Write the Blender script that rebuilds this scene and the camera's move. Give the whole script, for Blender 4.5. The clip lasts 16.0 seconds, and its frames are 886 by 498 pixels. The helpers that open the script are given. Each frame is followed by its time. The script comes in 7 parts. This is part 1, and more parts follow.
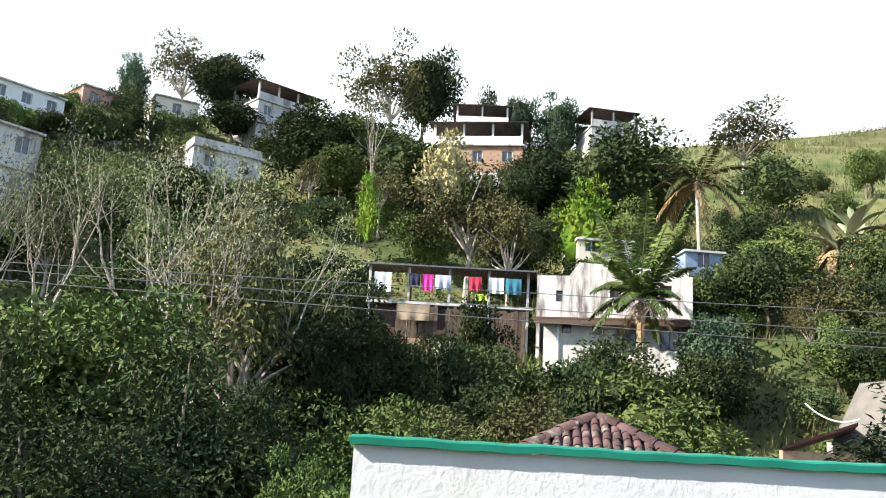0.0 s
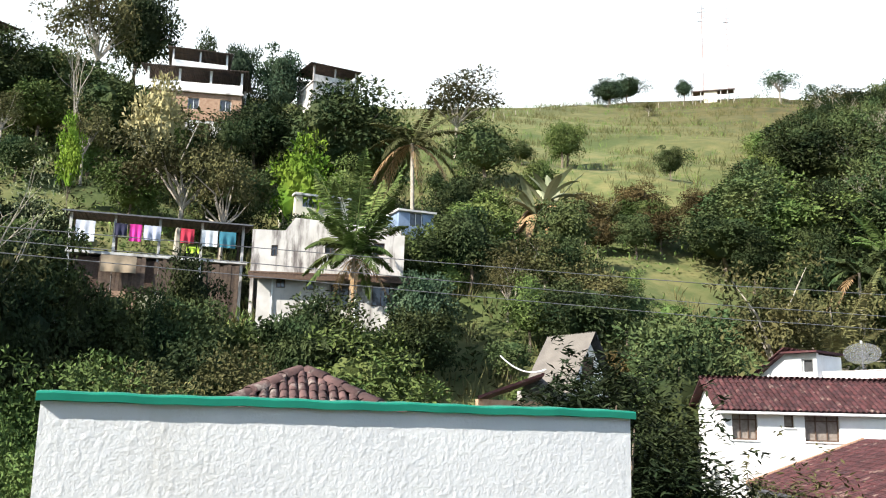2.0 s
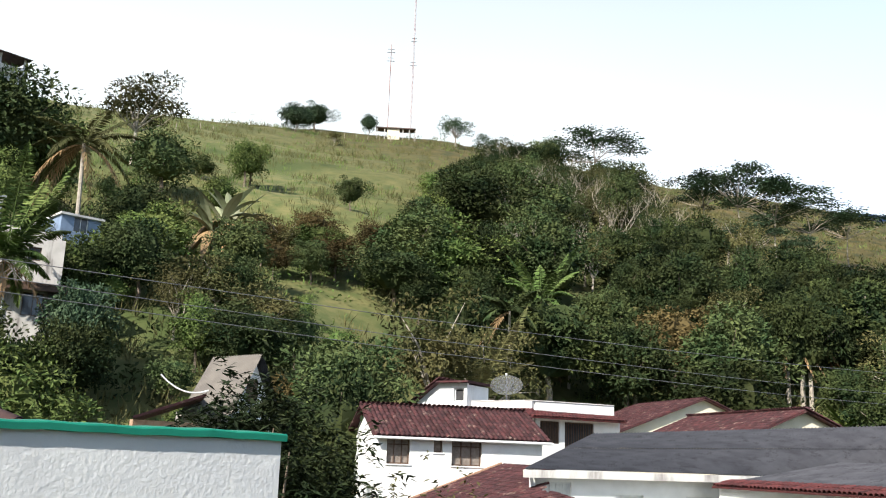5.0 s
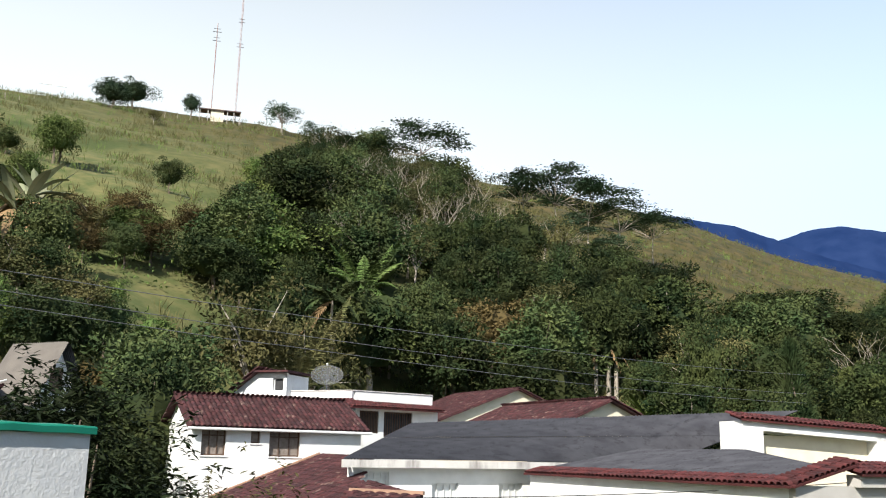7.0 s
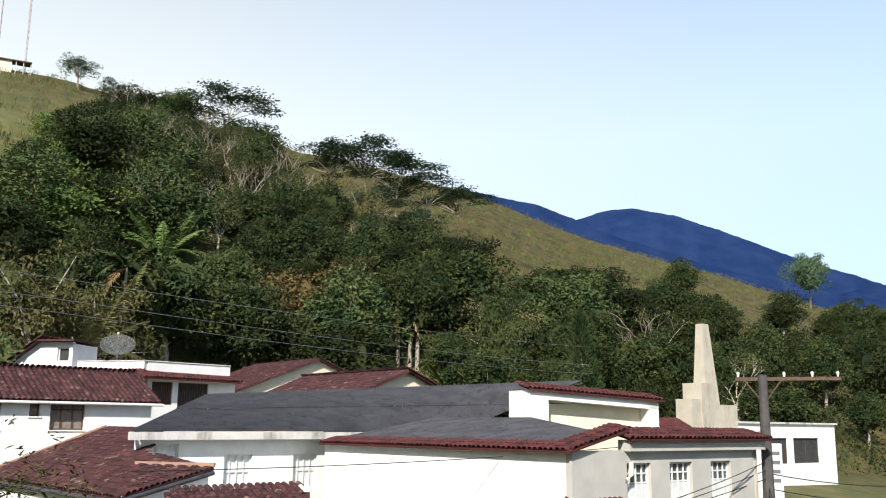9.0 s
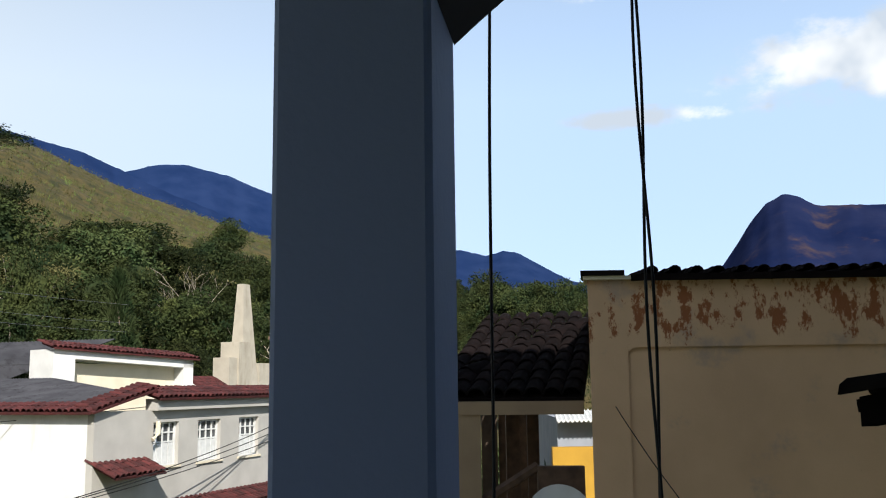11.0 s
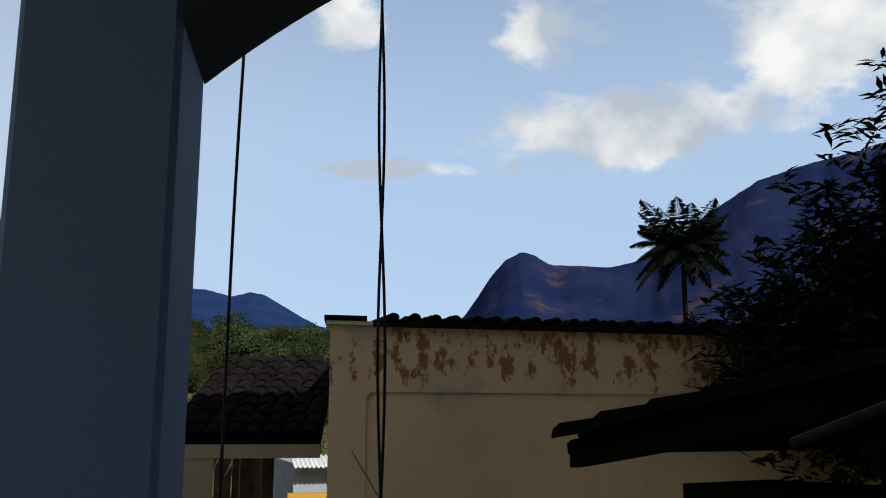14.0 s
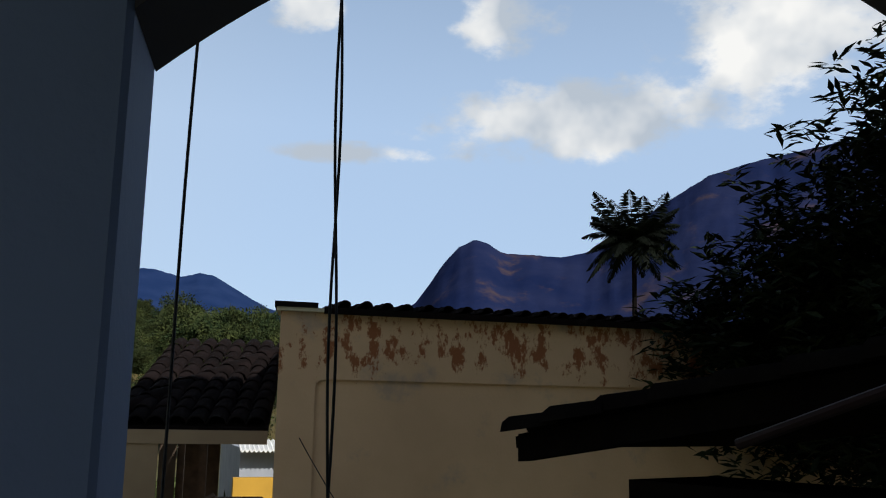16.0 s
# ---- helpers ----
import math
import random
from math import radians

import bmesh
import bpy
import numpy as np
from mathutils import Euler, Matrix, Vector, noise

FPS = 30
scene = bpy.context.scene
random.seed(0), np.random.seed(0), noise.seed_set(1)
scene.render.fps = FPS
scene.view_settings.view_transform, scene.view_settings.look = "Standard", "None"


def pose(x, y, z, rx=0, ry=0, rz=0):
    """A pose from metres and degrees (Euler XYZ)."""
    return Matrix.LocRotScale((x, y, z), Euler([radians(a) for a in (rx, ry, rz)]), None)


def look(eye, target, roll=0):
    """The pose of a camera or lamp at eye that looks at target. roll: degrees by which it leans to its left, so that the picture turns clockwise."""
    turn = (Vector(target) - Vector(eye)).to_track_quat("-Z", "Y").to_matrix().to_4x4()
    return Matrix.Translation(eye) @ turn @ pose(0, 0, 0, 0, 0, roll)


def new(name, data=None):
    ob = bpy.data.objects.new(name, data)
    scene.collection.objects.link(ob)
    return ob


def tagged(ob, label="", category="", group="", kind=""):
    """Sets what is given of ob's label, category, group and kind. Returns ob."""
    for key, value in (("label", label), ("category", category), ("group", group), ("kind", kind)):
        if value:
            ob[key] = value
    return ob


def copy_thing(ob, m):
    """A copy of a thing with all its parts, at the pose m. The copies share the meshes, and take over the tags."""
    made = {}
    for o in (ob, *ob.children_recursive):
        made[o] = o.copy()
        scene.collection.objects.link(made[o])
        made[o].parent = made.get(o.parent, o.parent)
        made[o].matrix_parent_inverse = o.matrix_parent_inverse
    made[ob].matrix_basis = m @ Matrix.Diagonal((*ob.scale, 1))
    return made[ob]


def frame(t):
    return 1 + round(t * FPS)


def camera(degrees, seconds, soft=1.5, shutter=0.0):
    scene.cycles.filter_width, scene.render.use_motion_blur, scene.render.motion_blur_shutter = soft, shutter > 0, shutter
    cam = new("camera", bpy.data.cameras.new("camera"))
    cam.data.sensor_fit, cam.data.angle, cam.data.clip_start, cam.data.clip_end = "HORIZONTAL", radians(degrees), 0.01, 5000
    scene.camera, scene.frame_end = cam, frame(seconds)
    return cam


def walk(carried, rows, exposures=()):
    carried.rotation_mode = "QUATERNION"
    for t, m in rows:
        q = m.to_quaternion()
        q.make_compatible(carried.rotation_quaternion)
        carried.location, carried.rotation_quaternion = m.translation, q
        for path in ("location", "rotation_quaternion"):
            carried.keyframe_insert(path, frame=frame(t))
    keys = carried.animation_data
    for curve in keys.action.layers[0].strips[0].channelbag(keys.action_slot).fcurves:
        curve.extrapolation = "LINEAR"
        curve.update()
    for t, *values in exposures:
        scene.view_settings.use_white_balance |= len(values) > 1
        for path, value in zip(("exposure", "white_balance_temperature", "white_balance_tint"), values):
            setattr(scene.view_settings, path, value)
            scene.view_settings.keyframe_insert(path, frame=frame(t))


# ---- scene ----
cam = camera(51.13, 16.0, soft=1.1)
PATH = [
    (0.0, pose(0.011, 0.302, 7.031, 102.92, -3.14, -1.13)),
    (0.5, pose(0.047, 0.282, 7.029, 102.38, -2.73, -6.86)),
    (1.0, pose(0.063, 0.265, 7.018, 102.10, -2.36, -12.12)),
    (1.5, pose(0.067, 0.230, 7.018, 101.78, -2.02, -15.54)),
    (2.0, pose(0.072, 0.209, 7.010, 100.86, -1.42, -18.51)),
    (2.5, pose(0.087, 0.169, 7.003, 100.61, -1.29, -21.57)),
    (3.0, pose(0.117, 0.099, 6.982, 102.22, -1.71, -25.99)),
    (3.5, pose(0.110, 0.057, 6.996, 101.89, -1.02, -30.14)),
    (4.0, pose(0.082, -0.008, 6.965, 100.76, -0.23, -34.64)),
    (4.2, pose(0.076, -0.013, 6.986, 101.54, -1.02, -35.95)),
    (6.3, pose(0.083, 0.124, 7.012, 102.45, -1.21, -44.55)),
    (6.5, pose(0.082, 0.120, 7.016, 102.76, -1.47, -46.56)),
    (7.0, pose(0.065, 0.070, 7.010, 102.53, -1.21, -49.79)),
    (7.5, pose(0.101, -0.028, 7.005, 100.89, -0.87, -54.63)),
    (8.0, pose(0.133, -0.107, 7.014, 100.22, -0.80, -57.88)),
    (8.2, pose(0.142, -0.103, 7.013, 100.78, -0.89, -58.23)),
    (10.3, pose(0.256, -0.463, 7.002, 98.03, 0.87, -79.29)),
    (10.5, pose(0.253, -0.477, 7.005, 97.75, 0.93, -83.53)),
    (11.0, pose(0.237, -0.487, 6.991, 98.39, 0.71, -89.12)),
    (11.5, pose(0.218, -0.481, 6.981, 98.89, -0.19, -93.78)),
    (12.0, pose(0.187, -0.469, 6.972, 100.37, -0.49, -97.11)),
    (12.5, pose(0.228, -0.474, 6.954, 101.18, -0.90, -98.81)),
    (13.0, pose(0.146, -0.484, 6.966, 101.16, -0.40, -100.43)),
    (13.5, pose(0.149, -0.498, 6.966, 100.82, -0.19, -102.47)),
    (14.0, pose(0.142, -0.501, 6.967, 101.05, 0.05, -104.86)),
    (14.5, pose(0.094, -0.498, 6.951, 101.67, -0.17, -107.91)),
    (15.0, pose(0.098, -0.485, 6.952, 101.86, 0.07, -109.06)),
    (15.5, pose(0.128, -0.496, 6.975, 101.60, -0.15, -109.26)),
    (16.0, pose(0.166, -0.504, 7.000, 100.22, -0.93, -107.98)),
]
EXPOSE = [(0.0, 0.9), (2.5, 0.66), (4.0, 0.44), (6.5, 0.16), (8.0, 0.02), (10.5, -0.14), (11.5, -0.34), (12.5, -0.6), (14.5, -0.65), (16.0, -0.65)]
walk(cam, PATH, EXPOSE)

# ---- sky and sun ----
SUN_AZ, SUN_EL = 106.0, 36.0      # degrees to the left of +y, and above the horizon
world = bpy.data.worlds.new("sky")
scene.world = world
world.use_nodes = True
wn, wl = world.node_tree.nodes, world.node_tree.links
wn.clear()


def wnode(kind, **inputs):
    n = wn.new(kind)
    for k, v in inputs.items():
        n.inputs[k.replace("_", " ")].default_value = v
    return n


sky = wn.new("ShaderNodeTexSky")
sky.sky_type, sky.sun_disc = "NISHITA", False
sky.sun_elevation, sky.sun_rotation = radians(SUN_EL), radians(-SUN_AZ)
sky.air_density, sky.dust_density, sky.ozone_density, sky.altitude = 1.0, 0.5, 1.6, 400
coord = wn.new("ShaderNodeTexCoord")
sep = wn.new("ShaderNodeSeparateXYZ")
wl.new(coord.outputs["Generated"], sep.inputs[0])


def wmath(op, a, b=0.0, c=None, clamp=False):
    n = wn.new("ShaderNodeMath")
    n.operation, n.use_clamp = op, clamp
    for i, v in enumerate((a, b, c)):
        if v is None:
            continue
        if isinstance(v, (int, float)):
            n.inputs[i].default_value = v
        else:
            wl.new(v, n.inputs[i])
    return n.outputs[0]


def cloud_bank(az, el, wide, high, strength):
    """A soft-edged region of the sky where cumulus stands, as a 0..1 value."""
    a, e = radians(az), radians(el)
    dx, dy = -math.sin(a), math.cos(a)
    along = wmath("ADD", wmath("MULTIPLY", sep.outputs[0], dy), wmath("MULTIPLY", sep.outputs[1], -dx))
    ahead = wmath("ADD", wmath("MULTIPLY", sep.outputs[0], dx), wmath("MULTIPLY", sep.outputs[1], dy))
    u = wmath("DIVIDE", along, wmath("MAXIMUM", ahead, 0.05))
    v = wmath("DIVIDE", wmath("SUBTRACT", sep.outputs[2], math.sin(e)), 1.0)
    r = wmath("ADD", wmath("POWER", wmath("DIVIDE", u, radians(wide)), 2.0), wmath("POWER", wmath("DIVIDE", v, radians(high)), 2.0))
    return wmath("MULTIPLY", wmath("SUBTRACT", 1.0, wmath("SQRT", r), clamp=True), strength)


wnoise = wnode("ShaderNodeTexNoise", Scale=9.0, Detail=7.0, Roughness=0.55)
stretch = wn.new("ShaderNodeMapping")
stretch.inputs["Scale"].default_value = (1.0, 1.0, 1.8)
wl.new(coord.outputs["Generated"], stretch.inputs[0])
wl.new(stretch.outputs[0], wnoise.inputs["Vector"])
banks = None
for spec in ((-117.0, 18.0, 14, 3.2, 1.6), (-111.8, 24.3, 4.6, 2.8, 1.4), (-98.3, 24.8, 3.2, 2.4, 1.2), (-102.0, 15.95, 6.0, 0.85, 1.1),
             (-128, 22.5, 10, 5.0, 1.5), (-140, 24, 14, 9, 1.0)):
    one = cloud_bank(*spec)
    banks = one if banks is None else wmath("MAXIMUM", banks, one)
fine = wnode("ShaderNodeTexNoise", Scale=24.0, Detail=6.0, Roughness=0.6)
wl.new(stretch.outputs[0], fine.inputs["Vector"])
lumps = wmath("ADD", wmath("MULTIPLY_ADD", wnoise.outputs[0], 2.6, -1.3), wmath("MULTIPLY_ADD", fine.outputs[0], 1.35, -0.675))
puff = wmath("SUBTRACT", wmath("ADD", banks, lumps), 0.24)
cover = wn.new("ShaderNodeMapRange")
cover.interpolation_type = "SMOOTHSTEP"
cover.inputs[1].default_value, cover.inputs[2].default_value = 0.0, 0.7
wl.new(wmath("MULTIPLY", puff, wmath("MULTIPLY", banks, 5.0, clamp=True)), cover.inputs[0])
# heads white, bodies grey
shade = wnode("ShaderNodeTexNoise", Scale=8.0, Detail=4.0, Roughness=0.5)
wl.new(coord.outputs["Generated"], shade.inputs["Vector"])
thick = wn.new("ShaderNodeValToRGB")
thick.color_ramp.elements[0].color, thick.color_ramp.elements[0].position = (5.9, 6.7, 7.7, 1), 0.44
thick.color_ramp.elements[1].color, thick.color_ramp.elements[1].position = (11.4, 11.4, 11.2, 1), 0.64
wl.new(shade.outputs[0], thick.inputs[0])
# thin haze whitens the sky towards the bright side
haze = wn.new("ShaderNodeMixRGB")
hue = wn.new("ShaderNodeMixRGB")
hue.inputs[1].default_value, hue.inputs[2].default_value = (6.5, 8.7, 11.9, 1), (8.3, 8.9, 9.0, 1)
toward = wn.new("ShaderNodeMapRange")
toward.inputs[1].default_value, toward.inputs[2].default_value = -0.7, 0.1
wl.new(toward.outputs[0], hue.inputs[0])
wl.new(hue.outputs[0], haze.inputs[2])
sunward = wn.new("ShaderNodeMapRange")
sunward.inputs[1].default_value, sunward.inputs[2].default_value = -0.75, 0.35
sunward.inputs[3].default_value, sunward.inputs[4].default_value = 0.72, 0.95
side = wmath("ADD", wmath("MULTIPLY", sep.outputs[0], -0.62), wmath("MULTIPLY", sep.outputs[1], 0.78))
wl.new(side, sunward.inputs[0])
wl.new(side, toward.inputs[0])
lowness = wn.new("ShaderNodeMapRange")
lowness.inputs[1].default_value, lowness.inputs[2].default_value = 0.30, 0.78
lowness.inputs[3].default_value, lowness.inputs[4].default_value = 1.0, 0.06
wl.new(sep.outputs[2], lowness.inputs[0])
wl.new(wmath("MULTIPLY", sunward.outputs[0], lowness.outputs[0]), haze.inputs[0])
wl.new(sky.outputs[0], haze.inputs[1])
mixc = wn.new("ShaderNodeMixRGB")
wl.new(cover.outputs[0], mixc.inputs[0])
wl.new(haze.outputs[0], mixc.inputs[1])
wl.new(thick.outputs[0], mixc.inputs[2])
back = wnode("ShaderNodeBackground", Strength=0.128)
wl.new(mixc.outputs[0], back.inputs[0])
wl.new(back.outputs[0], wn.new("ShaderNodeOutputWorld").inputs[0])

sun = new("sun", bpy.data.lights.new("sun", "SUN"))
sun.data.energy, sun.data.angle, sun.data.color = 8.0, radians(0.6), (1.0, 0.95, 0.88)
sa, se = radians(SUN_AZ), radians(SUN_EL)
SUNWARD = Vector((-math.sin(sa) * math.cos(se), math.cos(sa) * math.cos(se), math.sin(se)))
sun.matrix_world = look(SUNWARD * 50, (0, 0, 0))


# ---- materials ----
def material(name, c1, c2=None, rough=0.8, scale=3.0, bump=0.0, bump_scale=30.0, stain=None, stain_scale=0.6, stain_at=0.6, metal=0.0, spread=0.0, streak=False, translucent=0.0, island=0.0, spec=0.3):
    """Two-tone grain, an optional stain colour at a larger scale, fine relief, and a spread from piece to piece."""
    m = bpy.data.materials.new(name)
    m.use_nodes = True
    nt = m.node_tree
    nd, ln = nt.nodes, nt.links
    b = nd["Principled BSDF"]
    b.inputs["Roughness"].default_value, b.inputs["Metallic"].default_value = rough, metal
    b.inputs["Specular IOR Level"].default_value = spec
    geo = nd.new("ShaderNodeNewGeometry")
    pos = geo.outputs["Position"]
    n1 = nd.new("ShaderNodeTexNoise")
    n1.inputs["Scale"].default_value, n1.inputs["Detail"].default_value = scale, 6
    ln.new(pos, n1.inputs["Vector"])
    ramp = nd.new("ShaderNodeValToRGB")
    c2 = c2 or tuple(v * 0.8 for v in c1)
    ramp.color_ramp.elements[0].color, ramp.color_ramp.elements[1].color = (*c1, 1), (*c2, 1)
    ramp.color_ramp.elements[0].position, ramp.color_ramp.elements[1].position = 0.35, 0.68
    ln.new(n1.outputs[0], ramp.inputs[0])
    col = ramp.outputs[0]
    if stain:
        n2 = nd.new("ShaderNodeTexNoise")
        n2.inputs["Scale"].default_value, n2.inputs["Detail"].default_value, n2.inputs["Roughness"].default_value = stain_scale, 8, 0.65
        if streak:
            mp = nd.new("ShaderNodeMapping")
            mp.inputs["Scale"].default_value = (1, 1, 0.18)
            ln.new(pos, mp.inputs[0])
            ln.new(mp.outputs[0], n2.inputs["Vector"])
        else:
            ln.new(pos, n2.inputs["Vector"])
        mr = nd.new("ShaderNodeMapRange")
        mr.interpolation_type = "SMOOTHSTEP"
        mr.inputs[1].default_value, mr.inputs[2].default_value = stain_at - 0.07, stain_at + 0.1
        ln.new(n2.outputs[0], mr.inputs[0])
        mx = nd.new("ShaderNodeMixRGB")
        mx.inputs[2].default_value = (*stain, 1)
        ln.new(mr.outputs[0], mx.inputs[0])
        ln.new(col, mx.inputs[1])
        col = mx.outputs[0]
    if spread or island:
        oi = nd.new("ShaderNodeObjectInfo")
        val = nd.new("ShaderNodeMath")
        val.operation = "MULTIPLY_ADD"
        ln.new(oi.outputs["Random"] if spread else geo.outputs["Random Per Island"], val.inputs[0])
        val.inputs[1].default_value, val.inputs[2].default_value = 2 * (spread or island), 1 - (spread or island)
        hs = nd.new("ShaderNodeHueSaturation")
        ln.new(col, hs.inputs["Color"])
        ln.new(val.outputs[0], hs.inputs["Value"])
        if spread and island:
            hv = nd.new("ShaderNodeMath")
            hv.operation = "MULTIPLY_ADD"
            ln.new(geo.outputs["Random Per Island"], hv.inputs[0])
            hv.inputs[1].default_value, hv.inputs[2].default_value = 2 * island, 1 - island
            pv = nd.new("ShaderNodeMath")
            pv.operation = "MULTIPLY"
            ln.new(hv.outputs[0], pv.inputs[0])
            ln.new(val.outputs[0], pv.inputs[1])
            ln.new(pv.outputs[0], hs.inputs["Value"])
        col = hs.outputs[0]
    ln.new(col, b.inputs["Base Color"])
    if bump:
        n3 = nd.new("ShaderNodeTexNoise")
        n3.inputs["Scale"].default_value, n3.inputs["Detail"].default_value = bump_scale, 4
        ln.new(pos, n3.inputs["Vector"])
        bp = nd.new("ShaderNodeBump")
        bp.inputs["Strength"].default_value, bp.inputs["Distance"].default_value = 0.6, bump
        ln.new(n3.outputs[0], bp.inputs["Height"])
        ln.new(bp.outputs[0], b.inputs["Normal"])
    if translucent:
        tr = nd.new("ShaderNodeBsdfTranslucent")
        ln.new(col, tr.inputs[0])
        ms = nd.new("ShaderNodeMixShader")
        ms.inputs[0].default_value = translucent
        ln.new(b.outputs[0], ms.inputs[1])
        ln.new(tr.outputs[0], ms.inputs[2])
        ln.new(ms.outputs[0], nd["Material Output"].inputs[0])
    return m


def leafy(name, c1, c2, spread=0.45, island=0.28, scale=0.35):
    return material(name, c1, c2, rough=0.7, scale=scale, spread=spread, island=island, translucent=0.05, spec=0.08)


GRASS = material("hill_grass", (0.070, 0.088, 0.026), (0.150, 0.138, 0.052), rough=0.95, scale=0.55, stain=(0.05, 0.07, 0.018), stain_scale=0.05, stain_at=0.55, bump=0.15, bump_scale=1.2)


def browner_away(m):
    """The pasture dries to olive brown along the farther slope."""
    nd, ln = m.node_tree.nodes, m.node_tree.links
    b = nd["Principled BSDF"]
    src = b.inputs["Base Color"].links[0].from_socket
    geo, sep = nd.new("ShaderNodeNewGeometry"), nd.new("ShaderNodeSeparateXYZ")
    ln.new(geo.outputs["Position"], sep.inputs[0])
    mr = nd.new("ShaderNodeMapRange")
    mr.inputs[1].default_value, mr.inputs[2].default_value = 60.0, 125.0
    ln.new(sep.outputs[0], mr.inputs[0])
    n = nd.new("ShaderNodeTexNoise")
    n.inputs["Scale"].default_value, n.inputs["Detail"].default_value = 0.4, 8
    ln.new(geo.outputs["Position"], n.inputs["Vector"])
    rp = nd.new("ShaderNodeValToRGB")
    rp.color_ramp.elements[0].color, rp.color_ramp.elements[1].color = (0.032, 0.034, 0.010, 1), (0.095, 0.070, 0.022, 1)
    rp.color_ramp.elements[0].position, rp.color_ramp.elements[1].position = 0.35, 0.65
    ln.new(n.outputs[0], rp.inputs[0])
    mx = nd.new("ShaderNodeMixRGB")
    ln.new(mr.outputs[0], mx.inputs[0])
    ln.new(src, mx.inputs[1])
    ln.new(rp.outputs[0], mx.inputs[2])
    ln.new(mx.outputs[0], b.inputs["Base Color"])


browner_away(GRASS)
LEAF_DARK = leafy("dark_leaves", (0.024, 0.044, 0.017), (0.070, 0.084, 0.030))
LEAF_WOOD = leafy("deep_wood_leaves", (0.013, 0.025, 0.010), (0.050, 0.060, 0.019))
LEAF_MID = leafy("mid_green_leaves", (0.062, 0.105, 0.028), (0.115, 0.138, 0.042))
# leaf green darkened so that the gully's shade sits in the colour
LEAF_GULLY_SHADE = leafy("shade_dark_gully_leaves", (0.013, 0.026, 0.011), (0.040, 0.052, 0.019))
LEAF_FEATHER = leafy("sunlit_feathery_leaves", (0.052, 0.092, 0.024), (0.10, 0.135, 0.042))
LEAF_PALE = leafy("pale_torn_leaves", (0.17, 0.20, 0.11), (0.25, 0.25, 0.16))
LEAF_BRIGHT = leafy("bright_green_leaves", (0.075, 0.15, 0.014), (0.13, 0.18, 0.02))
LEAF_OLIVE = leafy("olive_leaves", (0.062, 0.068, 0.026), (0.105, 0.094, 0.038))
LEAF_YELLOW = leafy("pale_yellow_leaves", (0.29, 0.26, 0.12), (0.37, 0.33, 0.17))
LEAF_GREY = leafy("grey_green_leaves", (0.13, 0.15, 0.075), (0.20, 0.205, 0.12))
LEAF_RUST = leafy("russet_leaves", (0.062, 0.050, 0.021), (0.10, 0.072, 0.028))
LEAF_BLUE = leafy("blue_green_leaves", (0.035, 0.065, 0.035), (0.07, 0.10, 0.055))
LEAF_DRY = leafy("dry_brown_fronds", (0.22, 0.14, 0.07), (0.30, 0.21, 0.11))
BARK = material("brown_bark", (0.12, 0.09, 0.065), (0.21, 0.17, 0.13), rough=0.95, scale=6, bump=0.02, bump_scale=18)
BARK_PALE = material("pale_bark", (0.36, 0.32, 0.26), (0.24, 0.21, 0.17), rough=0.95, scale=4, bump=0.02, bump_scale=18)
WHITE = material("white_limewash", (0.74, 0.74, 0.72), (0.66, 0.66, 0.64), rough=0.9, scale=2.0, bump=0.004, bump_scale=40, stain=(0.55, 0.53, 0.48), stain_scale=0.7, stain_at=0.66, streak=True)
WHITE_DIRTY = material("stained_white_render", (0.58, 0.565, 0.53), (0.46, 0.445, 0.42), rough=0.9, scale=1.5, bump=0.006, bump_scale=30, stain=(0.20, 0.18, 0.17), stain_scale=0.75, stain_at=0.56, streak=True)
CREAM = material("cream_render", (0.70, 0.64, 0.50), (0.62, 0.56, 0.43), rough=0.9, scale=1.5, bump=0.004, bump_scale=40, stain=(0.50, 0.38, 0.22), stain_scale=0.8, stain_at=0.68, streak=True)
OFFWHITE = material("offwhite_render", (0.45, 0.435, 0.40), (0.39, 0.375, 0.345), rough=0.9, scale=1.5, bump=0.004, bump_scale=40, stain=(0.45, 0.42, 0.36), stain_scale=0.8, stain_at=0.66, streak=True)
TILE = material("weathered_clay_tile", (0.066, 0.022, 0.022), (0.036, 0.016, 0.018), rough=0.9, scale=3.5, stain=(0.22, 0.16, 0.13), stain_scale=2.2, stain_at=0.63, island=0.4, spread=0.2, bump=0.004, bump_scale=60)
BEIGE = material("beige_concrete", (0.44, 0.40, 0.33), (0.37, 0.335, 0.275), rough=0.9, scale=1.5, bump=0.004, bump_scale=40, stain=(0.25, 0.21, 0.16), stain_scale=0.8, stain_at=0.62, streak=True)
MORTAR = material("orange_tan_mortar", (0.36, 0.22, 0.15), (0.27, 0.17, 0.12), rough=0.95, scale=4)
TILE_RED = material("red_clay_tile", (0.085, 0.021, 0.02), (0.045, 0.015, 0.015), rough=0.85, scale=3, island=0.35, spread=0.15)
FIBRO = material("dark_grey_fibre_cement", (0.045, 0.045, 0.052), (0.07, 0.07, 0.078), rough=0.95, scale=1.2, stain=(0.032, 0.032, 0.036), stain_scale=2.2, stain_at=0.58, bump=0.004, bump_scale=45)
WOOD_DARK = material("dark_stained_wood", (0.07, 0.042, 0.03), (0.12, 0.075, 0.05), rough=0.7, scale=9)
WOOD_GREY = material("weathered_grey_boards", (0.12, 0.085, 0.06), (0.065, 0.045, 0.035), rough=0.9, scale=5, spread=0.3)
CURTAIN = material("brown_curtain", (0.24, 0.20, 0.17), (0.15, 0.125, 0.105), rough=0.95, scale=7)
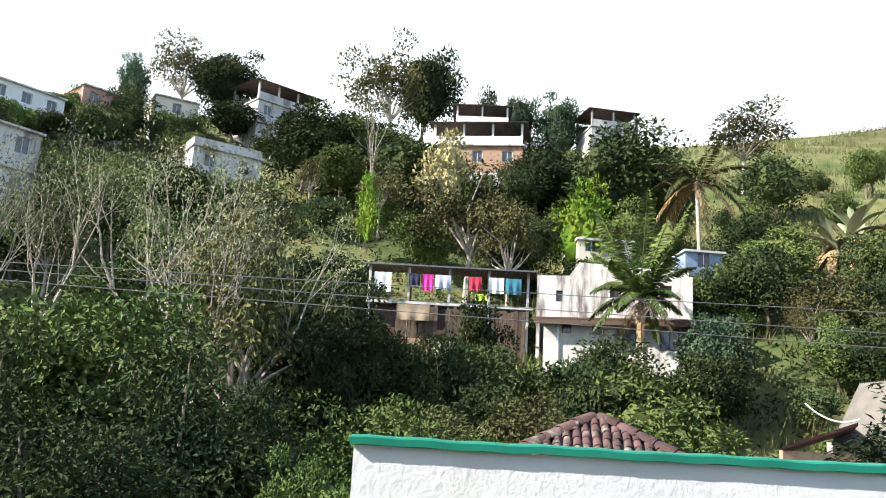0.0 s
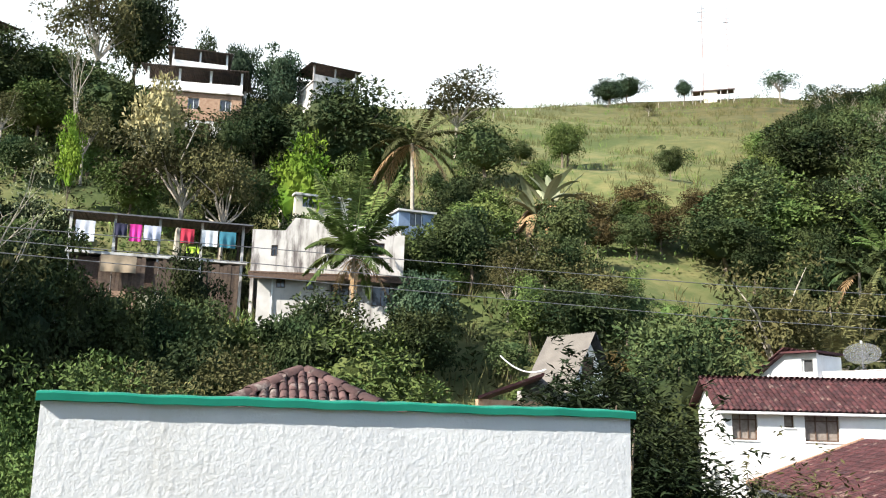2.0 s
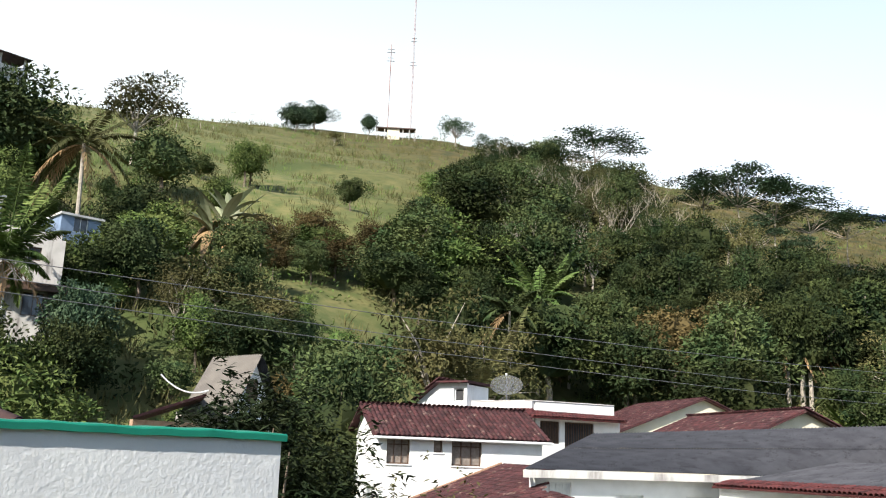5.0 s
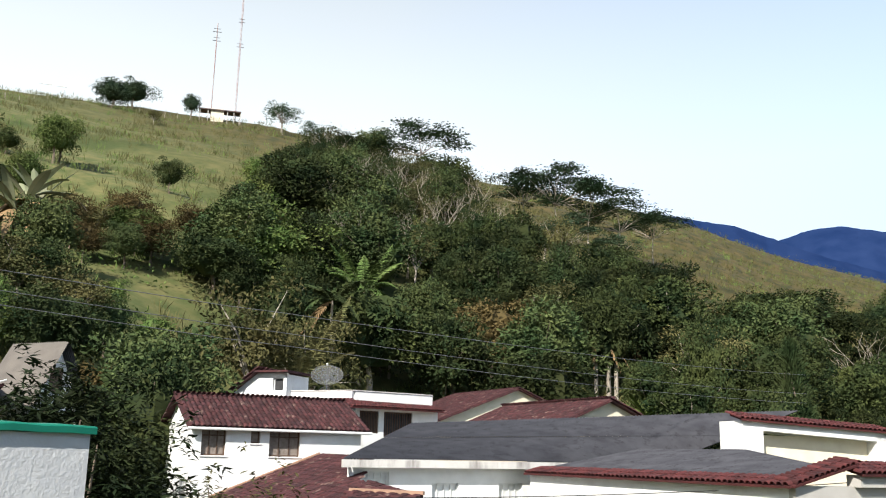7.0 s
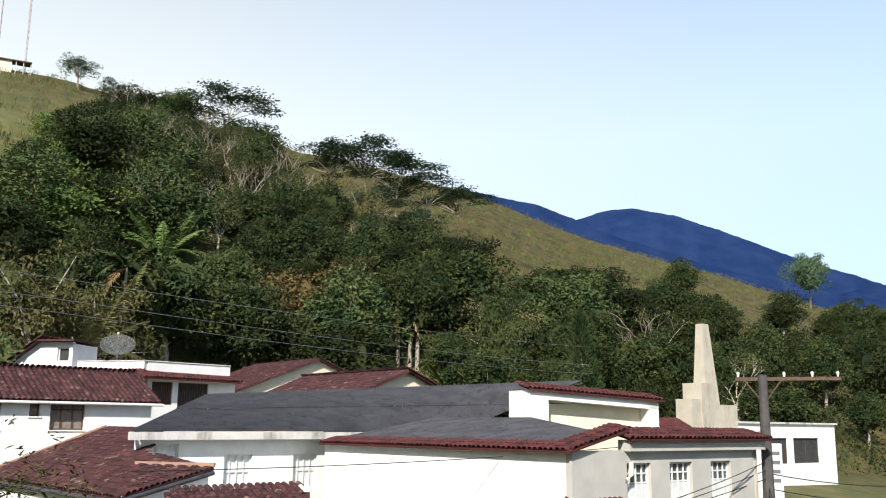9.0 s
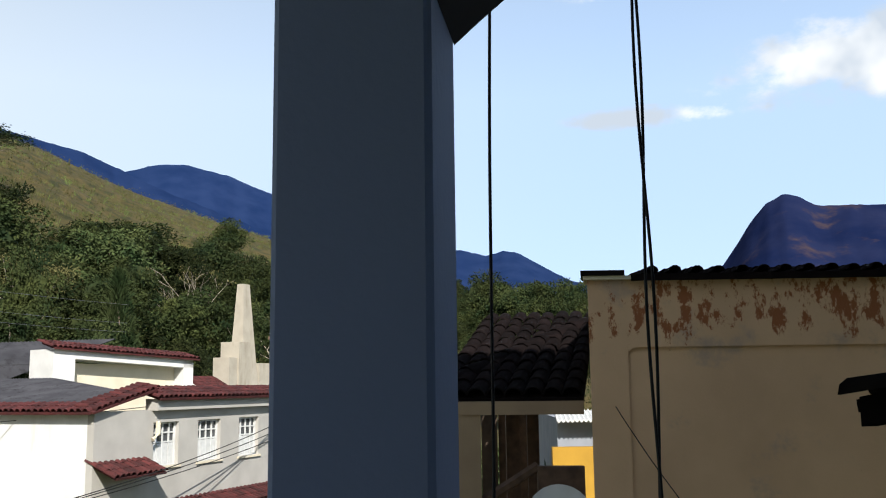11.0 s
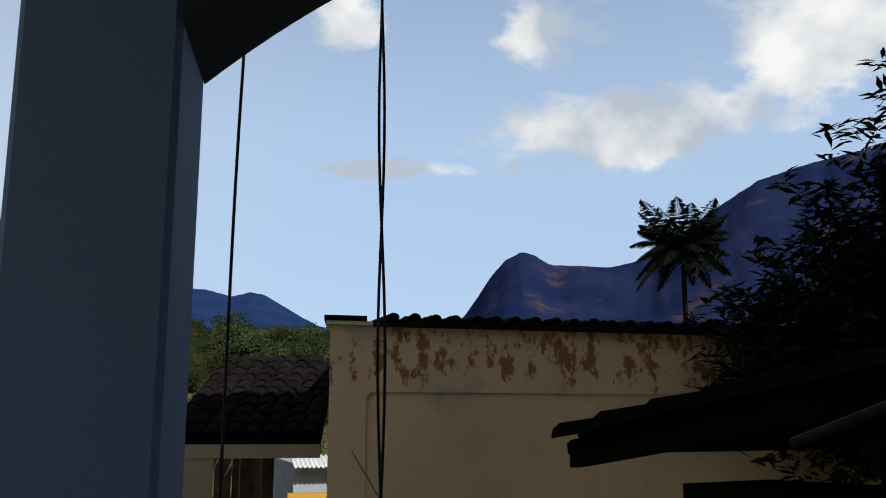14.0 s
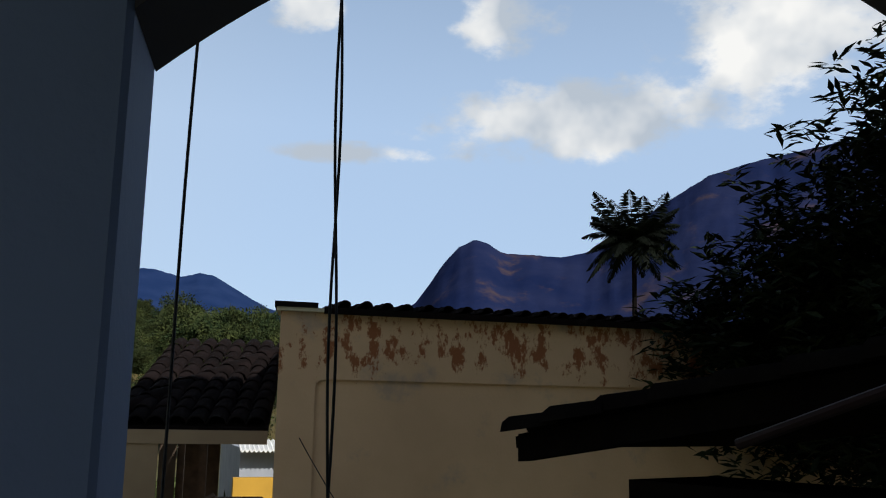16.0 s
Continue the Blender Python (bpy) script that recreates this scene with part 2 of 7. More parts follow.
# flat dark fill set in openings, painting the gloom of rooms behind
DARK = material("dark_interior", (0.03, 0.03, 0.032), (0.05, 0.05, 0.05), rough=0.9, scale=3)
PANE = material("window_pane", (0.05, 0.055, 0.06), (0.08, 0.085, 0.09), rough=0.12, scale=2, spec=0.6)
SHUTTER = material("white_painted_shutter", (0.66, 0.67, 0.66), (0.55, 0.56, 0.55), rough=0.6, scale=6)


# ---- mesh helpers ----
class Geo:
    """Vertices and faces of one mesh, gathered piece by piece."""

    def __init__(self):
        self.v, self.f, self.n = [], [], 0

    def add(self, verts, faces):
        self.v.append(np.asarray(verts, float).reshape(-1, 3))
        self.f.extend([tuple(i + self.n for i in f) for f in faces])
        self.n += len(self.v[-1])

    def box(self, o, a, b, c):
        """A box from corner o along the vectors a, b, c."""
        o, a, b, c = (np.asarray(k, float) for k in (o, a, b, c))
        if np.dot(np.cross(a, b), c) < 0:
            a, b = b, a
        self.add([o, o + a, o + a + b, o + b, o + c, o + a + c, o + a + b + c, o + b + c],
                 [(0, 3, 2, 1), (4, 5, 6, 7), (0, 1, 5, 4), (1, 2, 6, 5), (2, 3, 7, 6), (3, 0, 4, 7)])

    def tube(self, pts, radii, n=6):
        pts = [np.asarray(p, float) for p in pts]
        rings = []
        for i, p in enumerate(pts):
            d = pts[min(i + 1, len(pts) - 1)] - pts[max(i - 1, 0)]
            d = d / (np.linalg.norm(d) + 1e-9)
            s = np.cross(d, (0.31, 0.17, 0.93) if abs(d[2]) < 0.8 else (1.0, 0.1, 0.0))
            s /= np.linalg.norm(s) + 1e-9
            u = np.cross(d, s)
            rings.append([p + radii[i] * (math.cos(k * math.tau / n) * s + math.sin(k * math.tau / n) * u) for k in range(n)])
        faces = [(i * n + k, i * n + (k + 1) % n, (i + 1) * n + (k + 1) % n, (i + 1) * n + k) for i in range(len(pts) - 1) for k in range(n)]
        faces += [tuple(range(n))[::-1], tuple(range((len(pts) - 1) * n, len(pts) * n))]
        self.add(np.array(rings).reshape(-1, 3), faces)

    def leaves(self, centre, axis, normal, length, width, fold=0.25):
        """Many pointed leaves: arrays of bases, tips' directions, normals, lengths and widths."""
        k = len(centre)
        axis = axis / (np.linalg.norm(axis, axis=1, keepdims=True) + 1e-9)
        side = np.cross(axis, normal)
        side /= np.linalg.norm(side, axis=1, keepdims=True) + 1e-9
        up = np.cross(side, axis)
        L, W = np.broadcast_to(length, k)[:, None], np.broadcast_to(width, k)[:, None]
        q = np.stack([centre, centre + axis * L * 0.5 + side * W * 0.5 + up * W * fold, centre + axis * L, centre + axis * L * 0.5 - side * W * 0.5 + up * W * fold], 1)
        i = np.arange(k)[:, None] * 4
        tri = np.concatenate([i + [0, 1, 2], i + [0, 2, 3]], 1).reshape(-1, 3) + self.n
        self.v.append(q.reshape(-1, 3))
        self.f.extend(map(tuple, tri.tolist()))
        self.n += 4 * k


def mesh_of(name, geo, mat, smooth=False):
    me = bpy.data.meshes.new(name)
    me.from_pydata(np.concatenate(geo.v).tolist(), [], geo.f)
    me.materials.append(mat)
    if smooth:
        me.polygons.foreach_set("use_smooth", [True] * len(me.polygons))
    me.update()
    return me


def thing(name, label, category, group="", kind="", at=(0, 0, 0)):
    """An Empty that holds the parts of one thing."""
    ob = new(name)
    ob.location = at
    ob.empty_display_size = 0.2
    return tagged(ob, label, category, group, kind)


def part(name, geo, mat, parent=None, label="", smooth=False, mesh=None):
    ob = new(name, mesh or mesh_of(name, geo, mat, smooth))
    if parent is not None:
        ob.parent = parent
    return tagged(ob, label)


def place_local(parent):
    """Parts are written in world metres; this keeps them there under an Empty that stands elsewhere."""
    inv = Matrix.Translation(parent.location).inverted()
    for o in parent.children:
        o.matrix_parent_inverse = inv


def vec(az, d, z):
    a = radians(az)
    return np.array((-math.sin(a) * d, math.cos(a) * d, z))


# ---- ground: valley floor, hillside and ridge ----
AZ = np.array([-180, -135, -112, -106, -98, -90, -85, -79, -75, -70, -64, -57, -50, -44, -38, -30, -22, -12, 0, 10, 25, 60, 110, 180])
RIDGE_EL = np.array([0.5, 0.5, 1.0, 2.5, 5.4, 5.6, 6.6, 8.9, 10.1, 11.7, 14.2, 15.9, 17.2, 18.6, 19.5, 19.7, 19.6, 19.4, 19.4, 19.4, 19.4, 16, 4, 0.5])
RIDGE_D = np.array([300, 300, 320, 340, 360, 380, 370, 350, 330, 300, 260, 230, 215, 220, 240, 240, 225, 165, 125, 115, 115, 130, 200, 300])
FOOT_D = np.array([200, 200, 200, 170, 150, 130, 110, 95, 85, 78, 72, 68, 66, 62, 56, 48, 43, 41, 42, 41, 40, 44, 80, 200])
FOOT_Z = np.array([0, 0, 0, 0, 1, 2, 3, 4, 4, 4, 4, 4, 4, 4, 4, 4, 3, 2, 1, 0, 0, 0, 0, 0])


def height(x, y):
    az, d = np.degrees(np.arctan2(-x, y)), np.hypot(x, y)
    el, rd, fd, fz = (np.interp(az, AZ, k) for k in (RIDGE_EL, RIDGE_D, FOOT_D, FOOT_Z))
    rz = 7 + rd * np.tan(np.radians(el))
    s = np.clip((d - fd) / (rd - fd), 0, 1)
    hill = fz + (rz - fz) * s ** 0.87
    flat = fz * np.clip(d / fd, 0, 1) ** 3
    past = np.clip((d - rd) / 500, 0, 1)
    over = np.where(d > rd, rz * (1 - past ** 1.2 * 0.85) - 4.0 * np.clip((d - rd) / 30, 0, 1), 0)
    z = np.where(d <= fd, flat, np.where(d <= rd, hill, over))
    rough = 0.9 * np.sin(x * 0.11 + 1.3) * np.sin(y * 0.093) + 0.5 * np.sin(x * 0.27 + y * 0.21)
    return z + rough * np.clip(s * 5, 0, 1) * np.where(d > rd * 0.9, 0.35, 1.0)


def on_hill(az, d, sink=0.15):
    p = vec(az, d, 0)
    p[2] = float(height(p[0], p[1])) - sink
    return p


def build_ground():
    az = np.arange(-180, 180, 1.5)
    rad = np.concatenate([[3, 8, 14], np.arange(20, 120, 2.5), np.arange(120, 420, 6), [440, 480, 540, 620, 720, 850, 1000, 1300, 1800, 2500, 3500, 4700]])
    a, r = np.meshgrid(np.radians(az), rad)
    x, y = -np.sin(a) * r, np.cos(a) * r
    z = height(x, y)
    n = len(az)
    g = Geo()
    faces = [(i * n + k, (i + 1) * n + k, (i + 1) * n + (k + 1) % n, i * n + (k + 1) % n) for i in range(len(rad) - 1) for k in range(n)]
    faces = [f[::-1] for f in faces]
    faces += [(len(rad) * n, (k + 1) % n, k) for k in range(n)]
    g.add(np.concatenate([np.stack([x, y, z], -1).reshape(-1, 3), [[0, 0, 0]]]), faces)
    tagged(part("ground", g, GRASS, smooth=True), "grassy valley floor and steep pasture hillside", "ground", kind="structure")


build_ground()


def build_mountain(name, d, az, el, mat, label, deep=500, rough=0.01, foot_el=-1.0, steps=14):
    """A far ridge: crest given by bearings and heights, with a rough face that falls towards the valley."""
    a = np.arange(az[0], az[-1], 0.22 if az[-1] > az[0] else -0.22)
    order = np.argsort(az)
    e = np.interp(a, np.array(az)[order], np.array(el)[order])
    rows = []
    for i in range(steps + 1):
        s = i / steps
        dd = d - deep * (1 - s) ** 1.0
        zz = []
        for aj, ej in zip(a, e):
            p = vec(aj, 1, 0)
            nn = noise.fractal(Vector((p[0] * 26, p[1] * 26, s * 1.6)), 0.9, 2.1, 5)
            top = d * math.tan(radians(ej))
            low = dd * math.tan(radians(foot_el))
            bulge = s ** 0.8
            jag = nn * d * rough * (1 if i < steps else 0.18) + (d * 0.0016 * abs(noise.noise(Vector((p[0] * 330, p[1] * 330, 2.0)))) if i == steps else 0)
            zz.append(7 + low + (top - low) * bulge + jag)
        rows.append(np.stack([-np.sin(np.radians(a)) * dd, np.cos(np.radians(a)) * dd, zz], -1))
    n = len(a)
    g = Geo()
    g.add(np.concatenate(rows), [(i * n + k, i * n + k + 1, (i + 1) * n + k + 1, (i + 1) * n + k) for i in range(steps) for k in range(n - 1)])
    tagged(part(name, g, mat, smooth=True), label, "mountain", kind="structure")


# distance haze is painted into these dark blue base colours
MOUNT = material("woods_in_painted_haze", (0.010, 0.024, 0.075), (0.017, 0.034, 0.095), rough=1.0, scale=0.02, bump=3.0, bump_scale=0.05, spec=0.0)
ROCK = material("rock_face_in_painted_haze", (0.008, 0.014, 0.048), (0.015, 0.021, 0.058), rough=1.0, scale=0.008, bump=5.0, bump_scale=0.03, stain=(0.05, 0.037, 0.046), stain_scale=0.007, stain_at=0.62, spec=0.0)
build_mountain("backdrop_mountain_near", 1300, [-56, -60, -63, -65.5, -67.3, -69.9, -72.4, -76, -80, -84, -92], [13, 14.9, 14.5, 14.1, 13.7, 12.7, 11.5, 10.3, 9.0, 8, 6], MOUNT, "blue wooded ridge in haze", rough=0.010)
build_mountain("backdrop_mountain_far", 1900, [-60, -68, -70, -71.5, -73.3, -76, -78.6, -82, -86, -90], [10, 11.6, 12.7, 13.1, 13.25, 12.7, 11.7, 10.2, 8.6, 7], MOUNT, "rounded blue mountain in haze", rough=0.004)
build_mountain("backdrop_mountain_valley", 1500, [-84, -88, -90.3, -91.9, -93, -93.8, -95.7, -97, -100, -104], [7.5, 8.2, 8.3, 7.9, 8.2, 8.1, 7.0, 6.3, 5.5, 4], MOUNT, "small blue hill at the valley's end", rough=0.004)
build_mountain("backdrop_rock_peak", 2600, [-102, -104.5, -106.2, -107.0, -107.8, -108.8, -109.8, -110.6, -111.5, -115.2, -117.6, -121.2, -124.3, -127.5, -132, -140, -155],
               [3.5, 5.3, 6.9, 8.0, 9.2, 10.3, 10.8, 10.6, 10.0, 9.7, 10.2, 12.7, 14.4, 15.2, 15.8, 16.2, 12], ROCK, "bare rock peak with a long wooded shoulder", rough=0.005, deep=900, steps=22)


# ---- building kit ----
UP = np.array((0.0, 0.0, 1.0))


def unit(v):
    v = np.asarray(v, float)
    return v / np.linalg.norm(v)


def wall_geo(p, q, z0, z1, thick, holes=()):
    """An upright wall from p to q (x, y), one closed mesh, with holes (u0, u1, z0, z1) that go through it. thick runs to the wall's left."""
    p, q = np.array((*p[:2], 0.0)), np.array((*q[:2], 0.0))
    u, length = unit(q - p), np.linalg.norm(q - p)
    w = np.cross(UP, u) * thick
    us = sorted({0.0, length, *[h[0] for h in holes], *[h[1] for h in holes]})
    zs = sorted({z0, z1, *[h[2] for h in holes], *[h[3] for h in holes]})
    nu, nz = len(us) - 1, len(zs) - 1

    def solid(i, j):
        if not (0 <= i < nu and 0 <= j < nz):
            return False
        a, c = (us[i] + us[i + 1]) / 2, (zs[j] + zs[j + 1]) / 2
        return not any(h[0] < a < h[1] and h[2] < c < h[3] for h in holes)

    def at_grid(i, j, k):
        return (j * (nu + 1) + i) * 2 + k

    v = [p + u * us[i] + UP * zs[j] + w * k for j in range(nz + 1) for i in range(nu + 1) for k in (0, 1)]
    f = []
    for i in range(nu):
        for j in range(nz):
            if not solid(i, j):
                continue
            f.append((at_grid(i, j, 0), at_grid(i + 1, j, 0), at_grid(i + 1, j + 1, 0), at_grid(i, j + 1, 0)))
            f.append((at_grid(i, j, 1), at_grid(i, j + 1, 1), at_grid(i + 1, j + 1, 1), at_grid(i + 1, j, 1)))
            for di, dj, a, b in ((-1, 0, (i, j + 1), (i, j)), (1, 0, (i + 1, j), (i + 1, j + 1)), (0, -1, (i, j), (i + 1, j)), (0, 1, (i + 1, j + 1), (i, j + 1))):
                if not solid(i + di, j + dj):
                    f.append((at_grid(*a, 0), at_grid(*a, 1), at_grid(*b, 1), at_grid(*b, 0)))
    g = Geo()
    g.add(v, f)
    return g


def window_in(parent, p, q, hole, depth=0.12, frame_mat=None, fill=None, bars=2, rail=0.0, name="window", label=""):
    """Frame, bars and pane set back in a hole of the wall from p to q."""
    p, q = np.array((*p[:2], 0.0)), np.array((*q[:2], 0.0))
    u = unit(q - p)
    w = np.cross(UP, u)
    u0, u1, z0, z1 = hole
    frame_mat = frame_mat or WOOD_DARK
    t = 0.055
    o = p + u * u0 + w * depth + UP * z0
    wide, high = u1 - u0, z1 - z0
    g = Geo()
    g.box(o, u * t, w * 0.05, UP * high)
    g.box(o + u * (wide - t), u * t, w * 0.05, UP * high)
    g.box(o + u * t, u * (wide - 2 * t), w * 0.05, UP * t)
    g.box(o + u * t + UP * (high - t), u * (wide - 2 * t), w * 0.05, UP * t)
    fr = part(name, g, frame_mat, parent, label)
    for i in range(bars):
        b = Geo()
        b.box(o + u * (wide * (i + 1) / (bars + 1) - 0.02) + UP * t + w * 0.003, u * 0.04, w * 0.04, UP * (high - 2 * t))
        part("bar", b, frame_mat, fr)
    if rail:
        b = Geo()
        b.box(o + u * t + UP * (high * rail) + w * 0.001, u * (wide - 2 * t), w * 0.044, UP * 0.045)
        part("rail", b, frame_mat, fr)
    b = Geo()
    b.box(o + u * t * 0.5 + w * 0.052 + UP * t * 0.5, u * (wide - t), w * 0.015, UP * (high - t))
    part("pane", b, fill or PANE, fr)
    return fr


def arc_tile(length=0.42, r=0.1, seg=5):
    """One barrel tile, hollow side down: x across, y up the slope."""
    g = Geo()
    v = []
    for y, k in ((0.0, 1.0), (length, 0.84)):
        for rr in (r, r - 0.014):
            v += [(-math.cos(math.pi * i / seg) * rr * k, y, math.sin(math.pi * i / seg) * rr * k * 0.85 + (0.012 if y == 0 else 0.0)) for i in range(seg + 1)]
    n = seg + 1
    f = [(i, i + 1, 2 * n + i + 1, 2 * n + i) for i in range(seg)]
    f += [(n + i + 1, n + i, 3 * n + i, 3 * n + i + 1) for i in range(seg)]
    f += [(n + i, n + i + 1, i + 1, i) for i in range(seg)]
    g.add(v, f)
    return g


TILE_GEO = arc_tile()


def tiled_slope(eave_l, eave_r, top_l, top_r, parent, mat, pieces=False, pitch=0.21, step=0.34, name="roof_slope", base=True, scale=1.0):
    """A slope of barrel tiles between an eave and a ridge (or hip); single tiles or one joined sheet."""
    el, er, tl, tr = (np.asarray(k, float) for k in (eave_l, eave_r, top_l, top_r))
    u = unit(er - el)
    nrm = unit(np.cross(u, tl - el if np.linalg.norm(tl - el) > 0.1 else tr - el))
    if nrm[2] < 0:
        nrm = -nrm
    up = unit(np.cross(nrm, u))
    if np.dot(up, tl + tr - el - er) < 0:
        up = -up
    wide = np.linalg.norm(er - el)
    h = max(np.dot(tl - el, up), np.dot(tr - el, up))
    a0, a1 = np.dot(tl - el, u), np.dot(tr - el, u)
    pitch, step = pitch * scale, step * scale
    sheet = Geo()
    if base:
        sheet.add([el, er, tr, tl, el - nrm * 0.06, er - nrm * 0.06, tr - nrm * 0.06, tl - nrm * 0.06],
                  [(0, 1, 2, 3), (7, 6, 5, 4), (0, 4, 5, 1), (1, 5, 6, 2), (2, 6, 7, 3), (3, 7, 4, 0)])
    tiles = []
    rng = random.Random(int(wide * 100))
    for j in range(int(h / step) + 1):
        y = j * step
        lo, hi = a0 * min(y + step * 0.5, h) / h, wide + (a1 - wide) * min(y + step * 0.5, h) / h
        k = math.ceil(lo / pitch)
        while k * pitch < hi:
            tiles.append((el + u * (k * pitch + rng.uniform(-0.008, 0.008)) + up * (y + rng.uniform(-0.015, 0.015)) + nrm * (0.012 + rng.uniform(0, 0.01)), rng.uniform(-0.04, 0.04)))
            k += 1
    v = np.concatenate(TILE_GEO.v) * scale
    slope = part(name, sheet, mat, parent) if base else None
    if not pieces:
        g = Geo()
        for o, tw in tiles:
            g.add(o + v[:, :1] * (u + up * tw) + v[:, 1:2] * (up - u * tw) + v[:, 2:] * nrm, TILE_GEO.f)
        rest = part("roof_tiles", g, mat, parent)
        rest["kind"] = "stuff"
        return slope
    me = mesh_of("tile", TILE_GEO, mat, True)
    for o, tw in tiles:
        ob = new("tile", me)
        ob.parent = slope if slope else parent
        m = Matrix.Identity(4)
        for c, col in enumerate((u + up * tw, up - u * tw, nrm)):
            col = unit(col)
            for r in range(3):
                m[r][c] = col[r]
        m.translation = Vector(o)
        ob.matrix_basis = m @ Matrix.Scale(scale, 4)
    return slope


def ridge_caps(p, q, parent, mat, r=0.12, step=0.36, pieces=False):
    """Cap tiles along a ridge or hip."""
    p, q = np.asarray(p, float), np.asarray(q, float)
    u = unit(q - p)
    s = unit(np.cross(u, UP))
    n = np.cross(s, u)
    v = np.concatenate(TILE_GEO.v) * (r / 0.1, 1, r / 0.1)
    if pieces:
        for k in range(int(np.linalg.norm(q - p) / step)):
            g = Geo()
            g.add(p + u * k * step + v[:, :1] * s + v[:, 1:2] * u + v[:, 2:] * n + n * 0.02, TILE_GEO.f)
            part("ridge_cap", g, mat, parent, smooth=True)
        return
    g = Geo()
    for k in range(int(np.linalg.norm(q - p) / step)):
        g.add(p + u * k * step + v[:, :1] * s + v[:, 1:2] * u + v[:, 2:] * n + n * 0.02, TILE_GEO.f)
    part("ridge_cap", g, mat, parent)


E1 = np.array((0.93, -0.37, 0.0))       # the street's direction, along which the white houses stand
E2 = np.array((0.37, 0.93, 0.0))


# ---- near parapet wall with a green coping ----
def roughcast():
    """White roughcast with real relief: ragged trowel flecks on a fine grid."""
    m = material("white_roughcast", (0.70, 0.71, 0.70), (0.64, 0.65, 0.65), rough=0.95, scale=3, stain=(0.62, 0.62, 0.60), stain_scale=1.3, stain_at=0.62, streak=True, bump=0.006, bump_scale=50)
    return m


def build_parapet():
    p, q, z1 = np.array((-0.50, 7.12, 0)), np.array((4.05, 7.17, 0)), 7.115
    u, length = unit(q - p), np.linalg.norm(q - p)
    w = np.cross(UP, u)
    t = thing("boundary_wall", "white roughcast wall with a green painted coping", "wall", kind="structure", at=(1.8, 7.15, 0))
    nu, nz, z0 = 380, 150, 5.2
    g = Geo()
    uu, zz = np.meshgrid(np.linspace(0, length, nu), np.linspace(z0, z1, nz))
    dep = np.zeros_like(uu)
    for i in range(nz):
        for k in range(nu):
            a = noise.noise(Vector((uu[i, k] * 24, zz[i, k] * 20, 1.7)))
            b = noise.noise(Vector((uu[i, k] * 42, zz[i, k] * 34, 5.1)))
            dep[i, k] = 0.0030 * max(0.0, a - 0.12) ** 0.7 * (1 if a > 0.12 else 0) + 0.0015 * b
    pts = p + uu[..., None] * u + zz[..., None] * UP - dep[..., None] * w
    g.add(pts.reshape(-1, 3), [(i * nu + k, i * nu + k + 1, (i + 1) * nu + k + 1, (i + 1) * nu + k) for i in range(nz - 1) for k in range(nu - 1)])
    mat = roughcast()
    part("plaster_face", g, mat, t, smooth=True)
    g = Geo()
    g.box(p + w * 0.004, u * length, w * 0.16, UP * z1)
    part("wall_body", g, mat, t)
    green = material("green_gloss_paint", (0.008, 0.16, 0.105), (0.012, 0.20, 0.13), rough=0.45, scale=4, stain=(0.10, 0.16, 0.12), stain_scale=2.5, stain_at=0.7)
    g = Geo()
    o = p - u * 0.03 - w * 0.045 + UP * (z1 + 0.002)
    prof = [(0, 0), (0, 0.05), (0.012, 0.062), (0.243, 0.075), (0.255, 0.06), (0.255, 0)]
    n = len(prof)
    k = 40
    vs = []
    for i in range(k + 1):
        s = (length + 0.06) * i / k
        dz = 0.004 * math.sin(i * 1.7) + 0.003 * math.sin(i * 0.6)
        vs += [o + u * s + w * a + UP * (b + dz) for a, b in prof]
    fs = [(i * n + j, i * n + (j + 1) % n, (i + 1) * n + (j + 1) % n, (i + 1) * n + j) for i in range(k) for j in range(n)]
    fs = [f[::-1] for f in fs] + [tuple(range(n)), tuple(range(k * n, k * n + n))[::-1]]
    g.add(vs, fs)
    part("coping", g, green, t, "green gloss painted coping")
    place_local(t)


build_parapet()


# ---- hipped tile roof behind the parapet ----
TILE_LICHEN = material("lichened_clay_tile", (0.115, 0.066, 0.06), (0.06, 0.036, 0.034), rough=0.95, scale=5, stain=(0.28, 0.24, 0.21), stain_scale=3.0, stain_at=0.6, spread=0.25, bump=0.005, bump_scale=60)


def build_hip_house():
    t = thing("small_house", "low house with a weathered hipped clay tile roof", "house", at=(2.4, 15, 0))
    c, half, zb = np.array((2.55, 14.4, 0)), 1.75, 6.88
    a, b = unit((0.97, -0.1, 0)), unit((0.1, 0.97, 0))
    apex = c + UP * 7.80
    cs = [c - a * half - b * half, c + a * half - b * half, c + a * half + b * half, c - a * half + b * half]
    cs = [k + UP * zb for k in cs]
    for i in range(4):
        tiled_slope(cs[i], cs[(i + 1) % 4], apex, apex, t, TILE_LICHEN, pieces=(i == 0), scale=0.68)
    for k in cs:
        ridge_caps(k, apex, t, TILE_LICHEN, pieces=True)
    g = Geo()
    for i in range(4):
        s = [k * np.array((1, 1, 0)) for k in (c + (cs[i] - c) * 0.85, c + (cs[(i + 1) % 4] - c) * 0.85)]
        g.add(wall_geo(s[0], s[1], 0, zb - 0.02, 0.15).v[0], wall_geo(s[0], s[1], 0, zb - 0.02, 0.15).f)
    part("outer_wall", g, WHITE_DIRTY, t)
    place_local(t)


build_hip_house()


